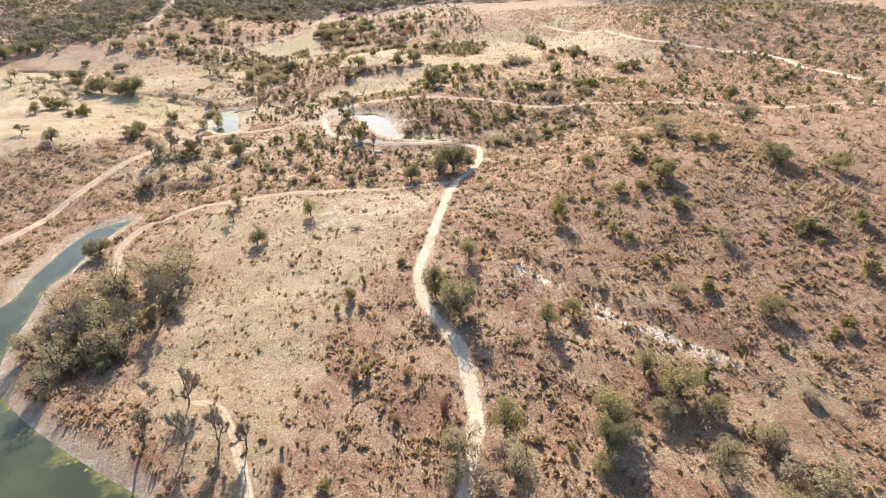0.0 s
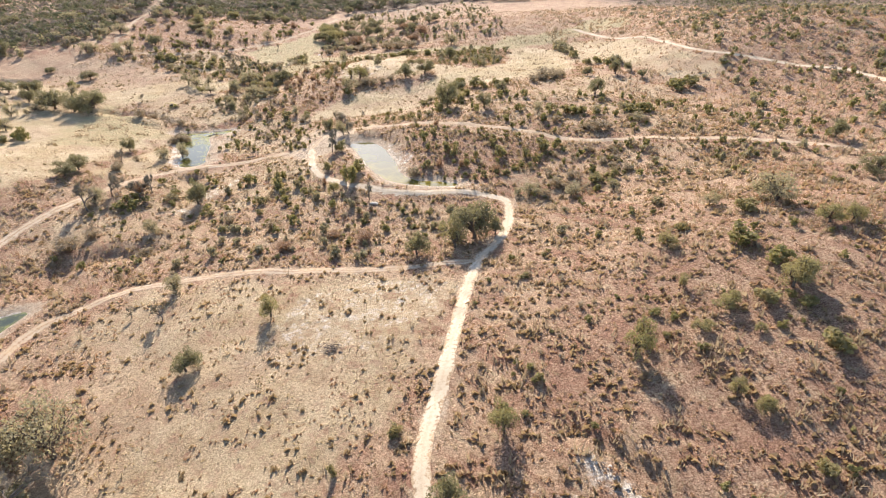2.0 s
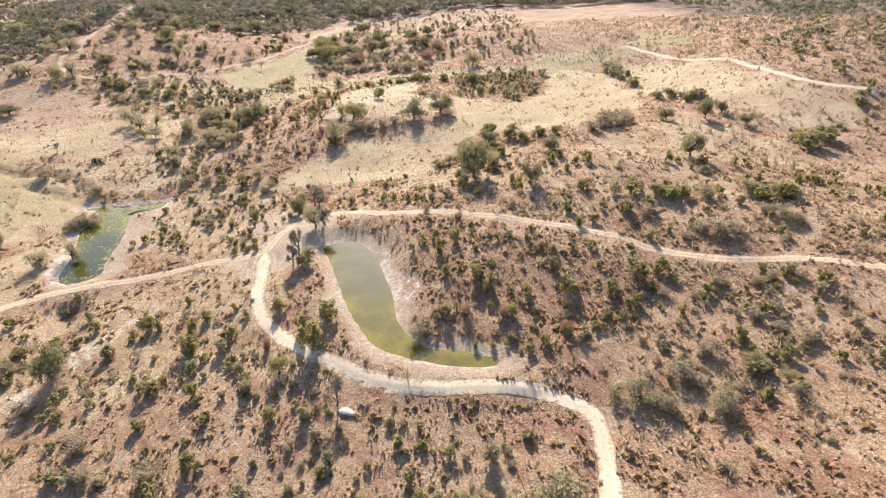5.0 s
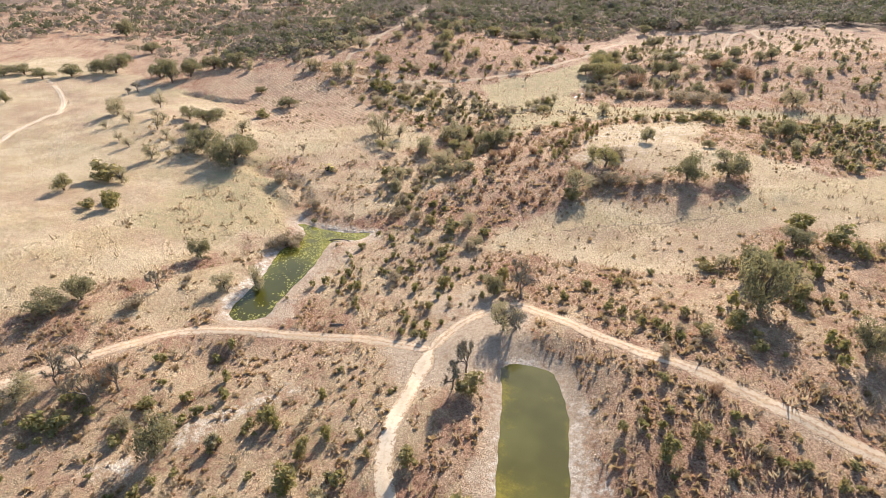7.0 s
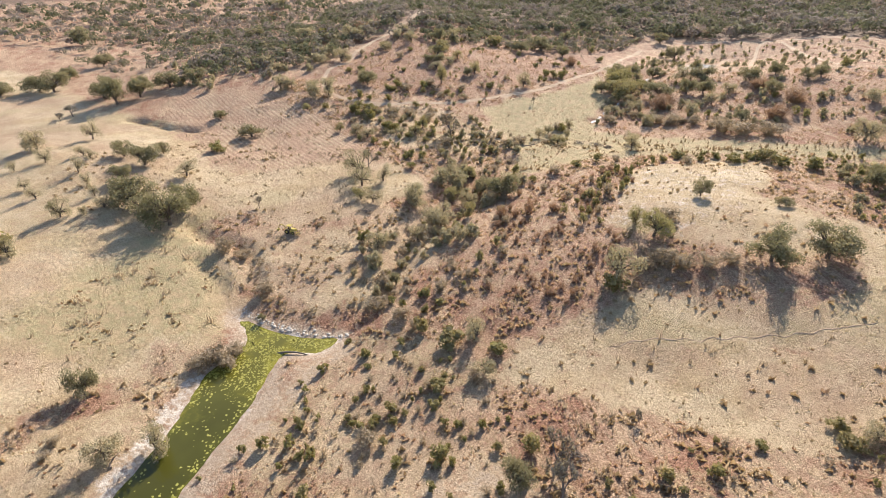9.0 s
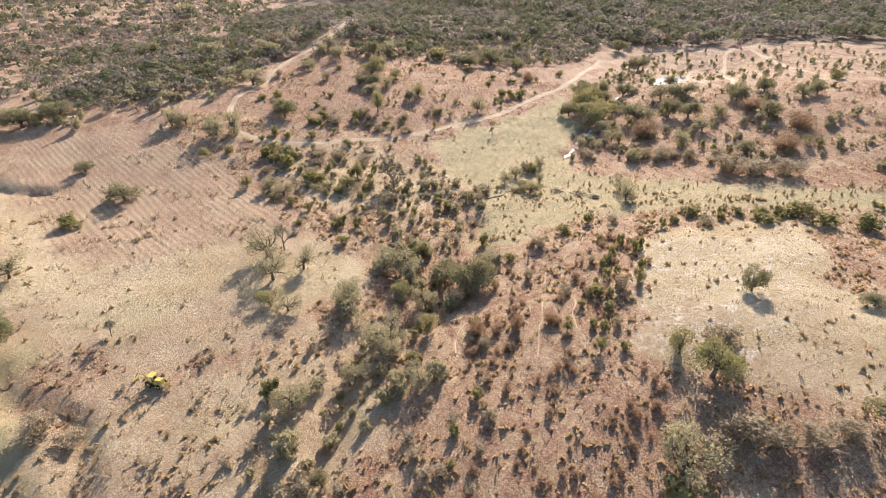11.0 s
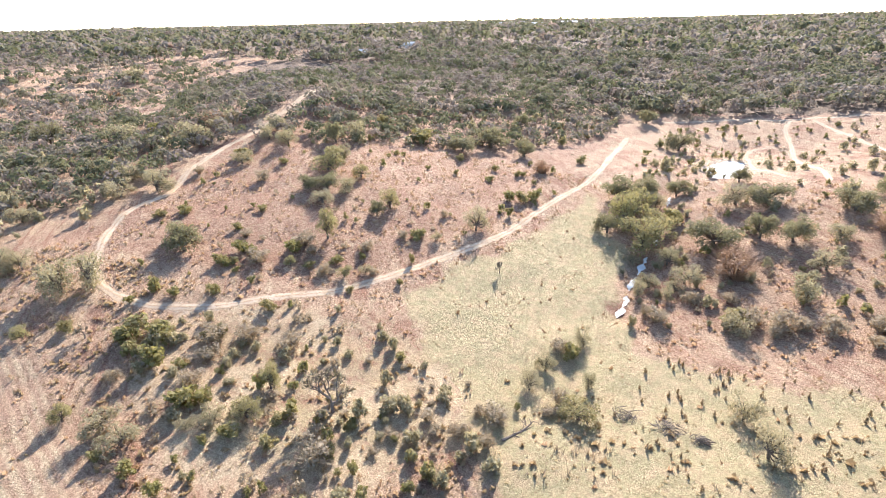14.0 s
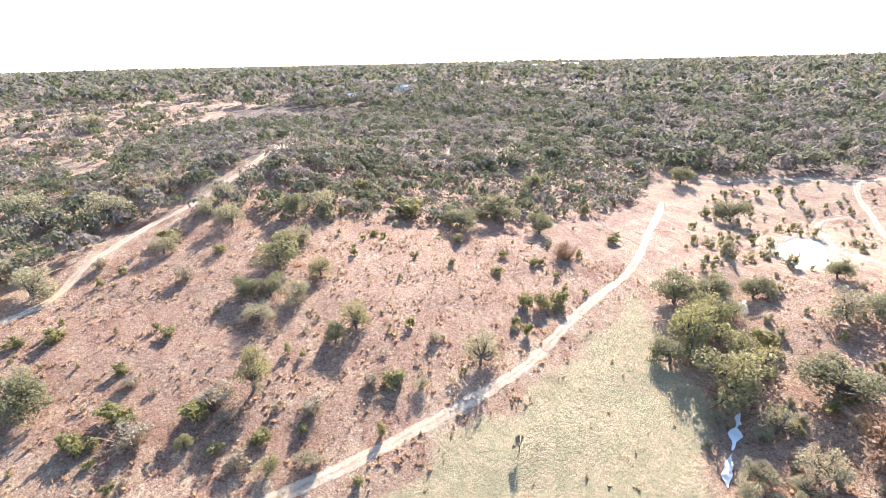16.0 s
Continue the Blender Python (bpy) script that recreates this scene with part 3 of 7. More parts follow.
# fields: kind, strength, edge softness, outline
FIELDS = [
    ("straw", 0.66, 9, [(-62, 182), (4, 179), (2, 150), (-6, 128), (-20, 100), (-20, 72), (-26, 50), (-48, 66), (-66, 98), (-72, 140), (-88, 162), (-79, 176)]),
    ("straw", 0.9, 9, [(-190, 262), (-172, 275), (-133, 280), (-122, 306), (-128, 332), (-165, 345), (-132, 376), (-139, 402), (-185, 425), (-299, 405), (-440, 430), (-429, 330), (-280, 250)]),
    ("green", 0.8, 10, [(-171, 291), (-176, 350), (-150, 338), (-125, 318), (-128, 298), (-144, 285)]),
    ("green", 0.45, 12, [(-158, 412), (-124, 405), (-123, 384), (-140, 375), (-175, 385), (-167, 404)]),
    ("straw", 0.95, 6, [(-158, 414), (-124, 407), (-121, 382), (-134, 361), (-151, 352), (-180, 364), (-185, 395)]),
    ("tilled", 0.95, 9, [(-285, 436), (-232, 450), (-155, 421), (-164, 401), (-185, 378), (-215, 385), (-260, 405)]),
    ("green", 0.85, 5, [(-140, 494), (-121, 539), (-105, 580), (-90, 545), (-87, 506), (-72, 492), (-7, 489), (70, 500), (150, 525), (150, 505), (30, 478), (-12, 467), (-50, 456), (-72, 450), (-86, 429), (-93, 423), (-102, 428), (-106, 446), (-118, 467)]),
    ("straw", 0.3, 8, [(-98, 690), (-30, 720), (-20, 690), (-30, 610), (-55, 595), (-75, 620), (-95, 640)]),
    ("pale", 0.2, 7, [(-60, 652), (-40, 668), (-36, 640), (-42, 612), (-60, 610), (-66, 630)]),
    ("straw", 0.95, 4, [(-57, 436), (-45, 446), (-18, 456), (-28, 410), (-32, 388), (-53, 386), (-55, 405)]),
    ("straw", 0.85, 4, [(-62, 328), (-39, 338), (-25, 346), (-4, 352), (16, 355), (36, 352), (58, 366), (75, 382), (87, 389), (94, 442), (90, 472), (59, 489), (56, 468), (47, 430), (30, 406), (2, 401), (2, 376), (-18, 366), (-39, 364), (-46, 353)]),
    ("straw", 0.85, 2.5, [(-62, 328), (-56, 323), (-45, 325), (-36, 326), (-28, 326), (-21, 324), (-11, 325), (0, 327), (3, 353), (-20, 349), (-51, 338)]),
    ("green", 0.55, 7, [(-50, 334), (-20, 350), (16, 360), (60, 372), (84, 396), (86, 450), (62, 480), (50, 428), (10, 392), (-16, 362), (-40, 356)]),
    ("straw", 0.55, 8, [(41, 328), (67, 354), (93, 371), (113, 348), (122, 329), (123, 316), (118, 308), (94, 310), (77, 309), (44, 310)]),
    ("straw", 0.85, 6, [(92, 460), (96, 408), (110, 392), (115, 380), (120, 363), (127, 346), (140, 340), (158, 360), (152, 384), (146, 416), (144, 441), (128, 466), (106, 483)]),
    ("green", 0.9, 5, [(-53, 450), (-6, 464), (43, 493), (62, 512), (97, 515), (138, 537), (161, 524), (145, 496), (111, 504), (94, 486), (60, 492), (25, 475), (-12, 466), (-44, 452)]),
    ("straw", 0.85, 5, [(-51, 392), (-49, 418), (-39, 434), (-22, 458), (-15, 456), (-14, 423), (-4, 413), (24, 407), (23, 396), (0, 389), (-28, 382)]),
    ("rust", 0.7, 5, [(3, 460), (40, 482), (56, 476), (44, 410), (25, 409), (5, 412)]),
    ("straw", 0.9, 8, [(-131, 258), (-127, 284), (-121, 304), (-150, 300), (-200, 290), (-240, 255), (-190, 215), (-145, 228)]),
    ("straw", 0.55, 8, [(-126, 215), (-108, 252), (-96, 262), (-70, 266), (-58, 240), (-64, 215), (-96, 200), (-118, 200)]),
    ("straw", 0.8, 4, [(-129, 254), (-120, 301), (-113, 290), (-104, 270), (-108, 256)]),
    ("bare", 0.85, 4, [(-62, 275), (-53, 288), (-45, 300), (-36, 297), (-31, 285), (-38, 272), (-50, 267)]),
    ("bare", 0.6, 3, [(-52, 279), (-50, 290), (-42, 298), (-36, 292), (-33, 284), (-39, 279), (-46, 274)]),
    ("pale", 0.78, 1.5, [(20, 121), (24, 119), (30, 112), (35, 108), (34, 105), (27, 109), (22, 115)]),
    ("pale", 0.72, 1.5, [(36, 103), (40, 100), (43, 94), (48, 91), (56, 84), (61, 79), (60, 75), (53, 80), (45, 86), (38, 94)]),
    ("pale", 0.27, 4, [(8, 112), (20, 116), (30, 106), (38, 92), (30, 80), (14, 84), (6, 98)]),
    ("pale", 0.62, 1.5, [(-101, 266), (-106.5, 270), (-112, 284), (-119, 302), (-115.5, 303.5), (-109.5, 289), (-104.5, 274)]),
    ("bare", 0.6, 3, [(-93, 268), (-96, 284), (-101, 306), (-97, 318), (-90, 324), (-92, 306), (-88, 286), (-88, 270)]),
    ("pale", 0.33, 5, [(-56, 432), (-36, 442), (-18, 448), (-22, 410), (-32, 388), (-57, 388)]),
    ("bare", 0.5, 4, [(-14, 272), (-9, 262), (-6, 250), (-11, 250), (-17, 266)]),
    ("pale", 0.5, 4, [(-17, 276), (-10, 264), (-7, 248), (-12, 248), (-18, 268)]),
    ("rust", 0.52, 8, [(16, 142), (28, 120), (44, 100), (60, 88), (86, 100), (92, 140), (70, 176), (36, 176)]),
    ("green", 0.5, 4, [(54, 70), (72, 78), (76, 68), (62, 60), (52, 62)]),
    ("pale", 0.35, 8, [(-36, 150), (-14, 146), (2, 158), (2, 176), (-22, 178), (-34, 168)]),
    ("woods", 0.75, 40, [(210, 560), (420, 560), (420, 1000), (140, 1000), (150, 760)]),
    ("woods", 0.8, 14, [(-255, 600), (-205, 690), (-146, 728), (-78, 732), (60, 705), (160, 780), (160, 1000), (-300, 1000), (-420, 800), (-330, 640)]),
    ("straw", 0.42, 6, [(-104, 262), (-52, 270), (-46, 250), (-24, 228), (10, 216), (14, 200), (-20, 190), (-100, 195), (-118, 225)]),
    ("straw", 0.6, 5, [(-96, 328), (-94, 284), (-52, 282), (-44, 298), (-62, 326)]),
    ("straw", 0.7, 7, [(-152, 352), (-138, 326), (-100, 330), (-92, 350), (-98, 386), (-120, 386), (-134, 364)]),
    ("straw", 0.4, 7, [(-92, 345), (-60, 350), (-56, 380), (-62, 430), (-90, 420), (-98, 380)]),
    ("straw", 0.55, 7, [(-66, 296), (-40, 304), (-20, 300), (-36, 268), (-30, 236), (-60, 228), (-72, 260)]),
    ("straw", 0.45, 8, [(24, 214), (70, 224), (96, 244), (60, 254), (26, 236)]),
    ("straw", 0.62, 8, [(-190, 452), (-150, 428), (-118, 438), (-106, 470), (-118, 484), (-170, 480)]),
    ("straw", 0.45, 8, [(-30, 302), (20, 290), (90, 264), (120, 300), (40, 322), (0, 330), (-24, 320)]),
    ("rust", 0.45, 8, [(-90, 508), (-20, 502), (60, 520), (60, 600), (-30, 600), (-84, 604)]),
    ("rust", 0.56, 10, [(-236, 476), (-160, 486), (-126, 545), (-108, 620), (-120, 690), (-225, 660), (-244, 520)]),
    ("rust", 0.55, 8, [(-84, 345), (-48, 352), (-52, 380), (-58, 432), (-84, 424), (-92, 390)]),
    ("rust", 0.6, 6, [(-14, 282), (12, 274), (44, 262), (50, 250), (22, 236), (0, 240), (-8, 258)]),
    ("rust", 0.5, 14, [(60, 60), (140, 60), (170, 130), (150, 215), (60, 200), (40, 140)]),
    ("rust", 0.5, 20, [(130, 250), (320, 160), (420, 380), (330, 520), (190, 440)]),
    ("bare", 0.55, 4, [(-60, 300), (-48, 306), (-42, 300), (-44, 290), (-54, 286), (-64, 292)]),
    ("pale", 0.44, 2, [(-73, 260), (-67, 258), (-74, 246), (-80, 233), (-88, 224), (-92, 226), (-84, 240), (-77, 252)]),
]


FIELD_RINGS = [smooth_line(outline, 6.0, True) for _, _, _, outline in FIELDS]


def cover(x, y):
    """How much of each kind of ground lies at a place."""
    out = {k: np.zeros(x.shape) for k in ("rust", "straw", "green", "tilled", "bare", "pale", "woods")}
    wob = 3.0 * waves(x, y, 19, 5) + 2.0 * waves(x, y, 8, 6)
    for (kind, strength, soft, _), ring in zip(FIELDS, FIELD_RINGS):
        d = shore_distance(x, y, ring, 30.0) + wob * min(1.0, soft / 7)
        out[kind] = np.maximum(out[kind], strength * (1 - step(d, -soft, soft * 0.7)))
    far = np.hypot(x + 60, y - 350)
    out["woods"] = np.maximum(out["woods"], 0.95 * step(far + 40 * waves(x, y, 160, 8), 560, 760))
    for (name, _, width, _, _), line in zip(ROADS, ROAD_LINES):
        d = near_line(x, y, line, 14.0) + 0.25 * wob
        out["bare"] = np.maximum(out["bare"], (0.5 if width > 1 else 0.0) * (1 - step(d, width * 0.5, width * 0.5 + 1.3)))
    for ring, level, slope in PONDS:
        d = shore_distance(x, y, ring) + 0.2 * wob
        out["bare"] = np.maximum(out["bare"], 0.8 * (1 - step(d, 1.5, 6.0)))
        out["pale"] = np.maximum(out["pale"], 0.5 * (1 - step(d, 0.2, 1.8)))
    return out


def mesh_object(name, verts, faces, material, attrs=None, smooth=False):
    me = bpy.data.meshes.new(name)
    me.from_pydata(verts if isinstance(verts, list) else [tuple(v) for v in verts.tolist()], [], faces)
    me.materials.append(material)
    for key, values in (attrs or {}).items():
        a = me.attributes.new(key, 'FLOAT', 'POINT')
        a.data.foreach_set("value", np.asarray(values, np.float32))
    if smooth:
        me.shade_smooth()
    return new(name, me)


def grown(start, stop, growth):
    """Steps that widen from a fine stretch towards the horizon."""
    out, at, w = [], start, growth[0]
    while at < stop:
        w *= growth[1]
        at += w
        out.append(at)
    return out


FINE = 2.0
xs = [-v for v in reversed(grown(300, 4700, (FINE, 1.13)))] + list(np.arange(-300, 200.1, FINE)) + grown(200, 4700, (FINE, 1.13))
ys = [-v for v in reversed(grown(-20, 4300, (FINE, 1.16)))] + list(np.arange(20, 720.1, FINE)) + grown(720, 4750, (FINE, 1.12))
gx, gy = np.meshgrid(np.array(xs), np.array(ys))
gx, gy = gx.ravel(), gy.ravel()
nx, ny = len(xs), len(ys)
faces = [(j * nx + i, j * nx + i + 1, (j + 1) * nx + i + 1, (j + 1) * nx + i) for j in range(ny - 1) for i in range(nx - 1)]
ground = mesh_object("ground", np.stack([gx, gy, land(gx, gy)], 1), faces, GROUND, cover(gx, gy), smooth=True)
tagged(ground, "dry rolling ranch land of red-brown grass and straw fields", "ground", kind="structure")


def road(name, line, width, grass, label):
    p = smooth_line(line, 1.2)
    d = np.gradient(p, axis=0)
    d /= np.linalg.norm(d, axis=1)[:, None]
    side = np.stack([d[:, 1], -d[:, 0]], 1)
    r = np.random.RandomState(len(name) * 7 + len(p))
    if width < 1.0:
        p = p + side * (0.5 * waves(p[:, 0], p[:, 1], 6, 21) * (np.abs(d[:, 1]) > 0))[:, None]
    across = np.linspace(-1, 1, 9)
    ragged = 1 + 0.14 * waves(p[:, 0], p[:, 1], 9, 11) + r.uniform(-0.07, 0.07, len(p))
    end = np.minimum(1, np.minimum(np.arange(len(p)), np.arange(len(p))[::-1]) / 4 + 0.35)
    verts, aa = [], []
    for k, a in enumerate(across):
        q = p + side * (a * width * 0.5 * ragged * end)[:, None]
        z = land(q[:, 0], q[:, 1]) + 0.09 - 0.07 * abs(a) ** 3 - 0.05 * math.exp(-((abs(a) - 0.52) / 0.16) ** 2)
        verts.append(np.column_stack([q, z]))
        aa.append(np.full(len(p), a))
    n = len(p)
    f = [(k * n + i, (k + 1) * n + i, (k + 1) * n + i + 1, k * n + i + 1) for k in range(8) for i in range(n - 1)]
    ob = mesh_object(name, np.concatenate(verts), f, ROAD, {"across": np.concatenate(aa), "grass": np.full(n * 9, grass)}, True)
    return tagged(ob, label, "dirt road", kind="structure")


for row in ROADS:
    road(*row)

WATERS = [
    ("bluff_pond_water", "murky green stock pond with yellow algae below a bluff", (0.066, 0.062, 0.02), (0.21, 0.172, 0.03), 0.0, 0.12),
    ("creek_pond_water", "long green pond rimmed with bright yellow algae", (0.048, 0.047, 0.008), (0.23, 0.205, 0.025), -0.05, 0.20),
    ("lake_water", "still dark green lake with pale weedy edge", (0.045, 0.052, 0.03), (0.24, 0.23, 0.07), -0.02, 0.24),
    # stock pond: the sky's reflection is put into a pale base colour
    ("stock_pond_water", "small round pond with the white sky's reflection painted into its colour", (0.46, 0.44, 0.40), (0.5, 0.45, 0.35), -0.3, 0.2),
]


def matted(v):
    """Where mats of algae drift: the shallow south of the bluff pond and the north of the creek pond."""
    x, y = v[:, 0], v[:, 1]
    bluff = (1 - step(y, 240, 270)) * (y > 228) * (x > -45)
    creek = step(y, 288, 314) * (x < -90) * (y > 260) * (y < 340)
    return np.maximum(bluff, creek)


for (name, label, deep, algae, amount, rim), (ring, level, slope) in zip(WATERS, PONDS):
    lo, hi = ring.min(0) - 1.5, ring.max(0) + 1.5
    ax, ay = np.meshgrid(np.arange(lo[0], hi[0], 1.0), np.arange(lo[1], hi[1], 1.0))
    w, h = ax.shape[1], ax.shape[0]
    d = shore_distance(ax.ravel(), ay.ravel(), ring)
    keep = (d < 1.6).reshape(h, w)
    f = [(j * w + i, j * w + i + 1, (j + 1) * w + i + 1, (j + 1) * w + i) for j in range(h - 1) for i in range(w - 1) if keep[j:j + 2, i:i + 2].all()]
    used = sorted({v for q in f for v in q})
    back = {v: k for k, v in enumerate(used)}
    v = np.column_stack([ax.ravel(), ay.ravel(), np.full(w * h, level)])[used]
    ob = mesh_object(name, v, [tuple(back[k] for k in q) for q in f], water_material(name, deep, algae, amount, rim), {"edge": np.exp(np.minimum(d, 0)[used] / 1.6), "matted": matted(v)}, True)
    tagged(ob, label, "pond", kind="structure")


def algae_pads(name, ring, level, count, seed, wanted, size, label):
    """Thin floating mats of algae, five- to seven-sided, as one mesh."""
    rng = np.random.RandomState(seed)
    lo, hi = ring.min(0), ring.max(0)
    p = rng.uniform(lo, hi, (count * 12, 2))
    d = shore_distance(p[:, 0], p[:, 1], ring)
    share = wanted(p[:, 0], p[:, 1], d) * (0.7 + 0.6 * waves(p[:, 0], p[:, 1], 5, seed))
    p = p[(d < -0.2) & (rng.uniform(0, 1, len(p)) < share)][:count]
    v, f = [], []
    for x, y in p:
        n, r, k = rng.randint(5, 8), size * (0.35 + rng.uniform(0, 1) ** 2), len(v)
        turn, long = rng.uniform(0, 6.283), rng.uniform(0.5, 1.0)
        for j in range(n):
            a, q = 6.28319 * j / n, r * rng.uniform(0.7, 1.2)
            u, w = q * math.cos(a), q * math.sin(a) * long
            v.append((x + u * math.cos(turn) - w * math.sin(turn), y + u * math.sin(turn) + w * math.cos(turn), level + 0.012))
        f.append(tuple(range(k, k + n)))
    return tagged(mesh_object(name, v, f, ALGAE), label, "algae", kind="stuff")


ALGAE = leaf_material("floating_algae", (0.19, 0.18, 0.028), (0.27, 0.25, 0.04), (0.36, 0.33, 0.08), 0.0)
algae_pads("creek_algae", PONDS[1][0], PONDS[1][1], 1900, 5, lambda x, y, d: 0.03 + 0.6 * step(y, 294, 310) + 0.6 * np.exp(d / 0.8), 0.27, "bright yellow-green algae mats on a long pond")
algae_pads("lake_algae", PONDS[2][0], PONDS[2][1], 500, 6, lambda x, y, d: 0.9 * np.exp(d / 1.0) * (y > 55) * (y < 125), 0.35, "yellow-green weed along a lake shore")


# ---- where the larger plants stand: x, y, height, width ----
OAK_SOUTH = [
    (7.4, 101.2, 10.2, 9.7), (1.9, 109.4, 9.8, 6.2), (28.9, 61.2, 7.1, 6.5),
]
OAK_FIELD = [
    (-50.6, 146.2, 5.6, 6.2), (-97.8, 146, 6.3, 8.5), (106.2, 151.3, 5.8, 9.9), (124.2, 200.4, 5.9, 8.9), (11.4, 194.7, 10.4, 14.4), (-4.3, 187.2, 6.9, 6.9),
    (17.7, 196.3, 8.9, 4.6),
]
OAK_POND = [
    (-132.7, 246.3, 5.4, 9.3), (-156.8, 229.8, 6, 6.7), (138.8, 238.5, 6.9, 7.1), (-82.3, 235.7, 8.7, 8.2), (-128.8, 284.5, 6.7, 6), (-131.9, 253.8, 6.6, 7.1),
]
OAK_CREEK = [
    (-119, 320.6, 1.8, 2.1), (-46.7, 302.5, 5.5, 6.0), (6.1, 326.5, 8.5, 10.8), (23.5, 300.2, 9.2, 6.2), (34, 329.4, 5.5, 6.9), (79, 321.7, 7.9, 7.7),
    (100.9, 362.9, 8.2, 7.3), (109.6, 368.6, 5.5, 5.3), (86.4, 365, 5.4, 6.3), (112.7, 354.4, 4.3, 6), (7.4, 310.9, 12.9, 9.9),
    (14.1, 345.5, 4.7, 8.6), (-426, 367.5, 7.3, 10.7), (-341.7, 338.7, 7, 6.5), (-355.8, 335.1, 6, 5.9), (-231.4, 364.4, 6.5, 7.8), (-218.9, 363.5, 7.8, 12.6),
    (-193.7, 341.7, 10.5, 16), (-174.1, 338.8, 12.5, 15.5), (-177.3, 347.7, 9.4, 10.8), (-182.1, 338.1, 7.4, 10.5), (-211.5, 349.4, 6.6, 7.8), (-97.8, 346.9, 4.1, 3.2),
]
OAK_PASTURE = [
    (-384.3, 380, 7.2, 13.8), (-374.1, 391.6, 8, 14), (-354.8, 409.3, 11.1, 16), (-302, 409.3, 13.7, 16), (-297.6, 417.7, 10.8, 16), (-318, 413.4, 11.2, 16),
    (-405.4, 380.6, 7.4, 14.3), (-409.4, 371.1, 7.3, 14), (-225.5, 376.7, 4.9, 5.8), (-241.3, 422.6, 4.9, 6.7), (-211.1, 413.7, 7.1, 9.4), (-310.6, 408.1, 10.7, 16),
    (-297.9, 410.1, 11.8, 16), (-301.2, 422.1, 11.1, 14.6), (-365.8, 406.8, 9, 16), (-363.3, 413, 6.5, 12.5), (-15, 381, 8.9, 11.2), (-3.7, 386.5, 9, 13.1),
    (-33.4, 412.3, 5.8, 5.3), (-92.4, 405.1, 8.2, 11.4), (-12, 413.8, 2.8, 5.3), (-214.1, 411.9, 6.2, 11.8), (-243.8, 422.1, 4.1, 7.9), (-99.7, 406.1, 6, 6.7),
]
OAK_FLAT = [
    (-394.5, 462.8, 8.2, 14.9), (-388.1, 436.4, 6.5, 10.2), (-301.1, 439.6, 9.2, 16), (-291.6, 449.3, 8.7, 14.1), (-376.7, 430.3, 6.5, 10.6), (-295.7, 450, 6.6, 12.4),
    (-306.2, 443.5, 7.1, 12.4), (12.6, 447.7, 7.1, 10.5), (-203.7, 485.8, 8, 11.8),
]
OAK_HILL = [
    (-351.9, 553.8, 11.6, 13.9), (-481.7, 501.7, 14, 16), (-66.3, 549.9, 8.1, 15.5), (-60.3, 553.4, 7.5, 13.3), (-71.7, 552.9, 7.9, 11.3), (-53.7, 553.9, 7.8, 8.8),
    (-45.5, 551.1, 8.3, 9.9), (-26, 513.6, 5.9, 9.9), (-16.1, 549.1, 7, 9.2), (-187.1, 533.7, 5.9, 8.4), (-193.4, 531.3, 4.6, 8.4), (-164.5, 525.7, 5, 5.9),
    (-96.5, 553.7, 7, 9.1), (-87.6, 555.6, 7.4, 10), (-63.2, 553.2, 8.8, 12.4),
]
OAK_TOP = [
    (-95.6, 580.5, 8.5, 12.9), (-87, 581.5, 8.6, 10.2), (-26.1, 572.4, 7, 13.4), (-15.3, 582.2, 6.8, 9.1), (-49.2, 577.8, 7.4, 14.2), (-54.5, 578.5, 6.8, 9.6),
    (4.2, 576.9, 6.5, 7.8), (-1.8, 573.8, 5.6, 8.6), (-72.5, 666.7, 9.7, 12.9), (-75.6, 589.1, 6.4, 9.2), (-162.6, 602.4, 7.2, 13.4), (-154.3, 619, 10.7, 16),
    (-138.1, 615.5, 7.8, 10.2), (-150.7, 662.3, 7.7, 8.7), (-208.2, 575, 8.9, 8.3), (-54.9, 599.7, 6, 7), (-74, 662.8, 9.7, 13.5), (-85.2, 709.2, 6, 7.9),
    (-90.2, 706.5, 8.1, 12.1),
]
PALE_OAK_SOUTH = [
    (11.4, 123.9, 6.1, 5.4), (25.6, 93.8, 7.2, 5.2), (32, 97, 5.5, 3.8), (40.9, 77.3, 6.4, 4.3), (45.3, 72.5, 7.6, 9.3), (31.7, 67.3, 7.1, 9.9),
    (27.3, 57.6, 3.1, 4.5), (52.6, 48.6, 3.9, 7.4), (48.6, 67.2, 3.9, 5.9), (12.9, 67.3, 7.6, 6.9), (72, 89.7, 4.3, 6.5), (56.2, 98.7, 3.3, 3.8),
    (37, 137.3, 11.5, 5.8), (49.9, 126.1, 4.4, 3.2), (52.6, 122.4, 3.2, 3.4),
]
PALE_OAK_FIELD = [
    (-37.4, 162.5, 6.8, 4.5), (118.7, 141.5, 5.3, 7.7), (91.1, 170.1, 4.9, 6.9), (95.4, 168.9, 4.7, 4.9), (6.1, 189.9, 8.1, 8.4), (71.2, 149, 6.8, 7.1),
    (57.6, 146.5, 4.1, 5.9), (55.4, 171.7, 4.2, 4.9), (52.8, 155.1, 3.4, 2.7), (50.7, 141.7, 2.2, 4.2), (60, 138.8, 1.8, 2.6),
]
PALE_OAK_POND = [
    (-33.5, 230.9, 4.4, 4.4), (-20.6, 221.8, 5.6, 3.2), (54.6, 227.5, 2.7, 4.4), (58.3, 223.9, 2.3, 3.8), (-200.4, 288.4, 6.2, 7.8),
]
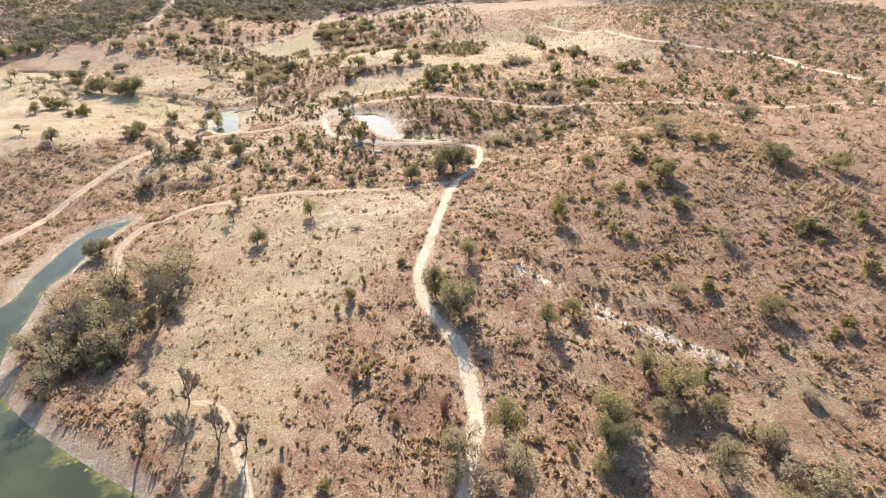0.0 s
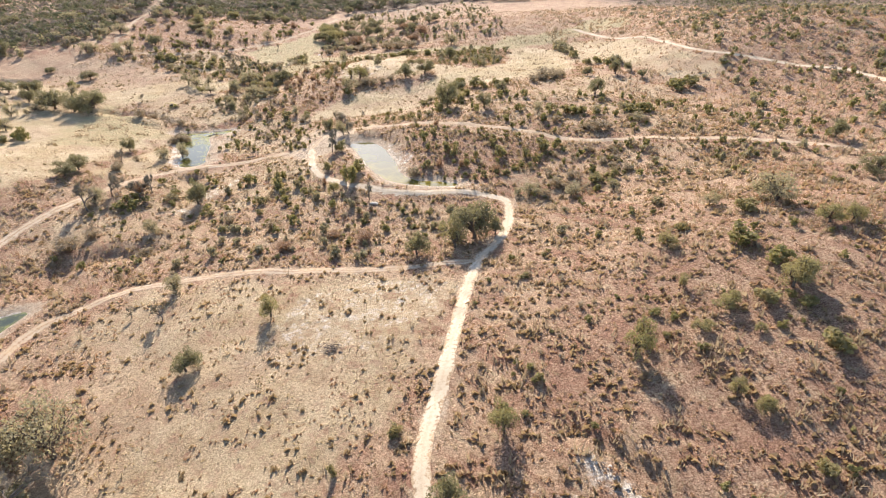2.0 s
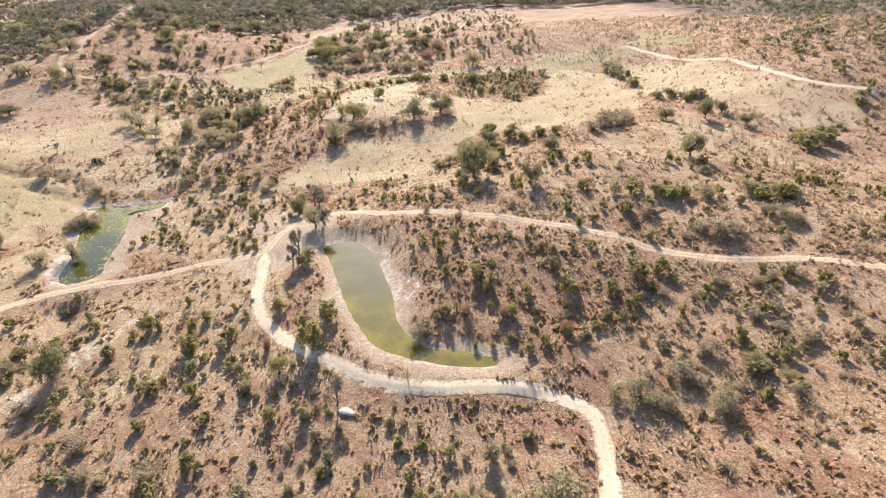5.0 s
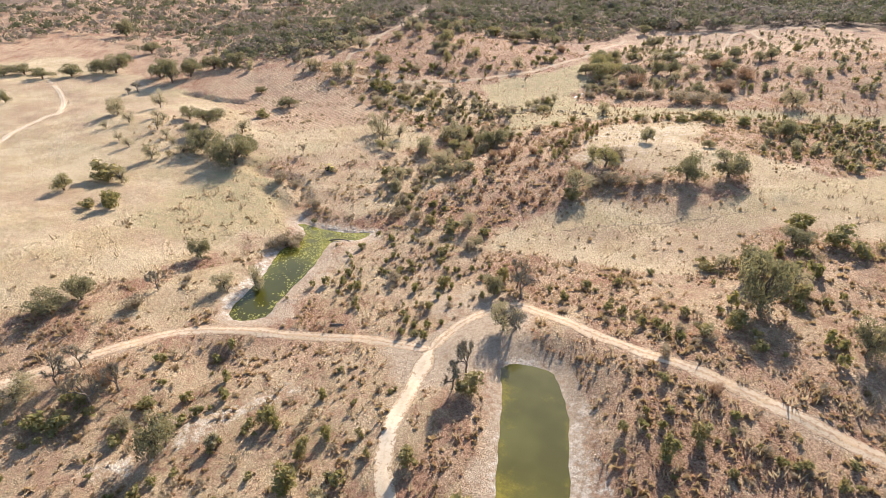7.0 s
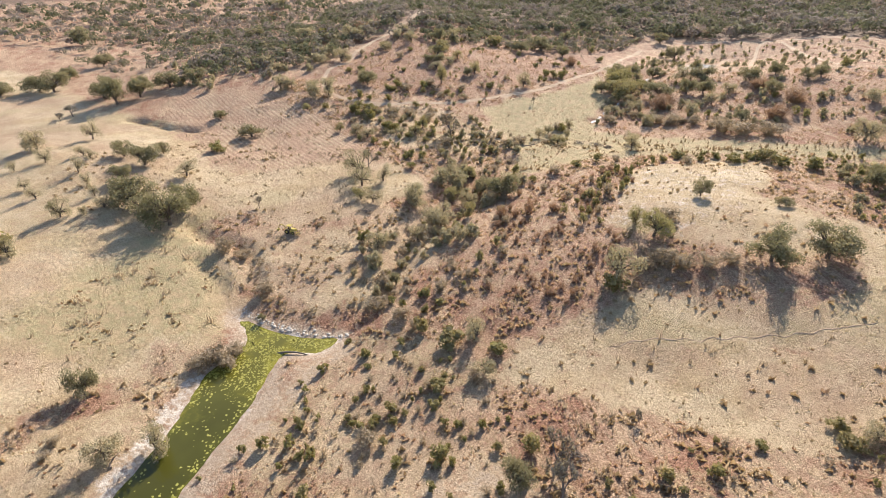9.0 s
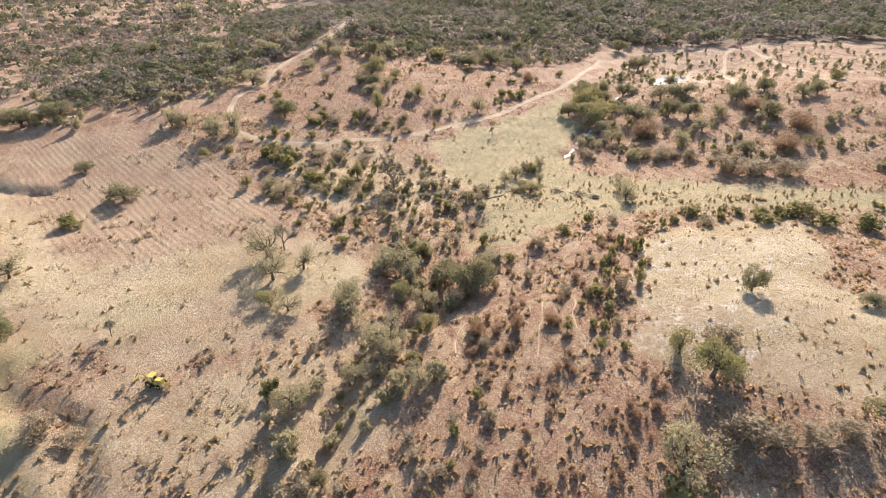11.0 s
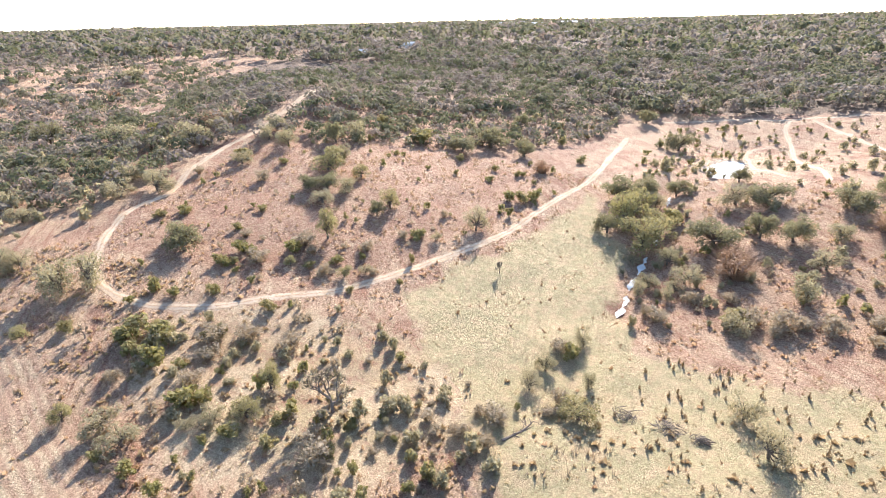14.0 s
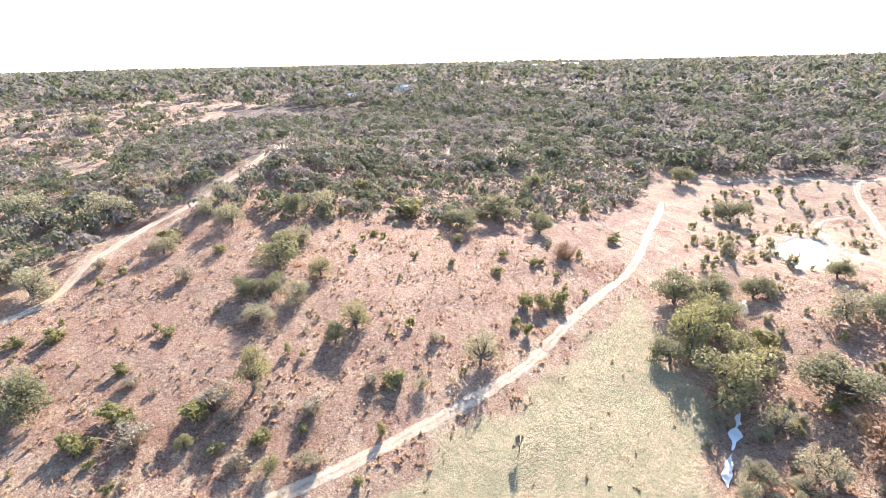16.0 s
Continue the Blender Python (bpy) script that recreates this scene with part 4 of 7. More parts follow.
PALE_OAK_PASTURE = [
    (-41.8, 383.6, 7.7, 8.8), (-47, 388.2, 5.7, 4.9), (-133.7, 381.7, 4.5, 6.2), (-110.6, 415.4, 4.9, 7.4), (-107.3, 396.4, 4.7, 6.4), (-95.7, 385.6, 6, 3.7),
    (-60.4, 385.6, 5.1, 2.5), (-67.3, 390.2, 4.4, 2.6),
]
PALE_OAK_FLAT = [
    (-93.1, 468, 4.3, 8.2), (-210.2, 444.8, 3.5, 4.5), (-184.8, 457, 3.1, 4.5), (-180.7, 431.5, 4.3, 4.7), (-175.5, 432, 3.2, 4.7), (-150, 444.7, 4.2, 6.3),
    (-150.8, 452.5, 6.2, 4.5), (-157.7, 493.1, 3.3, 4.5), (-163.7, 491.6, 2.3, 2.8), (-173.3, 491.4, 3.1, 3.8),
]
PALE_OAK_HILL = [
    (-91.4, 560.2, 12.5, 14.4), (-85.7, 546.6, 11.6, 15.8), (-81, 555.2, 9.8, 11.6), (-195.2, 548.2, 8.7, 16), (-181.3, 547, 5.3, 6.1), (-162.5, 531.2, 6.9, 6.6),
    (-170.6, 506.2, 9.2, 7), (-171, 517.6, 2.8, 2.3),
]
PALE_OAK_TOP = [
    (-88.1, 570.8, 9.5, 12.5),
]
GREY_OAK_SOUTH = [
    (-64.4, 113.6, 10.6, 12), (-70.8, 116.2, 10.7, 12.2), (-78.2, 119.7, 10.2, 12.4), (-65.7, 126.3, 10.3, 11.4), (-77, 105.6, 9.2, 11.3), (-80.8, 103.1, 9.1, 10.5),
    (-78.7, 92.8, 7.8, 9.7), (-77.9, 86.6, 5.6, 6.9), (-73, 91.1, 7.3, 9), (-70.6, 98, 8.9, 10.1), (-70.9, 107.3, 9.5, 10.8), (-88.5, 99.4, 6.2, 7.6),
    (-88.8, 113, 8.5, 10.5), (-84.4, 117.7, 9.4, 11.6), (-73.6, 128.9, 8.7, 12.4), (44.6, 55.1, 7.2, 6.6), (54.4, 59.9, 4.6, 5.5), (53.7, 55.1, 4.1, 6.2),
    (57.3, 52.2, 5.4, 9.4), (41.4, 67.8, 4, 6), (13.2, 57.2, 8, 6.7), (5.1, 63.4, 6.3, 6.7), (3.4, 58.1, 5, 5.4), (73.9, 115.5, 4.2, 5.7),
]
GREY_OAK_FIELD = [
    (-64.9, 176, 5.5, 5.5), (88.3, 186.4, 7.7, 12.7), (73.9, 190.2, 4.1, 4.9), (-87.5, 212.6, 4.6, 6.5),
]
GREY_OAK_POND = [
    (-114, 229.5, 5.7, 7.9), (-111.6, 277.3, 4.7, 6.6), (-106.6, 283.2, 8.8, 5.4), (-38.2, 287.6, 6.7, 6.8), (46.7, 293.6, 5, 5.9),
    (84.2, 274.8, 3.6, 6.4), (82.9, 291.3, 4.3, 5.7), (71.4, 290.7, 3.5, 5.7), (31.3, 221.2, 4, 6.8), (44.5, 218.8, 4.2, 7.4), (57.7, 219.1, 3.2, 4),
    (27.9, 222.4, 2.7, 4.3), (-91.6, 236.5, 3.1, 4.8),
]
GREY_OAK_CREEK = [
    (13.1, 321.3, 5.1, 6.3), (-266.2, 351.6, 8.2, 12.3), (-203.7, 324, 6.1, 6.2), (-199.6, 328.8, 3, 3.1), (-199.7, 335.3, 3.8, 5.4), (-45.7, 363.6, 8.2, 9.3),
    (-104, 368.9, 5.2, 6), (-90.3, 369.2, 5, 5.7), (-110.3, 357.5, 5.4, 7.3), (-68.5, 332.5, 5.4, 6), (-62.2, 324.3, 3.5, 4.5), (-0.3, 331.5, 3.3, 5.2),
    (-193.2, 304, 5.5, 6.7),
]
GREY_OAK_PASTURE = [
    (-7.6, 386.2, 7, 5.3), (-115.3, 386.2, 7.2, 9.2), (-112.3, 406.6, 8.3, 12), (-102.4, 379.9, 7.2, 10.4), (-118.1, 390.9, 5.6, 8.5), (-118.8, 408.7, 5.4, 6.8),
    (-100.5, 395.4, 5.8, 6.2), (-94.1, 397.6, 5.5, 6.2), (-91.3, 417.4, 3.7, 7.1), (-99.9, 375.7, 4.7, 5.2),
]
GREY_OAK_FLAT = [
    (-65.1, 475.4, 5.6, 6.1), (15.4, 496.1, 8.8, 10.6), (-240.3, 460.3, 7, 9.2), (-235.7, 462.8, 6.2, 6), (-217.8, 459.6, 8.6, 11.6), (-212.5, 463.7, 9.3, 9),
    (-165.8, 431.3, 4, 7.7), (-62.6, 465.6, 6.6, 6.3), (-103.9, 473.9, 4.5, 5.2), (-102.2, 481.1, 3.9, 5.3), (-95.5, 492.5, 4.9, 4.8), (-92.6, 477.8, 4, 3.4),
    (-172.1, 432.6, 4.7, 7.1), (-155.1, 441.7, 3.2, 5.2), (-158.2, 438.2, 2.3, 4), (-222.2, 462, 7, 10), (-101.3, 474.5, 5.3, 4.6), (-273.8, 487.4, 6, 9.1),
    (-261.6, 480.9, 5, 8.6), (-205.7, 491.2, 5.5, 8.4), (-210.5, 490, 5.4, 6.5), (-153.6, 497.2, 2.8, 3.7),
]
GREY_OAK_HILL = [
    (21.4, 539.8, 5.9, 9.7), (-242.4, 510.1, 9.4, 9.7), (-47, 522.1, 7.4, 8.8), (-34.2, 552.8, 5.2, 8.4), (-40.5, 536.8, 6, 8), (-73.7, 527.3, 6.2, 8.3),
    (-63.6, 506.1, 5.3, 7.8), (-85, 519.9, 5.4, 4.5), (-78, 518.6, 3.8, 4.4), (-78.3, 536.5, 5.6, 6.5), (-83.2, 545.9, 5.9, 6.8), (-273, 517.8, 6.2, 10.3),
    (-257.9, 516.8, 6.3, 12), (-246.4, 515.8, 7.7, 9.8), (-248.7, 505, 5.9, 11.3), (-288.6, 503.3, 4.2, 8), (-294.4, 513.7, 4.5, 8.4), (-269.9, 556.4, 6.2, 11.9),
    (-223, 562.4, 7.9, 8.2), (-229.4, 542.5, 5.4, 8.5), (-180.6, 534, 5.3, 8.3), (-183.3, 524.5, 4.6, 8.9), (-134.9, 535, 8.4, 8), (-87.5, 537.5, 3.3, 3.9),
]
GREY_OAK_HILL_B = [
    (-82.8, 524.1, 3.7, 6.6), (-76.3, 523.2, 2.9, 5.5), (-263.4, 553.5, 9.3, 15.5), (-242.2, 514.6, 8.1, 12.7), (-143.1, 521.5, 2.9, 3.4), (-197.4, 560.6, 5.5, 8.2),
    (-300.1, 549.8, 8.9, 16), (-279.5, 547.1, 6.2, 7.2), (-235.2, 566.3, 6.2, 9.1),
]
GREY_OAK_TOP = [
    (-263.7, 570.2, 6.3, 9.9), (-238.5, 576.5, 6.2, 9.8), (-203.4, 582.8, 8.4, 9.7), (-82.5, 576.3, 6.1, 7.1), (-58.1, 577.6, 7.7, 12.2), (-473.4, 707.7, 11.6, 16),
    (-262.2, 576.8, 7, 8),
]
JUNIPER_SOUTH = [
    (-19, 111.6, 4.2, 3.1), (-16.3, 118.5, 5.7, 1.7), (-21.6, 107, 2.7, 1.6), (-12.8, 84.5, 3, 2.7), (-6.7, 125.3, 2.6, 3), (62.7, 99, 3.2, 4.4),
    (55.6, 111.3, 2.6, 3.5), (69.9, 132.9, 4.2, 6.3), (94.6, 116.5, 3.7, 7.2), (97.3, 113.5, 2.2, 4.2), (107.2, 114.9, 4.4, 5), (96.7, 96.7, 4.4, 4.4),
    (94.1, 109.3, 2.3, 2.7), (-26.1, 66.9, 1.7, 1.2), (-17.6, 58.8, 2.6, 2.3), (23, 62.1, 2.5, 1.9), (39.8, 139.5, 2.8, 2.7),
]
JUNIPER_FIELD = [
    (73.4, 150.3, 5.6, 6.1), (69.8, 167.2, 4, 7.6), (72.8, 157.5, 3.4, 6.5), (64.9, 146.4, 2.8, 5.4), (78.5, 182.4, 3.4, 6.6), (61.8, 179, 2.3, 3.8),
    (51.7, 179.9, 3.3, 2.6), (64.1, 138.9, 1.8, 1.8), (44.1, 147.8, 2, 3), (47.2, 145.6, 1.5, 1.9), (44, 141.1, 1.3, 1.7), (43.5, 185.6, 2.5, 2.9),
    (71.1, 143.6, 2.6, 3.8), (69.3, 146.5, 1.8, 2.6), (-43.1, 210.8, 4, 3.2),
]
JUNIPER_POND = [
    (-73.2, 223.7, 2.5, 2.4), (-68.3, 249.6, 4.4, 4.3), (-54.9, 239.8, 5.3, 5.5), (-38.8, 251, 3.4, 3.9), (-58.2, 228.8, 3.1, 4.6), (-56.5, 245.5, 7.1, 3.4),
    (-51.6, 233.7, 3.8, 2.8), (-49.2, 227.4, 3.9, 2.9), (-55.6, 250.8, 3.2, 3), (-56.1, 220.1, 2.6, 2.7), (-32.1, 219.8, 3.4, 3), (-49.5, 252.6, 2.5, 1.8),
    (-45.9, 249.5, 2.6, 1.4), (-28.3, 237.9, 7.8, 6.2), (-26.6, 245.3, 5.2, 4.9), (-31.5, 242.3, 5.8, 3.2), (-36.4, 268.2, 4.2, 5.8), (-1.3, 244.2, 3.6, 3),
    (12.2, 243.5, 3.3, 3.3), (5.3, 254.5, 5, 3.4), (8.6, 252.8, 5.2, 2.8), (16.1, 249.8, 4.2, 2), (24, 264.8, 2.4, 3.2), (23.2, 258.7, 3.8, 3.5),
]
JUNIPER_POND_B = [
    (25.2, 250.9, 5.2, 5.1), (34.3, 250.2, 4.2, 3.5), (31.7, 242.3, 3, 2.7), (37.3, 245.8, 3, 3), (41.6, 255.9, 5.1, 5.9), (47.1, 257.3, 4.6, 4.1),
    (39.2, 247.2, 3.6, 2.7), (44, 251.6, 2, 3.1), (49, 253.8, 1.8, 3.4), (47.1, 242.8, 3.3, 1.9), (23.5, 245.6, 2.8, 1.9), (69, 255.3, 1.5, 2.9),
    (72.8, 249.3, 1.6, 1.9), (14.4, 271.3, 2.1, 1.9), (18.4, 269.8, 2.8, 1.8), (33, 277.2, 2.6, 2.9), (49, 270.2, 2.8, 1.8), (-2.9, 265.9, 4.8, 3.8),
    (0.9, 270.8, 4.4, 3.4), (-1.6, 257.5, 3.1, 2.4), (85.1, 287.4, 4.8, 8.3), (90.9, 288, 5.5, 8.3), (61.1, 290.8, 4.2, 7.1), (58.4, 293.3, 4.2, 6.5),
]
JUNIPER_POND_C = [
    (64.9, 291.6, 3.9, 5.2), (51.7, 295, 3.3, 5.9), (38, 296.5, 3.6, 3.9), (77.5, 284.7, 2.9, 2.7), (53.4, 226.2, 2.7, 4.4), (60.6, 228.8, 3.2, 3.6),
    (55.2, 235.1, 2.9, 2.9), (38.4, 225.4, 1.7, 1.8), (-175.1, 288.6, 7.5, 5.6), (-181.1, 284.9, 3.3, 6.2), (-179.7, 292.4, 3.4, 6.4), (-101.8, 230, 3, 5.7),
    (-105.6, 228.4, 2.5, 4.8), (-92.7, 241.4, 2.5, 4), (-65.8, 248.8, 3.3, 2.4), (-63, 258.6, 2.7, 2.2), (-77.2, 287.3, 2.7, 2.6), (-60.5, 284.7, 2.6, 2.1),
    (-58.4, 291.3, 2.6, 2.4), (-66.8, 298.6, 2.8, 2.6), (7.8, 295.8, 2.4, 3.1), (-1.4, 297.6, 2.4, 4.6), (-10.1, 298.3, 2.3, 2.4), (-6, 281.5, 2.5, 2.5),
]
JUNIPER_CREEK = [
    (122.3, 329.7, 5.5, 10.5), (130.8, 334.8, 5.6, 10.7), (122.2, 335.6, 3.8, 7.3), (15.3, 356.2, 4.6, 7.4), (11.7, 346, 4.6, 5.9), (22.6, 347.5, 5.4, 7.9),
    (26.8, 342.4, 4.5, 5.8), (14.2, 316.8, 5.1, 4.4), (39.3, 348.4, 3.7, 4.7), (33.5, 348.6, 3.9, 5.9), (3.6, 302.1, 4.5, 4.7), (-199.8, 302.7, 6.7, 12.9),
    (-74.3, 308.7, 2.8, 2.9), (-60.7, 302.4, 3.8, 3.6), (-20.4, 301.9, 2.4, 2.4), (-3.5, 329, 2.5, 4.8), (-45.8, 359.3, 4.1, 6.5), (-80.8, 330.8, 4.1, 3.7),
    (-72.8, 329, 3.7, 7.1), (-62.5, 330.6, 2.7, 4.6), (-69, 316.9, 2.3, 4.3), (-58.3, 302.3, 2, 1.8), (-52.7, 307.8, 2, 1.9), (-47.5, 309.5, 4.7, 3.7),
]
JUNIPER_CREEK_B = [
    (-34.8, 307.4, 1.7, 1.7), (-21, 315.3, 2.5, 2.5), (-15.2, 324.1, 1.4, 2.6), (-4.8, 332.8, 1.9, 3.6),
]
JUNIPER_PASTURE = [
    (105, 391.5, 3.8, 4.8), (96, 403.1, 4.1, 7.5), (102.1, 403.6, 5, 7.5), (-213.9, 392.5, 4.9, 7.4), (-133, 413.1, 2.8, 3.9), (-150.5, 417, 1.7, 2.7),
    (-159.9, 427.1, 2.9, 3.9), (-140.6, 421.5, 2.3, 2.8), (-134.6, 423.3, 3.9, 4.1), (-63.7, 404.1, 3.6, 4.4), (-55.5, 417, 3.8, 2.3), (-55.6, 410.4, 4.2, 2.3),
    (-56.3, 387.2, 2, 2.3), (-86.9, 419.1, 2.5, 3.5), (-66.1, 399.4, 2.1, 2.4), (-167.2, 427.2, 2.8, 2.8), (-152.8, 425.9, 3.3, 3.2),
]
JUNIPER_FLAT = [
    (96.5, 439.1, 5.6, 8), (-2.3, 458.4, 3.9, 7.5), (-12.3, 456.4, 3.6, 6.9), (-26, 453.7, 3.4, 5.9), (-44.5, 456.2, 3, 5.8), (-130, 432.2, 2.8, 3.7),
    (-144.2, 445.6, 2.8, 3.2), (-162.8, 442.5, 4.9, 6.5), (-187.5, 453.5, 5.2, 8.2), (-179.8, 454.7, 5.4, 7.1), (-48.9, 448.6, 3, 3.3), (-71.3, 444.8, 4, 3.5),
    (-76.6, 436.2, 2.7, 5.1), (-26.8, 458.6, 2.7, 5.1), (-17.3, 461.9, 4, 7.6), (-32.4, 458.4, 2, 3.9), (-21.8, 461.4, 2.4, 4.6), (-66.7, 432.5, 2.6, 2.4),
    (-196, 467.9, 4.5, 4.1), (-190.3, 468.4, 2.7, 3.6), (-182, 472.6, 3.2, 3.6), (-166.3, 473, 3.3, 4.5), (-153.5, 488.6, 1.7, 2.6), (-197.7, 462.2, 2.2, 2.9),
]
JUNIPER_FLAT_B = [
    (-203.2, 449.9, 3.3, 4.5), (-183.5, 449.5, 2.9, 4.7), (-176.4, 448.5, 5.2, 5.7), (-171.2, 450.2, 2, 3.5), (-160.3, 444.4, 3.8, 4.9), (-150.5, 439.8, 2.4, 4.6),
    (-153.3, 436.7, 2.1, 2.5), (-143, 440.9, 2.1, 3.9), (-149.8, 430.5, 1.8, 1.8), (-154.8, 432, 1.5, 1.7), (-131.5, 450, 2.6, 2.1), (-126.3, 441.3, 3.1, 2.4),
    (-97.5, 487.3, 4.3, 5), (-104.7, 466.8, 2.1, 1.5), (-175.8, 496.7, 4.3, 5.6), (-188.3, 491, 4.1, 6.2), (-189.9, 483.9, 3.4, 4.5), (-187.1, 483.2, 3, 3.6),
    (-186.5, 485.3, 2.1, 3.7), (-184.4, 490.6, 2.8, 3.5), (-183.3, 482.2, 1.5, 2.3), (-168.4, 492.9, 2.2, 4.3), (-162.5, 497.7, 2.3, 4.4), (-143.8, 497.4, 1.9, 2.3),
]
JUNIPER_FLAT_C = [
    (-225.4, 498.9, 2.5, 4.7),
]
JUNIPER_HILL = [
    (-63.2, 509.9, 3.9, 7.5), (-76.9, 563.4, 5.7, 7.3), (-127.1, 564.2, 5.2, 5.8), (-123.4, 568.4, 4.5, 5.9), (-131.1, 562.2, 4.5, 5.2), (-74.9, 537.4, 2.1, 3.1),
    (-64.1, 547.1, 2.1, 2.6), (-145, 508, 4.4, 1.8), (-197.7, 500.6, 2.2, 3.9), (-148.1, 520.3, 2.9, 5.6), (-198, 512.9, 2.3, 4.3), (-219.7, 503.4, 2.9, 5.5),
    (-234, 548.5, 3.9, 7.5), (-214.2, 547.2, 2.3, 4.1), (-298.9, 567.1, 5.3, 10.1),
]
JUNIPER_TOP = [
    (16.8, 607.4, 5.2, 7.1), (-180.9, 601.4, 7, 13.5), (-182, 577.5, 2.5, 3.1), (-199.1, 587.3, 3.1, 3.4), (-113.7, 617.7, 3.8, 5.7), (-154.8, 572.3, 2.3, 2.9),
    (-142.4, 575.9, 2.3, 4.2), (-143.9, 587.8, 2.7, 3.8), (-134.2, 587.5, 2.7, 3.4), (-159, 589.3, 3.7, 4.6), (-126.2, 643.9, 4.7, 4.8), (-117.2, 663.6, 3.1, 3.7),
    (-205.5, 612.5, 5.3, 6.4),
]
BARE_TREE_SOUTH = [
    (-55.7, 82.5, 3.8, 3.4), (-47, 80, 7.6, 5.5), (-37.8, 68.4, 13.7, 6), (-32.2, 67.7, 8, 4.4), (-51.3, 70.1, 7.3, 6), (-43.5, 69.3, 6.7, 6),
]
BARE_TREE_FIELD = [
    (-71.9, 166.7, 8.1, 1.9), (-63.2, 163.8, 7.8, 3.7),
]
BARE_TREE_POND = [
    (-172.8, 237.1, 4.4, 8.4), (-113.5, 224.1, 9.4, 7.2), (-111.7, 240.8, 11.4, 4.6), (-102.2, 236.3, 6.1, 7.3), (-111.5, 235.9, 8, 5.4), (-100, 241, 6.5, 5.2),
    (-39.9, 268, 7.4, 4.6), (-20.9, 222.3, 7.5, 4.4), (-123.1, 267.1, 5.4, 4.8), (-35.6, 288.8, 6.3, 6.6), (-38.7, 272.1, 8.5, 5.7),
]
BARE_TREE_CREEK = [
    (-39.9, 302.2, 6.5, 6.0), (-248.2, 345.4, 5.2, 6.2), (-241.8, 355.8, 3.9, 5.5), (-237.3, 355.1, 3.8, 5.5), (-228.3, 345.3, 5.5, 4.4), (-218.1, 341.7, 4.3, 3.5),
    (-222.1, 327.3, 4, 4.7), (-231, 328.8, 4.5, 3.4), (-251, 335.8, 3.3, 4.4), (-209, 338.2, 4.3, 3), (-199.3, 365.8, 6.1, 8.2), (-157.8, 359.9, 6.8, 3.3),
    (-43.1, 307.6, 6.5, 6.5), (-34, 323.3, 6.9, 2.1),
]
BARE_TREE_PASTURE = [
    (-262.8, 371.8, 9.4, 6.1), (-302.8, 380.9, 3.4, 5.7), (-303.7, 388, 4.8, 8), (-154.1, 400, 7.6, 5), (-145.1, 397.5, 9.8, 7.2), (-145.6, 403.6, 9.2, 6.2),
    (-135.4, 392.5, 6.6, 3.4), (-143.4, 387.4, 5.8, 5.5),
]
BARE_TREE_FLAT = [
    (-136.8, 452.1, 9.2, 9.2), (-196.9, 449.3, 3.1, 3.7),
]
BARE_TREE_HILL = [
    (-121.6, 515.5, 4.6, 2.6),
]
BARE_TREE_TOP = [
    (-68.4, 707.4, 9.3, 5.1),
]
GREY_BRUSH_SOUTH = [
    (8.2, 56.4, 3.7, 7), (66.3, 67.6, 2.1, 3.9), (82.2, 81.1, 1.7, 3.3), (73.7, 65.6, 1.5, 2.9),
]
GREY_BRUSH_FIELD = [
    (-107.8, 201.4, 4.7, 9), (-104.7, 209.1, 3.3, 6.3), (-84.7, 200.3, 3.1, 6), (-49.3, 209.7, 3.5, 4.7),
]
GREY_BRUSH_POND = [
    (-64.3, 215.7, 3.6, 4.9), (-6.7, 239.5, 3.2, 6.1), (41.2, 225.4, 3.2, 6.1), (65.7, 269.9, 4.5, 8.7), (45.4, 249.3, 2.3, 3.2), (58.1, 251.8, 2.3, 4.4),
    (66, 250.8, 2.1, 3.9), (69.1, 251.9, 2.1, 3.9), (65.4, 242.1, 2.1, 4), (60.2, 240.2, 2.3, 4), (62.2, 272, 2.6, 5.1), (70.3, 271, 2.6, 5),
    (57.7, 270, 2.2, 3.8), (81.8, 279, 2.7, 5.3), (85.8, 273.1, 2.6, 5), (51.7, 281.9, 3.5, 5.4), (47.1, 284.5, 3.6, 5.5), (47.2, 231.4, 2.4, 4.6),
    (35.5, 219.5, 2.6, 4.9), (63, 236, 2.5, 3.8), (66.1, 232.1, 2.4, 4.6), (-121.2, 259.5, 3.3, 6.3), (-7, 288.6, 2.8, 2.7), (-5.6, 296.9, 2.9, 2.8),
]
GREY_BRUSH_POND_B = [
    (-121.7, 274.8, 1.8, 2.9), (-119.7, 271.9, 1.3, 2.5), (-73.6, 299.8, 2, 3.9),
]
GREY_BRUSH_CREEK = [
    (61.5, 357.6, 6.4, 12.2), (53.5, 350.3, 3.7, 7.1), (67.7, 361.6, 3.9, 7.5), (-116.5, 304.9, 4.7, 6.4), (-118, 302, 3.3, 6.3), (-115.1, 309.1, 3, 4.9),
    (-41, 369.4, 3.4, 5.4), (-95.7, 335.8, 4.3, 6.7), (-87.4, 332.9, 3.1, 5.1), (-74.5, 301.1, 2.6, 4.9), (-63.4, 321.6, 2.5, 4.4), (-114.1, 305, 3.5, 6),
    (-148.5, 336.8, 3.8, 7.3), (-143.2, 338.1, 3.3, 6.3), (-125.5, 328.5, 2.8, 5.1), (-100, 344.9, 2.7, 5.2),
]
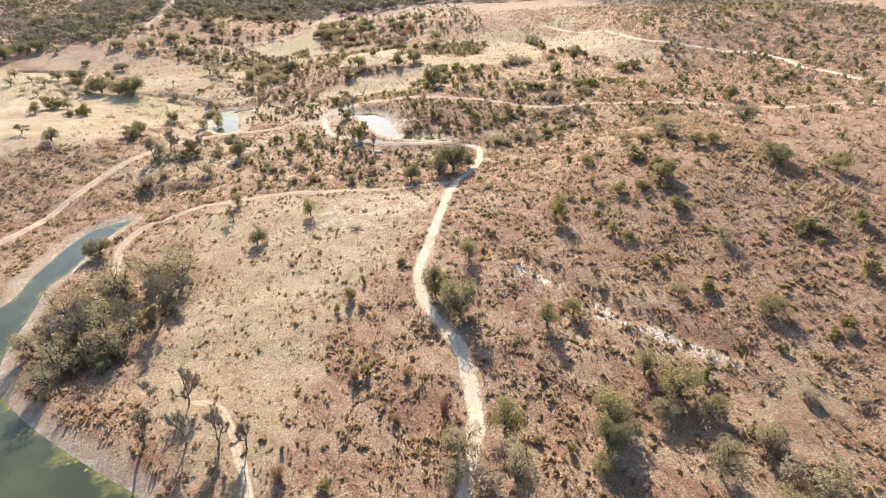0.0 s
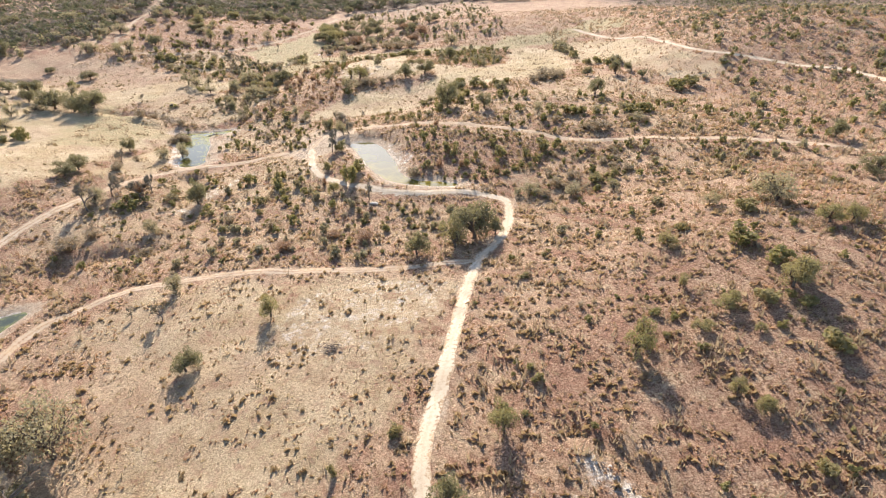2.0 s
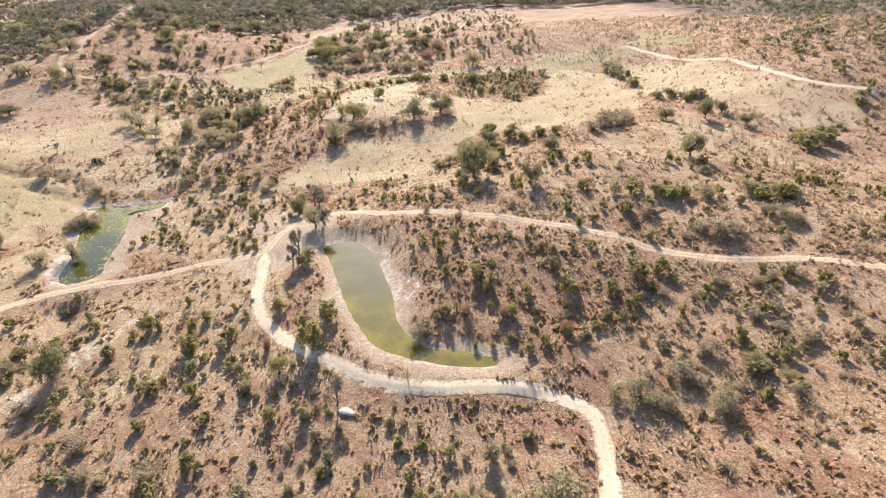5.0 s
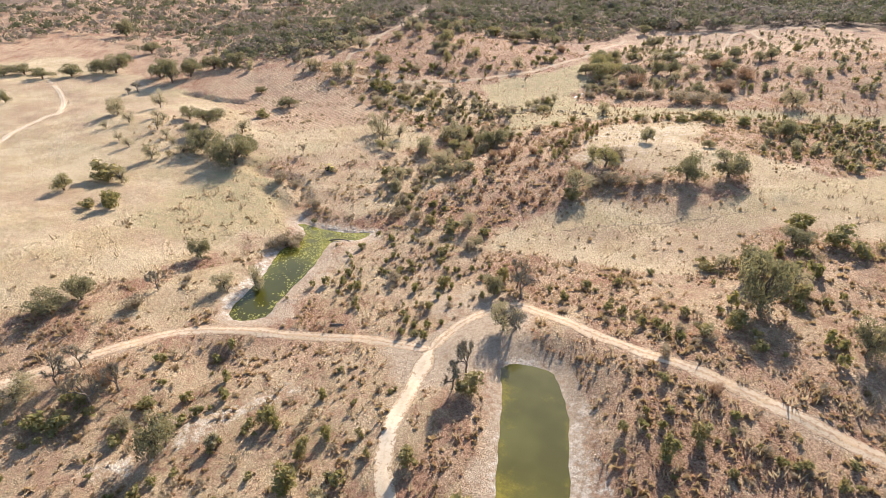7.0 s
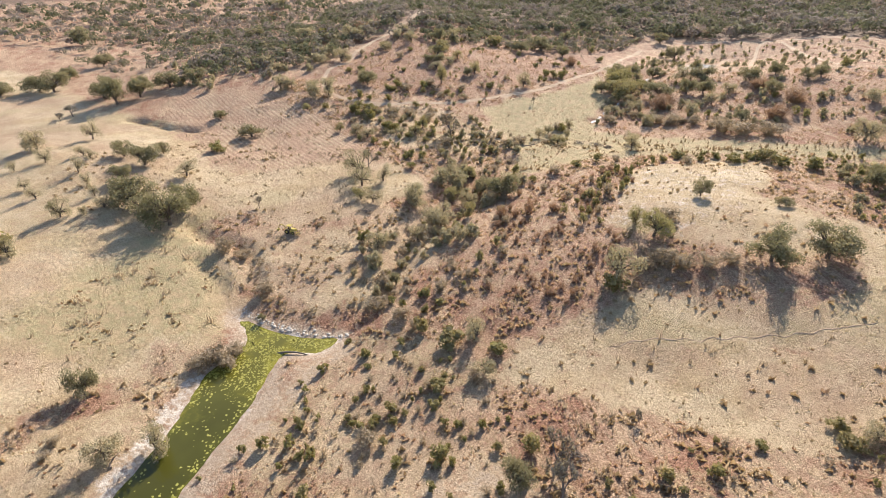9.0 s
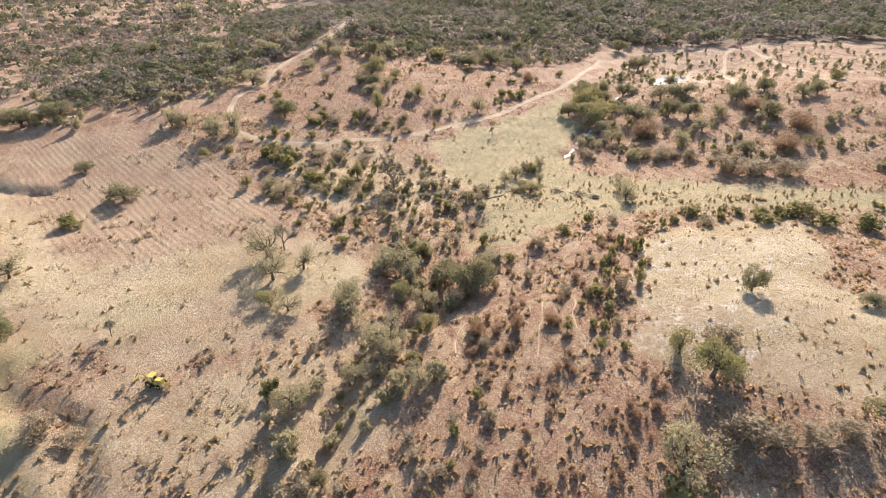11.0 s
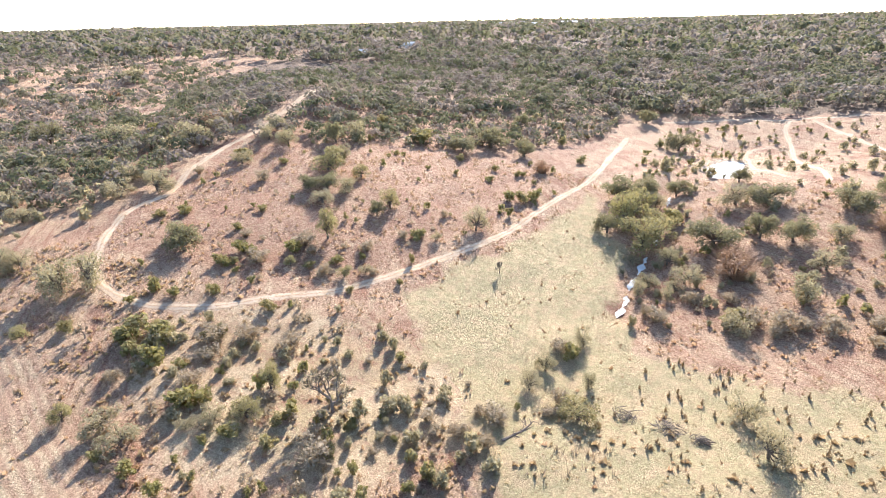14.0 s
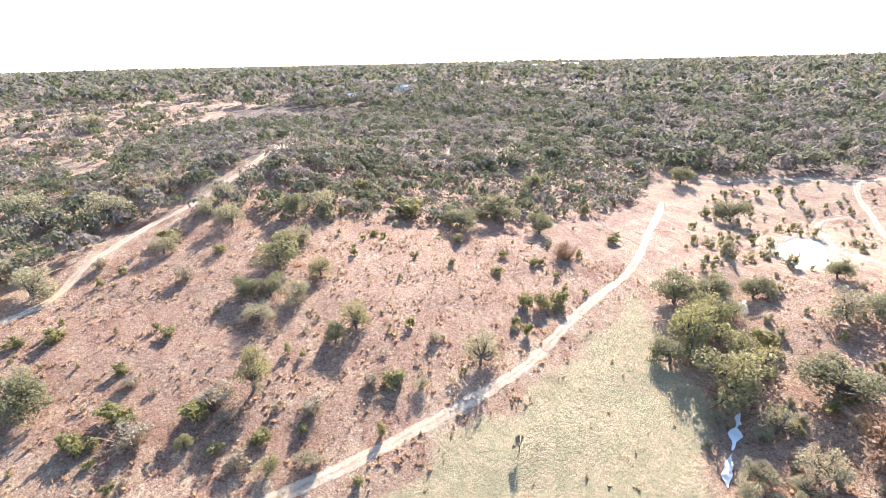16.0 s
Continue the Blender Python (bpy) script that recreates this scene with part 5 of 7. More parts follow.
GREY_BRUSH_PASTURE = [
    (-37.6, 372.4, 4.2, 8.1), (-32.6, 372.7, 3.5, 6.6), (-27.8, 374.1, 3.2, 6.1), (-23.3, 376.5, 2.8, 5.3), (-40.2, 392.5, 3.9, 7.5), (-58.7, 407.1, 4.7, 3.8),
    (-66.9, 419.1, 2.8, 2.2), (-81.2, 426.5, 3.5, 4.9), (-70.2, 404.6, 2.7, 3.9), (-58.3, 393.9, 2.6, 2.5), (-80.4, 410.8, 3.5, 3.2),
]
GREY_BRUSH_FLAT = [
    (-133.3, 441.6, 4.1, 7.6), (-164.5, 463.2, 3.7, 7.2), (-155, 464.4, 3.7, 7.1), (-170.7, 459.9, 4.8, 7.1), (-107.4, 462.1, 3.4, 6.5), (-100.2, 488.6, 3.5, 5.5),
    (-32.7, 497.7, 6, 11.4), (-25.3, 494.8, 6.6, 12.6), (-15.8, 495.7, 5.7, 10.9), (-40.5, 447.9, 2.6, 5), (-64.5, 446, 2.9, 4), (-168.3, 454.8, 3.1, 5.9),
    (-165.6, 447.1, 2.9, 5.5), (-180.8, 442.2, 2.3, 4.4), (-97.3, 471.5, 4.2, 4.4), (-107.4, 455, 3.5, 3.6), (-98.8, 467.4, 2, 3.8), (-110.9, 462.8, 2.2, 3.2),
    (-113, 455.9, 2.7, 4.1), (-181, 488.7, 3.9, 7.5), (-151.9, 497.8, 2.4, 3.7), (-162.9, 491.7, 2.8, 5.4), (-171.1, 498.9, 2.5, 4.6), (-192.9, 498.3, 2.2, 4.2),
]
GREY_BRUSH_TOP = [
    (-71.5, 742, 9.5, 15), (-82, 736, 7.5, 12), (-62, 746, 8.0, 13), (-74, 756, 9.0, 14),
]
GREY_BRUSH_HILL = [
    (-80.2, 507.7, 4.2, 6.9), (-52.9, 509.5, 4.7, 9.1), (-59.8, 511, 3.9, 7.4), (-35.2, 511.7, 3.7, 7.1), (-55.7, 506.2, 3.1, 5), (-44.7, 508.4, 3.8, 7.3),
    (-49.8, 509.3, 2.6, 5), (-37.7, 504.6, 3.4, 4.7), (-83.1, 510.4, 3.3, 3.6), (-72.6, 518.3, 3, 5.7), (-63.6, 519.5, 2.9, 5), (-174.9, 500.9, 4.1, 7.9),
    (-158, 506.4, 3, 5.7), (-145.9, 536.4, 2.9, 3.3), (-82.2, 536.5, 3.4, 6.3), (-151.8, 517.8, 2.6, 4.4), (-238.5, 529.8, 3.5, 4.5), (-212.5, 532.8, 4.4, 5.7),
]
RUSTY_BRUSH_SOUTH = [
    (-15.1, 83.5, 4.9, 2.3), (-4.7, 83, 2, 2), (-15.9, 107.4, 1.9, 2.2), (-25.5, 61.7, 2.9, 2.8), (-6.6, 71.8, 2.1, 2), (2.3, 73.6, 3.9, 2.3),
]
RUSTY_BRUSH_FIELD = [
    (-28.7, 200.8, 2.5, 4.5), (-42, 194.3, 3, 5.7), (-19.3, 197.4, 3, 5.8),
]
RUSTY_BRUSH_POND = [
    (-38.4, 238.9, 3.8, 2.1), (10.5, 243, 3.7, 2.6), (22.7, 238.6, 3.2, 3), (2.7, 243.7, 3.1, 2.6), (-104.5, 241, 5.2, 6.3), (2, 281.1, 2.9, 2.8),
]
RUSTY_BRUSH_PASTURE = [
    (-77.8, 389.1, 4.5, 3.6), (-71.3, 392.5, 3.4, 3.5), (-85.2, 386.3, 4.6, 3.6),
]
RUSTY_BRUSH_HILL = [
    (-61.3, 531.8, 6.7, 12.2), (-21.8, 557.4, 6.4, 11.6), (-13.3, 517.1, 6.3, 12), (-6.7, 538.1, 6.8, 13), (-62.1, 537.2, 7.3, 10.6),
]
RUSTY_BRUSH_TOP = [
    (-271.4, 575.3, 7.2, 12.6), (-126.6, 597.6, 6.3, 8), (-433.6, 657.8, 7.1, 13.4),
]
PLANTS = {
    "oak": OAK_SOUTH + OAK_FIELD + OAK_POND + OAK_CREEK + OAK_PASTURE + OAK_FLAT + OAK_HILL + OAK_TOP,
    "pale_oak": PALE_OAK_SOUTH + PALE_OAK_FIELD + PALE_OAK_POND + PALE_OAK_PASTURE + PALE_OAK_FLAT + PALE_OAK_HILL + PALE_OAK_TOP,
    "grey_oak": GREY_OAK_SOUTH + GREY_OAK_FIELD + GREY_OAK_POND + GREY_OAK_CREEK + GREY_OAK_PASTURE + GREY_OAK_FLAT + GREY_OAK_HILL + GREY_OAK_HILL_B + GREY_OAK_TOP,
    "juniper": JUNIPER_SOUTH + JUNIPER_FIELD + JUNIPER_POND + JUNIPER_POND_B + JUNIPER_POND_C + JUNIPER_CREEK + JUNIPER_CREEK_B + JUNIPER_PASTURE + JUNIPER_FLAT + JUNIPER_FLAT_B + JUNIPER_FLAT_C + JUNIPER_HILL + JUNIPER_TOP,
    "bare_tree": BARE_TREE_SOUTH + BARE_TREE_FIELD + BARE_TREE_POND + BARE_TREE_CREEK + BARE_TREE_PASTURE + BARE_TREE_FLAT + BARE_TREE_HILL + BARE_TREE_TOP,
    "grey_brush": GREY_BRUSH_SOUTH + GREY_BRUSH_FIELD + GREY_BRUSH_POND + GREY_BRUSH_POND_B + GREY_BRUSH_CREEK + GREY_BRUSH_PASTURE + GREY_BRUSH_FLAT + GREY_BRUSH_HILL + GREY_BRUSH_TOP,
    "rusty_brush": RUSTY_BRUSH_SOUTH + RUSTY_BRUSH_FIELD + RUSTY_BRUSH_POND + RUSTY_BRUSH_PASTURE + RUSTY_BRUSH_HILL + RUSTY_BRUSH_TOP,
}


# ---- plants ----
OLIVE_LEAF = leaf_material("olive_grey_leaves", (0.26, 0.235, 0.135), (0.38, 0.34, 0.205), (0.44, 0.37, 0.245), 0.5)


def leaf_mesh(points, outward, size, rng, spread=0.9):
    """Small bent quads at the points, turned roughly outward: verts and faces."""
    n = len(points)
    nrm = outward + rng.normal(0, spread, (n, 3))
    nrm /= np.linalg.norm(nrm, axis=1)[:, None] + 1e-9
    a = np.cross(nrm, rng.normal(0, 1, (n, 3)))
    a /= np.linalg.norm(a, axis=1)[:, None] + 1e-9
    b = np.cross(nrm, a)
    s = (size * rng.uniform(0.55, 1.45, n))[:, None]
    t = s * rng.uniform(0.45, 0.9, n)[:, None]
    bend = nrm * s * rng.uniform(-0.35, 0.35, n)[:, None]
    quads = np.stack([points - a * s, points - b * t + bend, points + a * s * rng.uniform(0.6, 1.1, n)[:, None], points + b * t * rng.uniform(0.6, 1.2, n)[:, None] - bend], 1)
    return quads.reshape(-1, 3)


def quad_faces(n):
    return [(4 * i, 4 * i + 1, 4 * i + 2, 4 * i + 3) for i in range(n)]


def lobed_points(lobes, n, rng, skin=0.6, under=0.35):
    """Points in the skins of overlapping lobes (centre, radii), few of them below."""
    c, r = np.array([l[0] for l in lobes], float), np.array([l[1] for l in lobes], float)
    w = np.prod(r, 1) ** 0.6
    k = rng.choice(len(lobes), int(n * 1.4), p=w / w.sum())
    d = rng.normal(0, 1, (len(k), 3))
    d /= np.linalg.norm(d, axis=1)[:, None]
    keep = (d[:, 2] > -0.25) | (rng.uniform(0, 1, len(k)) < under)
    k, d = k[keep][:n], d[keep][:n]
    rad = rng.uniform(skin ** 2, 1.0, len(k)) ** 0.5
    return c[k] + d * r[k] * rad[:, None], d


def tube(verts, faces, path, radii, sides=5):
    """A tapered limb along a path."""
    base, n = len(verts), len(path)
    for i, p in enumerate(path):
        d = (path[min(i + 1, n - 1)] - path[max(i - 1, 0)]).normalized()
        u = d.orthogonal().normalized()
        v = d.cross(u)
        for k in range(sides):
            a = 6.28319 * k / sides
            verts.append(tuple(p + (u * math.cos(a) + v * math.sin(a)) * radii[i]))
    for i in range(n - 1):
        for k in range(sides):
            a, b = base + i * sides + k, base + i * sides + (k + 1) % sides
            faces.append((a, b, b + sides, a + sides))


def limb_path(a, b, rng, bow=0.12, parts=4):
    a, b = Vector(a), Vector(b)
    side = Vector(rng.normal(0, 1, 3)) * (b - a).length * bow
    return [a.lerp(b, i / parts) + side * math.sin(3.1416 * i / parts) for i in range(parts + 1)]


def part(name, verts, faces, material, parent, label=""):
    ob = mesh_object(name, verts, faces, material)
    ob.parent = parent
    return tagged(ob, label)


def make_tree(name, leaf, seed, leaves, leaf_size, lobe_count, spread, high, label, category="tree", low=0.55):
    """A branching tree about 8 m wide and 7 m high, with its trunk and crown as parts."""
    rng = np.random.RandomState(seed)
    root = new(name)
    lobes = []
    for i in range(lobe_count):
        a, d = rng.uniform(0, 6.283) if i else 0.0, spread * rng.uniform(0.35, 1.0) if i else 0.6
        r = rng.uniform(0.95, 1.65)
        z = high * rng.uniform(low, 1.12) - 0.06 * d * d
        lobes.append(((d * math.cos(a), d * math.sin(a), z), (r, r, r * rng.uniform(0.68, 0.95))))
    tops = [l[0][2] + l[1][2] for l in lobes]
    v, f = [], []
    fork = Vector((rng.uniform(-0.3, 0.3), rng.uniform(-0.3, 0.3), rng.uniform(0.8, 1.3)))
    tube(v, f, limb_path((0, 0, -0.4), fork, rng, 0.05), [0.36, 0.30, 0.27, 0.25, 0.24], 7)
    for i, ((x, y, z), r) in enumerate(lobes):
        tip = Vector((x, y, z + r[2] * 0.3))
        path = limb_path(fork, tip, rng, 0.10, 5)
        tube(v, f, path, [0.17, 0.14, 0.11, 0.08, 0.05, 0.02], 5)
        for _ in range(3):
            q = path[2].lerp(path[4], rng.uniform(0, 1))
            end = Vector((x, y, z)) + Vector(rng.normal(0, 0.6, 3)) * r[0]
            tube(v, f, limb_path(q, end, rng, 0.1, 2), [0.05, 0.03, 0.01], 3)
    part("trunk", v, f, BARK, root)
    p, d = lobed_points(lobes, leaves, rng, 0.5)
    d[:, 2] += 0.6
    part("crown", leaf_mesh(p, d, leaf_size, rng), quad_faces(len(p)), leaf, root)
    root["wide"], root["tall"] = spread * 1.75 + 1.8, max(tops)
    return tagged(root, label, category)


def make_bare(seed, label, twigs=3600):
    """A leafless branching tree about 5.5 m wide and 7 m high."""
    rng = np.random.RandomState(seed)
    root = new("bare_tree")
    v, f, tips = [], [], []

    def grow(a, way, length, radius, level):
        b = a + way * length
        path = limb_path(a, b, rng, 0.10, 3)
        tube(v, f, path, [radius, radius * 0.85, radius * 0.7, radius * 0.55], 6 if level == 0 else 4 if level < 3 else 3)
        if level > 1:
            tips.append((b, way))
        if level == 4:
            return
        for _ in range(3 if level < 2 else 2):
            w = (way + Vector(rng.normal(0, 0.5 if level else 0.62, 3)) + Vector((0, 0, 0.18))).normalized()
            w.z = max(w.z, 0.0 if level > 1 else 0.25)
            grow(path[2].lerp(b, rng.uniform(0.2, 1)), w.normalized(), length * rng.uniform(0.62, 0.85), radius * 0.62, level + 1)

    grow(Vector((0, 0, -0.3)), Vector((rng.uniform(-0.15, 0.15), rng.uniform(-0.15, 0.15), 1)).normalized(), 2.3, 0.30, 0)
    part("trunk", v, f, GREY_WOOD, root)
    tv, tf = [], []
    for i in range(twigs):
        b, way = tips[rng.randint(len(tips))]
        w = (way + Vector(rng.normal(0, 0.7, 3))).normalized() * rng.uniform(0.3, 1.2)
        s = w.orthogonal().normalized() * 0.024
        k = len(tv)
        tv += [tuple(b - s), tuple(b + s), tuple(b + w)]
        tf.append((k, k + 1, k + 2))
    part("twig_spray", tv, tf, TWIG, root)
    q = np.array(tv)
    few = q[rng.choice(len(q), 420)] + rng.normal(0, 0.2, (420, 3))
    tagged(part("leaf_haze", leaf_mesh(few, few * 0.2, 0.13, rng), quad_faces(420), OLIVE_LEAF, root, "sparse olive winter leaves"), kind="stuff")
    root["wide"], root["tall"] = 2 * float(np.percentile(np.hypot(q[:, 0], q[:, 1]), 92)), float(np.percentile(q[:, 2], 97))
    return tagged(root, label, "bare tree")


def make_bush(name, leaf, seed, leaves, leaf_size, label, wispy=0.0, category="bush", cone=False):
    """A bush 2 m wide and 2 m high, all one mesh, with a few stems inside."""
    rng = np.random.RandomState(seed)
    lobes = [((0, 0, 0.8), (0.5, 0.5, 0.75))]
    for i in range(9):
        a, d = rng.uniform(0, 6.283), rng.uniform(0.25, 0.72)
        r = rng.uniform(0.22, 0.42)
        lobes.append(((d * math.cos(a), d * math.sin(a), rng.uniform(0.3, 1.45) * (1.1 - 0.45 * d)), (r, r, r * rng.uniform(0.9, 1.5))))
    if cone:
        lobes = [((rng.uniform(-0.08, 0.08), rng.uniform(-0.08, 0.08), 0.3 + 0.22 * i), (0.85 - 0.1 * i,) * 2 + (0.34,)) for i in range(7)]
    p, d = lobed_points(lobes, leaves, rng, 0.35, 0.6)
    p[:, 2] = np.maximum(p[:, 2], 0.02)
    d[:, 2] += wispy * 2
    verts = leaf_mesh(p, d, leaf_size, rng)
    if wispy:
        # upright, whip-like sprays in place of round leaves
        n = int(leaves * wispy * 1.6)
        a, b = rng.uniform(0, 6.283, n), rng.uniform(0.0, 0.35, n)
        foot = np.stack([b * np.cos(a), b * np.sin(a), np.zeros(n)], 1)
        lean = np.stack([np.cos(a), np.sin(a), rng.uniform(0.8, 2.6, n)], 1)
        lean /= np.linalg.norm(lean, axis=1)[:, None]
        top = foot + lean * rng.uniform(0.7, 1.7, n)[:, None]
        side = np.stack([-np.sin(a), np.cos(a), np.zeros(n)], 1) * 0.014
        verts = np.concatenate([verts, np.stack([foot - side, foot + side, top + side * 0.4, top - side * 0.4], 1).reshape(-1, 3)])
    ob = mesh_object(name, verts, quad_faces(len(verts) // 4), leaf)
    ob["wide"], ob["tall"] = 1.9, 1.85
    return tagged(ob, label, category)


def sow(models, places, group, seed):
    """One plant for each place (x, y, height, width): copies of the models, then the models themselves."""
    rng = random.Random(seed)
    turns = [[] for _ in models]
    spots = np.array(places, float)
    foot = land(spots[:, 0], spots[:, 1])
    for i, ((x, y, tall, wide), z) in enumerate(zip(places, foot)):
        m = models[i % len(models)]
        s, h = wide / m["wide"], tall / m["tall"]
        h = min(max(h, 0.6 * s), (1.5 if m.name.startswith("bare") else 1.8) * s)
        turns[i % len(models)].append(pose(x, y, float(z), rng.uniform(-3, 3), rng.uniform(-3, 3), rng.uniform(0, 360)) @ Matrix.Diagonal((s, s, h, 1)))
    for m, poses in zip(models, turns):
        tagged(m, group=group)
        for p in poses[1:]:
            copy_thing(m, p)
        m.matrix_basis = poses[0]


def merged(name, models, places, seed, label, category):
    """Many small plants far from the road as one joined mesh, for what nobody would count."""
    rng = np.random.RandomState(seed)
    spots = np.array(places, float)
    foot = land(spots[:, 0], spots[:, 1])
    verts = []
    for k, m in enumerate(models):
        base = np.empty(len(m.data.vertices) * 3)
        m.data.vertices.foreach_get("co", base)
        base = base.reshape(-1, 3)
        for (x, y, tall, wide), z in zip(spots[k::len(models)], foot[k::len(models)]):
            s, h = wide / m["wide"], tall / m["tall"]
            a = rng.uniform(0, 6.283)
            c, d = math.cos(a) * s, math.sin(a) * s
            verts.append(np.column_stack([x + c * base[:, 0] - d * base[:, 1], y + d * base[:, 0] + c * base[:, 1], z + h * base[:, 2]]))
    v = np.concatenate(verts)
    ob = mesh_object(name, v, quad_faces(len(v) // 4), models[0].data.materials[0])
    return tagged(ob, label, category, kind="stuff")


KINDS = {
    "oak": [make_tree("live_oak", OAK_LEAF, 10 + i, 4200, 0.135, 19, 3.1, 3.7, "broad dark green live oak standing on dry grass", low=0.42) for i in range(5)],
    "pale_oak": [make_tree("pale_oak", PALE_LEAF, 30 + i, 3000, 0.125, 13, 2.5, 3.7, "pale yellow-green oak with thin foliage on dry grass", low=0.28) for i in range(4)],
    "grey_oak": [make_tree("olive_oak", OLIVE_LEAF, 50 + i, 2400, 0.14, 14, 2.9, 3.7, "olive-grey oak with sparse crown among dry grass", low=0.3) for i in range(5)],
    "sparse_oak": [make_tree("sparse_oak", OLIVE_LEAF, 60 + i, 1700, 0.12, 13, 2.9, 3.9, "half-bare grey oak with thin olive leaves on straw grass", low=0.35) for i in range(4)],
    "bare_tree": [make_bare(70 + i, "leafless grey tree with thin twisted branches") for i in range(5)],
    "juniper": [make_bush("juniper_bush", GREEN_LEAF, 90 + i, 420, 0.135, "green juniper bush growing in dry grass", 0.12) for i in range(6)],
    "grey_brush": [make_bush("grey_brush", GREY_LEAF, 110 + i, 760, 0.075, "leafless greyish brush thicket in dry grass", 0.12) for i in range(4)],
    "rusty_brush": [make_bush("rusty_brush", RUST_LEAF, 130 + i, 1600, 0.05, "rust-brown winter brush in dry grass", 0.12) for i in range(3)],
}
GROUPS = {"oak": "live oaks on the ranch", "pale_oak": "pale oaks on the ranch", "grey_oak": "olive-grey oaks on the ranch", "sparse_oak": "half-bare oaks on the pasture", "bare_tree": "leafless trees on the ranch",
          "juniper": "juniper bushes on the slopes", "grey_brush": "grey brush on the slopes", "rusty_brush": "rusty brush on the slopes"}
# the thin trees of the west pasture and the group by the ploughed field still hold some leaves
thin = [r for r in PLANTS["bare_tree"] if r[0] < -190 and 290 < r[1] < 380] + [(-148, 399, 8.5, 9.5), (-140, 391, 7.5, 8.5), (-136, 398, 6.0, 6.5), (-129, 382, 5.0, 6.0)]
PLANTS["bare_tree"] = [r for r in PLANTS["bare_tree"] if r not in thin and not (-156 < r[0] < -134 and 385 < r[1] < 402)]
grove = [r for r in PLANTS["grey_oak"] if r[0] < -50 and r[1] < 135]
PLANTS["grey_oak"] = [r for r in PLANTS["grey_oak"] if r not in grove]
PLANTS["bare_tree"] += grove[::5]
thin += [r for i, r in enumerate(grove) if i % 5]
PLANTS["sparse_oak"] = [(x, y, h * 1.1, w * 1.15) for x, y, h, w in thin]
# the creek bed stays open, and no crown stands inside a broader one
for kind, rows in PLANTS.items():
    wet = near_line(np.array([r[0] for r in rows]), np.array([r[1] for r in rows]), CREEK_BED[:36], 9.0)
    PLANTS[kind] = [r for r, d in zip(rows, wet) if d > min(0.45 * r[3], 3.0) + 0.6]
kept = []
for x, y, h, w, kind in sorted(((*r, k) for k, rows in PLANTS.items() for r in rows), key=lambda r: -r[3]):
    room = 0.3 if "oak" in kind else 0.18
    if all(math.hypot(x - a, y - b) > room * (w + c) for a, b, c in kept):
        kept.append((x, y, w))
    else:
        PLANTS[kind] = [r for r in PLANTS[kind] if r[:2] != (x, y)]
for n, (kind, models) in enumerate(KINDS.items()):
    sow(models, PLANTS[kind], GROUPS[kind], 5 + n)


def scatter(outline, count, seed, clear=2.6, clump=0.0, pasture=False):
    """Random places in an outline, off roads, water and (unless asked) open pasture; clump gathers them in patches."""
    rng = np.random.RandomState(seed)
    ring = np.array(outline, float)
    lo, hi = ring.min(0), ring.max(0)
    out = []
    for _ in range(60):
        p = rng.uniform(lo, hi, (count * 2, 2))
        ok = inside(p[:, 0], p[:, 1], ring)
        if clump:
            ok &= rng.uniform(-1, 1, len(p)) < clump * waves(p[:, 0], p[:, 1], 30, seed) + 0.4 * (1 - clump)
        p = p[ok]
        far = np.full(len(p), 99.0)
        for line in ROAD_LINES:
            far = np.minimum(far, near_line(p[:, 0], p[:, 1], line, 6.0))
        far = np.where(near_line(p[:, 0], p[:, 1], CREEK_BED, 6.0) < 3.2, 0.0, far)
        for pond, _, _ in PONDS:
            far = np.where(shore_distance(p[:, 0], p[:, 1], pond, 6.0) < 1.0, 0.0, far)
        p = p[far > clear]
        if not pasture and len(p):
            c = cover(p[:, 0], p[:, 1])
            p = p[np.maximum(c["straw"], c["green"]) < 0.74]
        out += p.tolist()
        if len(out) >= count:
            break
    return out[:count]


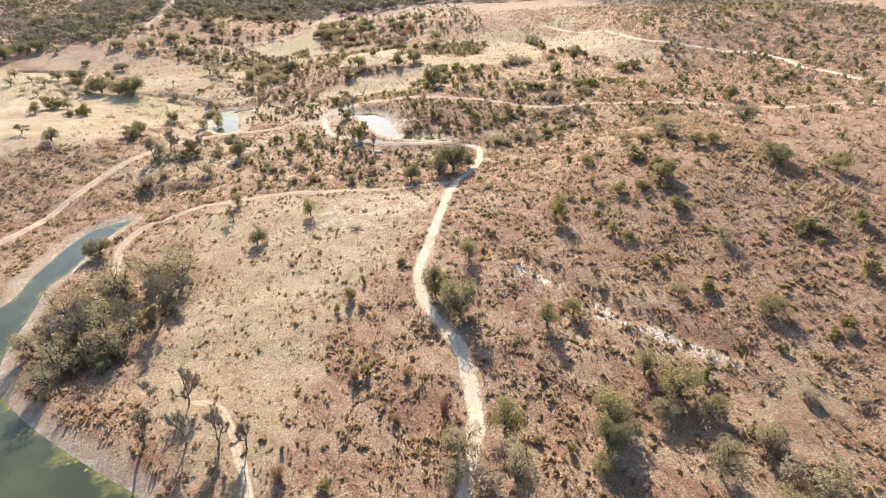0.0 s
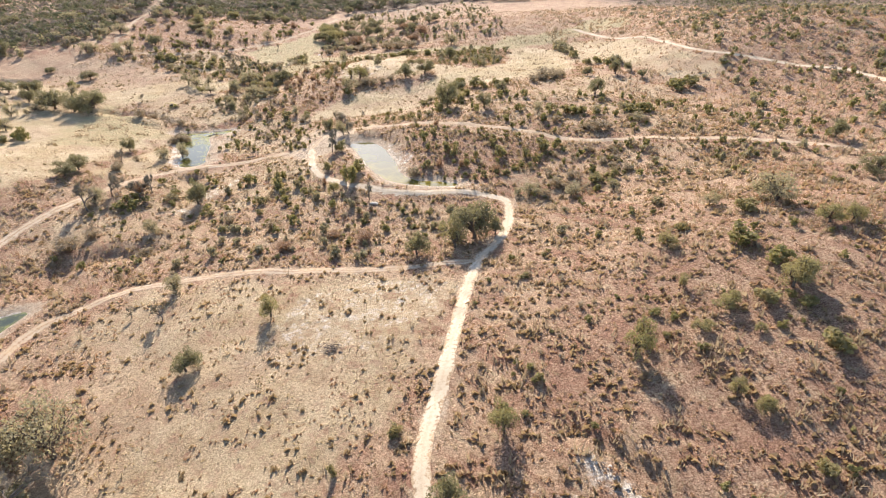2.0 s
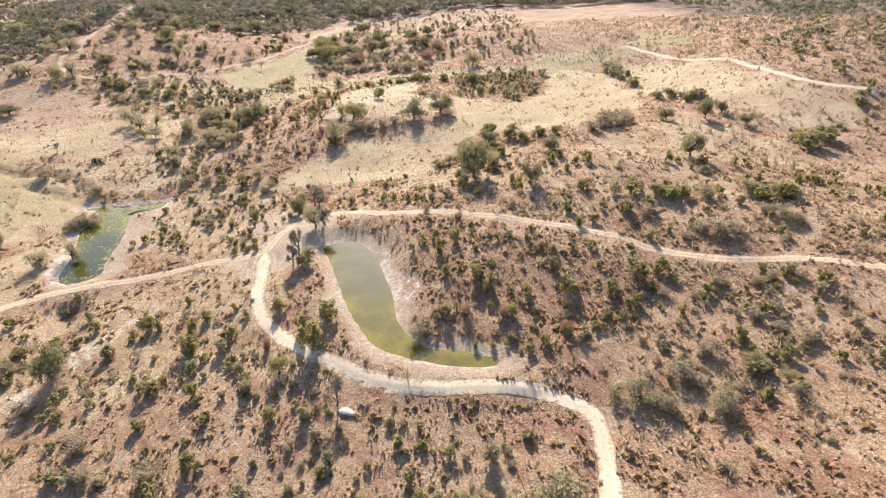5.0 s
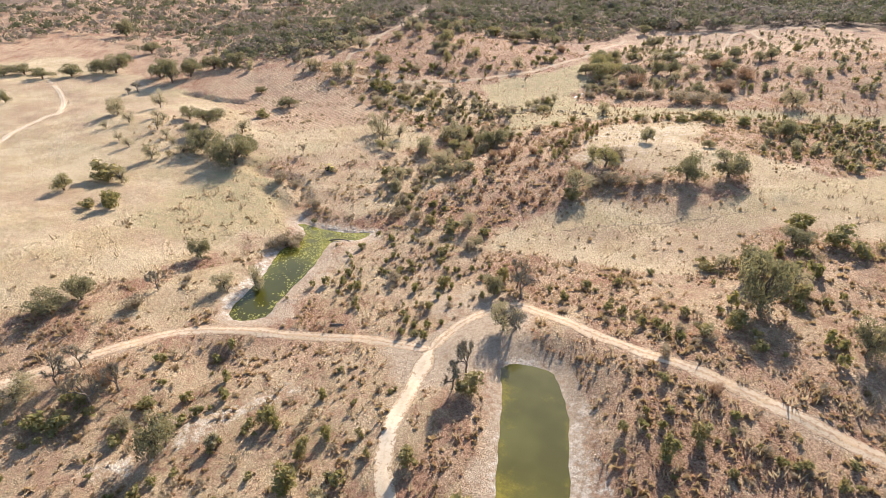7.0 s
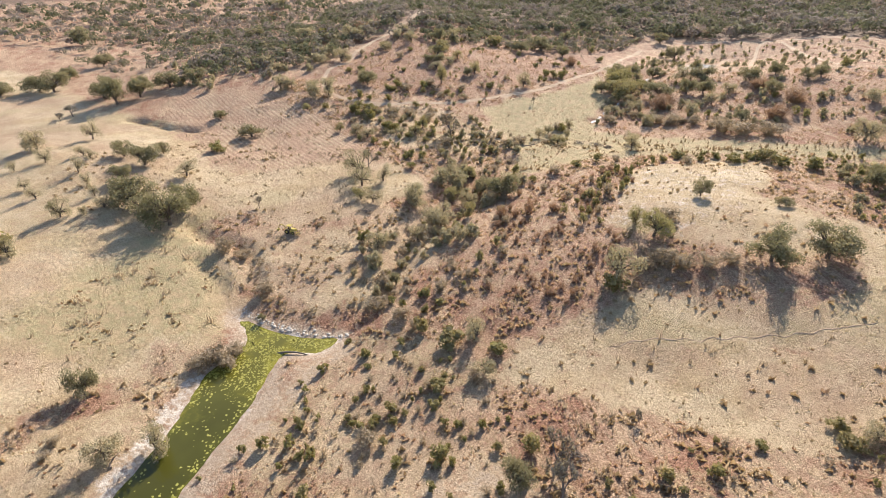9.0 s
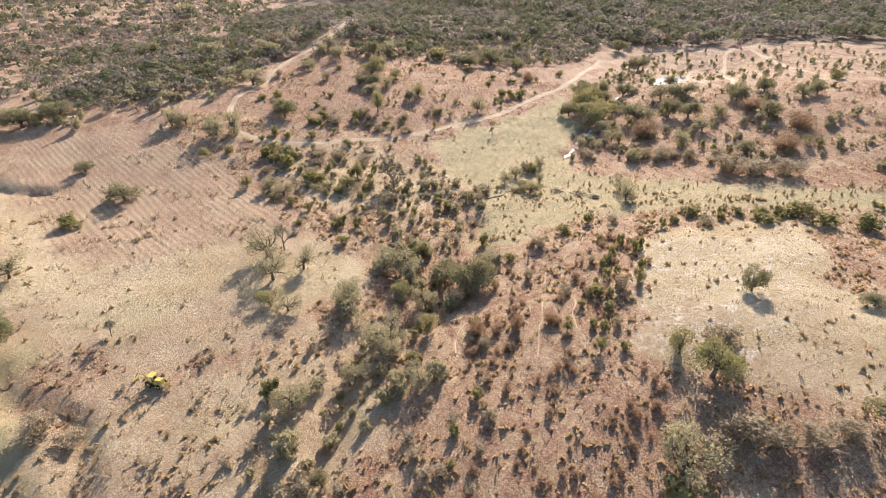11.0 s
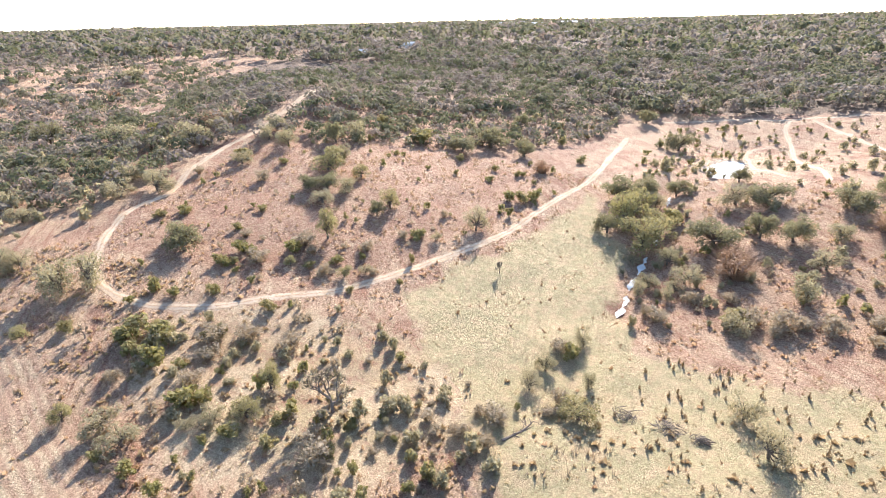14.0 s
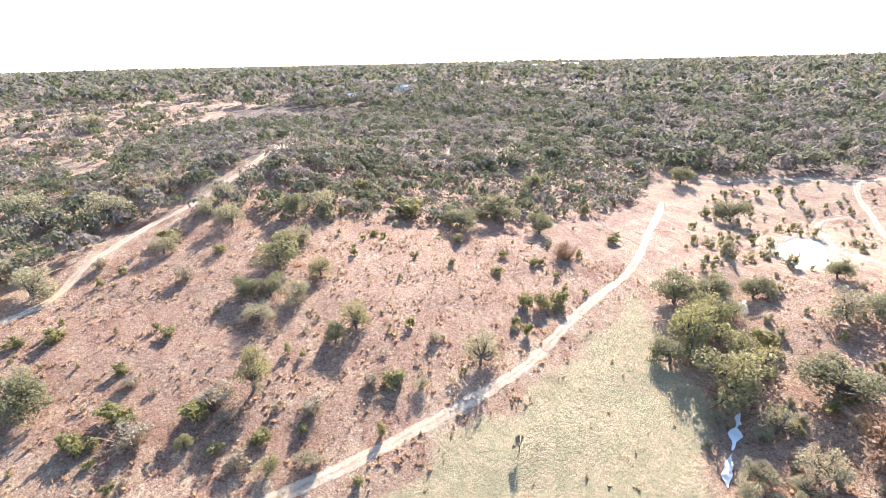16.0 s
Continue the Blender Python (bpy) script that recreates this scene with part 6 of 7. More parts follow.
# open brush: outline, how many, kind, heights, tallness, clumping
BRUSH = [
    ([(12, 60), (140, 60), (170, 130), (150, 225), (60, 250), (30, 205), (12, 180), (6, 140)], 190, "juniper", (0.9, 2.2), 0.8, 0.5),
    ([(12, 60), (140, 60), (170, 130), (150, 225), (60, 250), (30, 205), (12, 180), (6, 140)], 110, "grey_brush", (0.8, 2.0), 0.8, 0.6),
    ([(-5, 236), (22, 232), (60, 252), (44, 266), (10, 278), (-14, 284)], 90, "juniper", (0.9, 2.2), 0.85, 0.4),
    ([(-5, 236), (22, 232), (60, 252), (44, 266), (10, 278), (-14, 284)], 60, "grey_brush", (0.7, 1.7), 0.9, 0.4),
    ([(28, 215), (75, 222), (120, 232), (95, 250), (60, 256), (35, 235)], 100, "grey_brush", (1.0, 2.4), 0.8, 0.5),
    ([(28, 215), (75, 222), (120, 232), (95, 250), (60, 256), (35, 235)], 50, "juniper", (1.0, 2.6), 0.9, 0.5),
    ([(-120, 190), (-14, 186), (16, 214), (-20, 226), (-44, 244), (-52, 272), (-100, 262)], 140, "juniper", (0.9, 2.6), 0.8, 0.6),
    ([(-120, 190), (-14, 186), (16, 214), (-20, 226), (-44, 244), (-52, 272), (-100, 262)], 170, "grey_brush", (0.8, 2.0), 0.8, 0.5),
    ([(-95, 282), (-52, 280), (-42, 300), (-62, 326), (-95, 330)], 80, "juniper", (0.8, 2.2), 1.0, 0.4),
    ([(-95, 282), (-52, 280), (-42, 300), (-62, 326), (-95, 330)], 80, "grey_brush", (0.7, 1.8), 0.8, 0.4),
    ([(-40, 302), (20, 284), (90, 258), (130, 250), (120, 310), (40, 326), (10, 345), (-24, 322)], 170, "juniper", (1.0, 3.0), 1.0, 0.6),
    ([(-40, 302), (20, 284), (90, 258), (130, 250), (120, 310), (40, 326), (10, 345), (-24, 322)], 150, "grey_brush", (1.0, 2.4), 0.8, 0.5),
    ([(-118, 345), (-80, 330), (-70, 352), (-88, 400), (-95, 440), (-110, 470), (-175, 480), (-190, 452), (-150, 425), (-118, 408)], 75, "juniper", (1.2, 3.2), 1.0, 0.5),
    ([(-118, 345), (-80, 330), (-70, 352), (-88, 400), (-95, 440), (-110, 470), (-175, 480), (-190, 452), (-150, 425), (-118, 408)], 200, "grey_brush", (1.2, 3.2), 0.8, 0.5),
    ([(-72, 345), (-44, 350), (-48, 380), (-56, 440), (-84, 428), (-90, 392)], 150, "rusty_brush", (0.9, 2.2), 0.9, 0.4),
    ([(-232, 470), (-160, 482), (-122, 545), (-104, 620), (-140, 700), (-225, 660), (-240, 510)], 90, "juniper", (0.9, 2.4), 1.0, 0.6),
    ([(-232, 470), (-160, 482), (-122, 545), (-104, 620), (-140, 700), (-225, 660), (-240, 510)], 90, "grey_brush", (0.8, 2.2), 0.8, 0.5),
    ([(-84, 505), (-20, 500), (60, 520), (60, 600), (-30, 598), (-84, 560)], 60, "grey_brush", (1.0, 2.6), 0.8, 0.5),
    ([(-84, 505), (-20, 500), (60, 520), (60, 600), (-30, 598), (-84, 560)], 70, "juniper", (1.0, 3.0), 1.0, 0.5),
    ([(100, 235), (200, 170), (330, 150), (420, 380), (330, 540), (160, 470), (150, 330)], 620, "juniper", (1.2, 3.4), 0.9, 0.5),
    ([(100, 235), (200, 170), (330, 150), (420, 380), (330, 540), (160, 470), (150, 330)], 700, "grey_brush", (1.2, 3.2), 0.9, 0.5),
    ([(-50, 450), (20, 462), (60, 492), (20, 486), (-40, 470)], 60, "juniper", (0.8, 2.4), 0.9, 0.3),
    ([(-100, 640), (-20, 712), (40, 690), (60, 600), (-30, 600), (-80, 620)], 110, "grey_brush", (1.0, 2.6), 0.9, 0.5),
    ([(-150, 230), (-124, 200), (-128, 150), (-190, 190), (-230, 260), (-150, 262)], 60, "grey_brush", (1.0, 2.4), 0.8, 0.5),
    ([(-140, 320), (-104, 324), (-118, 345), (-120, 380), (-145, 360)], 60, "grey_brush", (0.8, 2.0), 0.8, 0.4),
]
# head-high olive shrubs in thickets
BRUSH += [
    ([(91, 484), (90, 458), (99, 450), (100, 432), (104, 412), (108, 392), (113, 390), (109, 416), (106, 440), (103, 458), (97, 486)], 42, "olive_shrub", (2.0, 5.0), 0.9, 0.1),
    ([(4, 462), (42, 486), (56, 478), (43, 410), (25, 410), (5, 412)], 90, "olive_shrub", (1.6, 4.0), 0.95, 0.3),
    ([(4, 462), (42, 486), (56, 478), (43, 410), (25, 410), (5, 412)], 90, "juniper", (1.2, 3.0), 1.0, 0.3),
    ([(56, 358), (74, 376), (72, 362), (57, 350)], 26, "grey_brush", (1.6, 4.0), 0.9, 0.1),
    ([(-88, 520), (-80, 498), (-20, 496), (60, 516), (60, 540), (-20, 520), (-70, 540)], 40, "olive_shrub", (1.4, 3.6), 0.9, 0.3),
    ([(-84, 540), (-20, 520), (60, 540), (60, 640), (-20, 640), (-70, 600)], 110, "olive_shrub", (1.4, 4.0), 0.95, 0.4),
    ([(-58, 388), (-60, 420), (-48, 444), (-54, 446), (-66, 424), (-64, 392)], 30, "juniper", (0.9, 2.2), 1.3, 0.2),
    ([(-95, 600), (-60, 600), (-20, 640), (60, 640), (40, 700), (-30, 712), (-80, 700)], 70, "olive_shrub", (1.4, 4.0), 1.0, 0.4),
    ([(-95, 600), (-60, 600), (-20, 640), (60, 640), (40, 700), (-30, 712), (-80, 700)], 90, "juniper", (1.0, 2.6), 1.0, 0.4),
    ([(-116, 350), (-98, 328), (-88, 360), (-86, 400), (-94, 440), (-106, 470), (-142, 458), (-126, 424), (-112, 404), (-106, 380)], 56, "olive_shrub", (1.8, 4.4), 0.95, 0.5),
    ([(-240, 560), (-212, 645), (-140, 706), (-100, 700), (-128, 640), (-196, 572)], 130, "olive_shrub", (1.5, 4.2), 1.0, 0.5),
    ([(-97, 496), (-80, 500), (-62, 650), (-78, 662), (-94, 560)], 40, "olive_shrub", (1.2, 3.0), 1.0, 0.3),
    ([(-80, 186), (-10, 186), (14, 214), (-20, 224), (-44, 240), (-80, 250)], 50, "olive_shrub", (1.4, 3.2), 0.9, 0.6),
    ([(30, 190), (90, 200), (130, 232), (95, 252), (60, 258), (30, 236)], 26, "olive_shrub", (1.4, 3.2), 0.9, 0.5),
    ([(-88, 106), (-86, 122), (-72, 136), (-61, 124), (-65, 100), (-70, 86), (-80, 90)], 34, "olive_shrub", (2.4, 5.0), 0.9, 0.1),
    ([(-190, 452), (-150, 428), (-118, 440), (-108, 478), (-170, 484)], 50, "olive_shrub", (1.4, 3.2), 0.95, 0.5),
    ([(-290, 430), (-235, 455), (-262, 560), (-330, 540), (-345, 470)], 120, "olive_shrub", (1.6, 4.4), 1.0, 0.6),
    ([(120, 230), (330, 150), (420, 380), (330, 540), (160, 470)], 260, "olive_shrub", (1.6, 4.6), 0.9, 0.6),
]
LOOKS = {"olive_shrub": (OLIVE_LEAF, 330, 0.15, "olive-grey leafy shrub in a dry thicket", 0.25),
         "juniper": (GREEN_LEAF, 260, 0.18, "small green juniper bush in dry grass", 0.12), "grey_brush": (GREY_LEAF, 180, 0.13, "small greyish winter bush in dry grass", 0.8),
         "rusty_brush": (RUST_LEAF, 180, 0.13, "small rust-brown bush on a grassy slope", 0.6)}
wild = {k: [] for k in LOOKS}
for n, (outline, count, kind, (lo, hi), tallness, clump) in enumerate(BRUSH):
    rng = random.Random(200 + n)
    for x, y in scatter(outline, count, 300 + n, 2.6, min(0.92, clump + 0.35)):
        w = lo + (hi - lo) * rng.random() ** 1.6
        wild[kind].append((x, y, w * tallness * rng.uniform(0.9, 1.6), w * 1.15))
SPINE = np.array([(5, 60), (0, 180), (-10, 260), (-60, 330), (-110, 470)], float)
for n, (kind, (leaf, leaves, size, label, wispy)) in enumerate(LOOKS.items()):
    spots = np.array(wild[kind])
    order = np.argsort(line_distance(spots[:, 0], spots[:, 1], SPINE))
    near, rest = [wild[kind][i] for i in order[:280]], [wild[kind][i] for i in order[280:]]
    models = [make_bush("wild_" + kind, leaf, 150 + 30 * n + i, leaves, size, label, wispy) for i in range(5)]
    if rest:
        merged("distant_" + kind, [make_bush("sprig", leaf, 165 + 30 * n + i, leaves // 3, size * 1.6, "", min(wispy, 0.3)) for i in range(2)], rest, 3 + n, "scattered " + kind.replace("_", " ") + " over the farther slopes", "bushes")
    sow(models, near, "scattered " + kind.replace("_", " "), 70 + n)
for o in [o for o in bpy.data.objects if o.name.startswith("sprig")]:
    bpy.data.objects.remove(o)

# young junipers standing like dark cones on the green flat
FLAT = [(-86, 502), (-72, 491), (-7, 489), (60, 510), (110, 514), (92, 490), (60, 494), (-12, 468), (-50, 457), (-72, 452), (-88, 470), (-82, 485)]
cones = [make_bush("young_juniper", DARK_BLADE, 190 + i, 60, 0.34, "knee-high dark conical juniper seedling on green pasture", 0.0, "seedling", True) for i in range(3)]
rng = random.Random(9)
sow(cones, [(x, y, *(lambda s: (s * 1.5, s))(rng.uniform(0.5, 1.0))) for x, y in scatter(FLAT, 290, 77, 2.0, 0.5, True)], "young junipers on the flat", 19)


# ---- grass tufts and far woods ----
def tuft_field(name, outline_box, count, seed, want, height, material, label, clump=0.6, slim=0.45, blades=3):
    """Tufts of crossed blades where want(cover) is high, gathered in clumps, as one mesh."""
    rng = np.random.RandomState(seed)
    (x0, y0), (x1, y1) = outline_box
    x, y = rng.uniform(x0, x1, count), rng.uniform(y0, y1, count)
    c = cover(x, y)
    share = want(c) * (0.55 + clump * waves(x, y, 17, seed) + clump * waves(x, y, 5.5, seed + 1))
    keep = (rng.uniform(0, 1, count) < share) & (c["bare"] < 0.4) & (c["woods"] < 0.6)
    for pond, _, _ in PONDS:
        keep &= shore_distance(x, y, pond, 6.0) > 1.2
    x, y = x[keep], y[keep]
    z, n = land(x, y), len(x)
    h = height * (0.35 + 1.1 * rng.uniform(0, 1, n) ** 2)
    out = []
    for k in range(blades):
        a = rng.uniform(0, 6.283, n)
        w = h * slim * rng.uniform(0.6, 1.3, n)
        lean = rng.normal(0, 0.35, (n, 2)) * h[:, None]
        sx, sy = x + rng.normal(0, 0.2, n) * h, y + rng.normal(0, 0.2, n) * h
        p = np.empty((n, 3, 3))
        p[:, 0] = np.stack([sx - np.cos(a) * w, sy - np.sin(a) * w, z - 0.03], 1)
        p[:, 1] = np.stack([sx + np.cos(a) * w, sy + np.sin(a) * w, z - 0.03], 1)
        p[:, 2] = np.stack([sx + lean[:, 0], sy + lean[:, 1], z + h * rng.uniform(0.7, 1.1, n)], 1)
        out.append(p.reshape(-1, 3))
    v = np.concatenate(out)
    ob = mesh_object(name, v, [(3 * i, 3 * i + 1, 3 * i + 2) for i in range(len(v) // 3)], material)
    return tagged(ob, label, "grass", kind="stuff")


NEAR_BOX = ((-165, 40), (115, 330))
MID_BOX = ((-240, 330), (90, 600))
VALLEY_BOX = ((-240, 330), (90, 475))
tuft_field("red_grass_tufts", NEAR_BOX, 90000, 41, lambda c: 0.95 - 0.95 * c["straw"] - 0.9 * c["green"] - 0.6 * c["pale"], 0.42, RED_BLADE, "tufts of red-brown bluestem grass on the slopes", 1.0, 0.55)
tuft_field("weed_tufts", NEAR_BOX, 62000, 42, lambda c: 0.66 - 0.75 * c["straw"] - 0.6 * c["green"], 0.66, DARK_BLADE, "dark brown weed tufts dotting the slopes", 1.2, 0.8, 4)
tuft_field("dead_weeds", NEAR_BOX, 66000, 47, lambda c: 0.36 - 0.5 * c["straw"] - 0.6 * c["green"], 1.25, WEED_BLADE, "grey-brown thickets of standing dead weeds", 1.3, 0.13, 5)
tuft_field("straw_tufts", NEAR_BOX, 80000, 43, lambda c: 0.30 + 0.65 * c["straw"], 0.32, STRAW_BLADE, "short straw-coloured grass tufts")
tuft_field("far_red_tufts", MID_BOX, 62000, 44, lambda c: 0.9 - 1.0 * c["straw"] - 0.95 * c["green"] - 0.9 * c["tilled"] - 0.5 * c["pale"], 0.62, RED_BLADE, "tufts of red-brown grass across the valley")
tuft_field("far_weed_tufts", VALLEY_BOX, 34000, 45, lambda c: 0.45 - 0.4 * c["straw"] - 0.3 * c["green"] - 0.45 * c["tilled"], 0.7, DARK_BLADE, "dark weeds dotting the valley", 1.2, 0.7, 4)
tuft_field("far_dead_weeds", VALLEY_BOX, 40000, 48, lambda c: 0.28 - 0.5 * c["straw"] - 0.6 * c["green"] - 0.6 * c["tilled"], 1.05, WEED_BLADE, "grey-brown dead weeds across the valley", 1.2, 0.14, 4)
tuft_field("far_straw_tufts", MID_BOX, 90000, 46, lambda c: 0.2 + 0.6 * c["straw"] + 0.3 * c["green"] - 0.3 * c["tilled"], 0.30, STRAW_BLADE, "short straw tufts on the pastures")

EAST_BOX = ((90, 120), (340, 600))
tuft_field("ridge_red_tufts", EAST_BOX, 50000, 51, lambda c: 0.7 - 0.6 * c["straw"] - 0.6 * c["woods"], 0.9, RED_BLADE, "tufts of red-brown grass over a long ridge", 0.8)
tuft_field("ridge_dead_weeds", EAST_BOX, 26000, 52, lambda c: 0.5 - 0.4 * c["straw"] - 0.4 * c["woods"], 1.9, WEED_BLADE, "grey-brown dead weeds over a long ridge", 1.2, 0.18, 4)


def woods_material():
    m = Mat("winter_woods_leaves", 0.8)
    tone, patch = m.attr("tone"), m.noise(0.022, 3, 0.6)
    c = m.mix(m.ramp(tone, 0.1, 0.65), (0.12, 0.122, 0.058), (0.19, 0.172, 0.10))
    c = m.mix(m.ramp(m.calc('ADD', m.calc('MULTIPLY', tone, 0.55), patch), 0.70, 0.94), c, (0.25, 0.20, 0.165))
    c = m.mix(m.ramp(patch, 0.36, 0.48, 0.5, 0.0), c, (0.13, 0.132, 0.06))
    c = m.mix(m.ramp(tone, 0.94, 0.97), c, (0.33, 0.24, 0.185))
    c = m.mix(m.ramp(m.by_island(), 0.0, 1.0, 0.0, 0.35), c, (0.21, 0.19, 0.12))
    m.colour(c)
    thin = m.t.nodes.new("ShaderNodeBsdfTranslucent")
    m.put(thin.inputs[0], c)
    both = m.t.nodes.new("ShaderNodeMixShader")
    both.inputs[0].default_value = 0.45
    m.t.links.new(m.p.outputs[0], both.inputs[1])
    m.t.links.new(thin.outputs[0], both.inputs[2])
    m.t.links.new(both.outputs[0], m.t.nodes["Material Output"].inputs[0])
    return m.m


WOODS = woods_material()


def woods(name, outline, count, size, quads, seed, label, clump=0.4):
    """Far trees: domes of loose leaf clumps in one mesh."""
    rng = np.random.RandomState(seed)
    p = np.array(scatter(outline, count, seed, 4.0, clump, True))
    n = len(p)
    z = land(p[:, 0], p[:, 1])
    wide = rng.uniform(size[0], size[1], n)
    d = rng.normal(0, 1, (n, quads, 3))
    d /= np.linalg.norm(d, axis=2)[:, :, None]
    d[:, :, 2] = np.abs(d[:, :, 2]) * 1.0 - 0.1
    r = rng.uniform(0.8, 1.0, (n, quads, 1))
    c = np.empty((n, quads, 3))
    c[:, :, 0] = p[:, None, 0] + d[:, :, 0] * r[:, :, 0] * wide[:, None] * 0.5
    c[:, :, 1] = p[:, None, 1] + d[:, :, 1] * r[:, :, 0] * wide[:, None] * 0.5
    c[:, :, 2] = z[:, None] + wide[:, None] * (0.36 + 0.5 * d[:, :, 2] * r[:, :, 0])
    scale = np.repeat(wide / math.sqrt(quads) * 0.72, quads)
    v = leaf_mesh(c.reshape(-1, 3), d.reshape(-1, 3), 1.0, rng, 0.25)
    v = c.reshape(-1, 1, 3) + (v.reshape(-1, 4, 3) - c.reshape(-1, 1, 3)) * scale[:, None, None]
    ob = mesh_object(name, v.reshape(-1, 3), quad_faces(n * quads), WOODS, {"tone": np.repeat(rng.uniform(0, 1, n), quads * 4)})
    return tagged(ob, label, "woods", kind="stuff")


woods("hill_woods", [(-320, 468), (-255, 492), (-250, 555), (-240, 590), (-222, 600), (-186, 662), (-140, 704), (-100, 714), (-140, 800), (-300, 820), (-400, 700), (-330, 600), (-345, 530)], 2000, (3.2, 8.0), 60, 61, "dense winter woods of juniper and oak on a hill", 0.65)
woods("ridge_woods", [(-100, 722), (-20, 726), (80, 700), (200, 720), (260, 900), (-60, 980), (-330, 960), (-420, 800), (-300, 815), (-140, 795)], 2700, (5.5, 12.5), 64, 62, "grey-green winter woods beyond the dirt road", 0.15)
woods("west_woods", [(-500, 396), (-508, 440), (-495, 480), (-440, 522), (-400, 530), (-330, 540), (-345, 600), (-400, 625), (-455, 640), (-600, 620), (-800, 400)], 800, (4, 9), 34, 63, "dark oak woods around the far pasture", 0.45)
woods("outer_woods", [(-420, 800), (-330, 960), (-60, 980), (260, 900), (420, 700), (800, 900), (700, 1500), (-300, 1600), (-1000, 1300), (-900, 760), (-560, 770)], 5600, (9, 17), 20, 64, "wooded hills fading into the distance", 0.1)
woods("skyline_woods", [(-1000, 1300), (-300, 1600), (700, 1500), (1500, 2300), (600, 4300), (-2300, 4300), (-2600, 1800), (-1300, 900)], 10000, (9, 16), 6, 65, "hazy wooded skyline", 0.1)
woods("east_brush", [(160, 200), (330, 150), (420, 380), (360, 560), (200, 620), (160, 560), (165, 460), (205, 350)], 1300, (1.6, 4.5), 26, 66, "brush scattered over a red ridge", 0.5)
woods("edge_woods", [(-245, 562), (-206, 572), (-160, 612), (-108, 660), (-100, 722), (-146, 722), (-205, 684), (-240, 640)], 640, (1.8, 7.0), 46, 68, "scattered small trees at the edge of the woods", 0.5)
woods("pasture_trees", [(-470, 470), (-330, 440), (-290, 440), (-255, 470), (-330, 540), (-430, 525)], 90, (4.0, 8.0), 70, 69, "oaks dotted along a far pasture edge", 0.5)
woods("far_ridge_woods", [(230, 560), (420, 540), (700, 700), (700, 900), (420, 700), (260, 880), (180, 760)], 1200, (3, 8), 22, 70, "dark brush on a far ridge", 0.3)
woods("west_brush", [(-310, 610), (-420, 640), (-440, 700), (-400, 760), (-330, 720)], 240, (2.5, 7), 34, 67, "brush and small oaks along a clearing", 0.5)

woods("west_grove", [(-255, 492), (-262, 470), (-300, 452), (-345, 470), (-420, 520), (-520, 560), (-520, 640), (-430, 640), (-345, 600), (-300, 560)], 420, (3.0, 7.5), 44, 71, "oaks and juniper thickening towards far woods", 0.6)
woods("far_west_woods", [(-400, 640), (-425, 770), (-560, 780), (-900, 760), (-820, 600), (-600, 615), (-470, 630)], 1000, (4.0, 9.0), 22, 72, "broken far woods around a clearing", 0.6)


# ---- fallen timber, stones, creek pools ----
def fallen_tree(name, x, y, length, turn, seed, label, branches=9):
    """A dead log with its broken branches, lying on the grass."""
    rng = np.random.RandomState(seed)
    root = new(name)
    v, f = [], []
    tube(v, f, limb_path((0, 0, 0.18), (length, 0, 0.22), rng, 0.06, 6), [0.26, 0.25, 0.22, 0.20, 0.16, 0.12, 0.05], 7)
    part("log", v, f, GREY_WOOD, root)
    for i in range(branches):
        v, f = [], []
        s = rng.uniform(0.3, 1.0) * length
        tip = Vector((s + rng.uniform(0.4, 1.6), rng.choice([-1, 1]) * rng.uniform(0.6, 2.0), rng.uniform(0.1, 1.1)))
        tube(v, f, limb_path((s, 0, 0.2), tip, rng, 0.15, 3), [0.09, 0.07, 0.045, 0.015], 5)
        part("branch", v, f, GREY_WOOD, root)
    root.matrix_basis = pose(x, y, land_at(x, y), 0, 0, turn)
    return tagged(root, label, "fallen tree")


def brush_pile(x, y, wide, seed, label, count=46):
    """A heap of dead branches."""
    rng = np.random.RandomState(seed)
    root = new("brush_pile")
    for i in range(count):
        v, f = [], []
        a, r = rng.uniform(0, 6.283), wide * 0.5 * rng.uniform(0, 0.8)
        c = Vector((r * math.cos(a), r * math.sin(a) * 0.7, 0.12 + 0.9 * rng.uniform(0, 1) * (1 - 1.2 * r / wide)))
        b = rng.uniform(0, 6.283)
        half = Vector((math.cos(b), math.sin(b), rng.uniform(-0.12, 0.25))) * rng.uniform(0.6, 1.5)
        w = rng.uniform(0.03, 0.09)
        tube(v, f, limb_path(c - half, c + half, rng, 0.12, 3), [w, w * 0.9, w * 0.6, w * 0.25], 4)
        part("branch", v, f, GREY_WOOD, root)
    root.matrix_basis = pose(x, y, land_at(x, y))
    return tagged(root, label, "brush pile")


def stone_mesh(seed, size):
    rng = np.random.RandomState(seed)
    bm = bmesh.new()
    bmesh.ops.create_icosphere(bm, subdivisions=2, radius=1.0)
    shift = Vector(rng.uniform(0, 50, 3))
    for w in bm.verts:
        w.co *= 1 + 0.35 * noise.noise(w.co * 1.3 + shift)
        w.co.x, w.co.y, w.co.z = w.co.x * size[0], w.co.y * size[1], max(w.co.z, -0.5) * size[2]
    me = bpy.data.meshes.new("stone")
    bm.to_mesh(me)
    bm.free()
    return me


LIMESTONE = Mat("pale_limestone", 0.9)
LIMESTONE.colour(LIMESTONE.mix(LIMESTONE.noise(2.0, 5), (0.42, 0.36, 0.29), (0.62, 0.57, 0.49)))
LIMESTONE.bump(LIMESTONE.noise(5.0, 5), 0.6, 0.1)

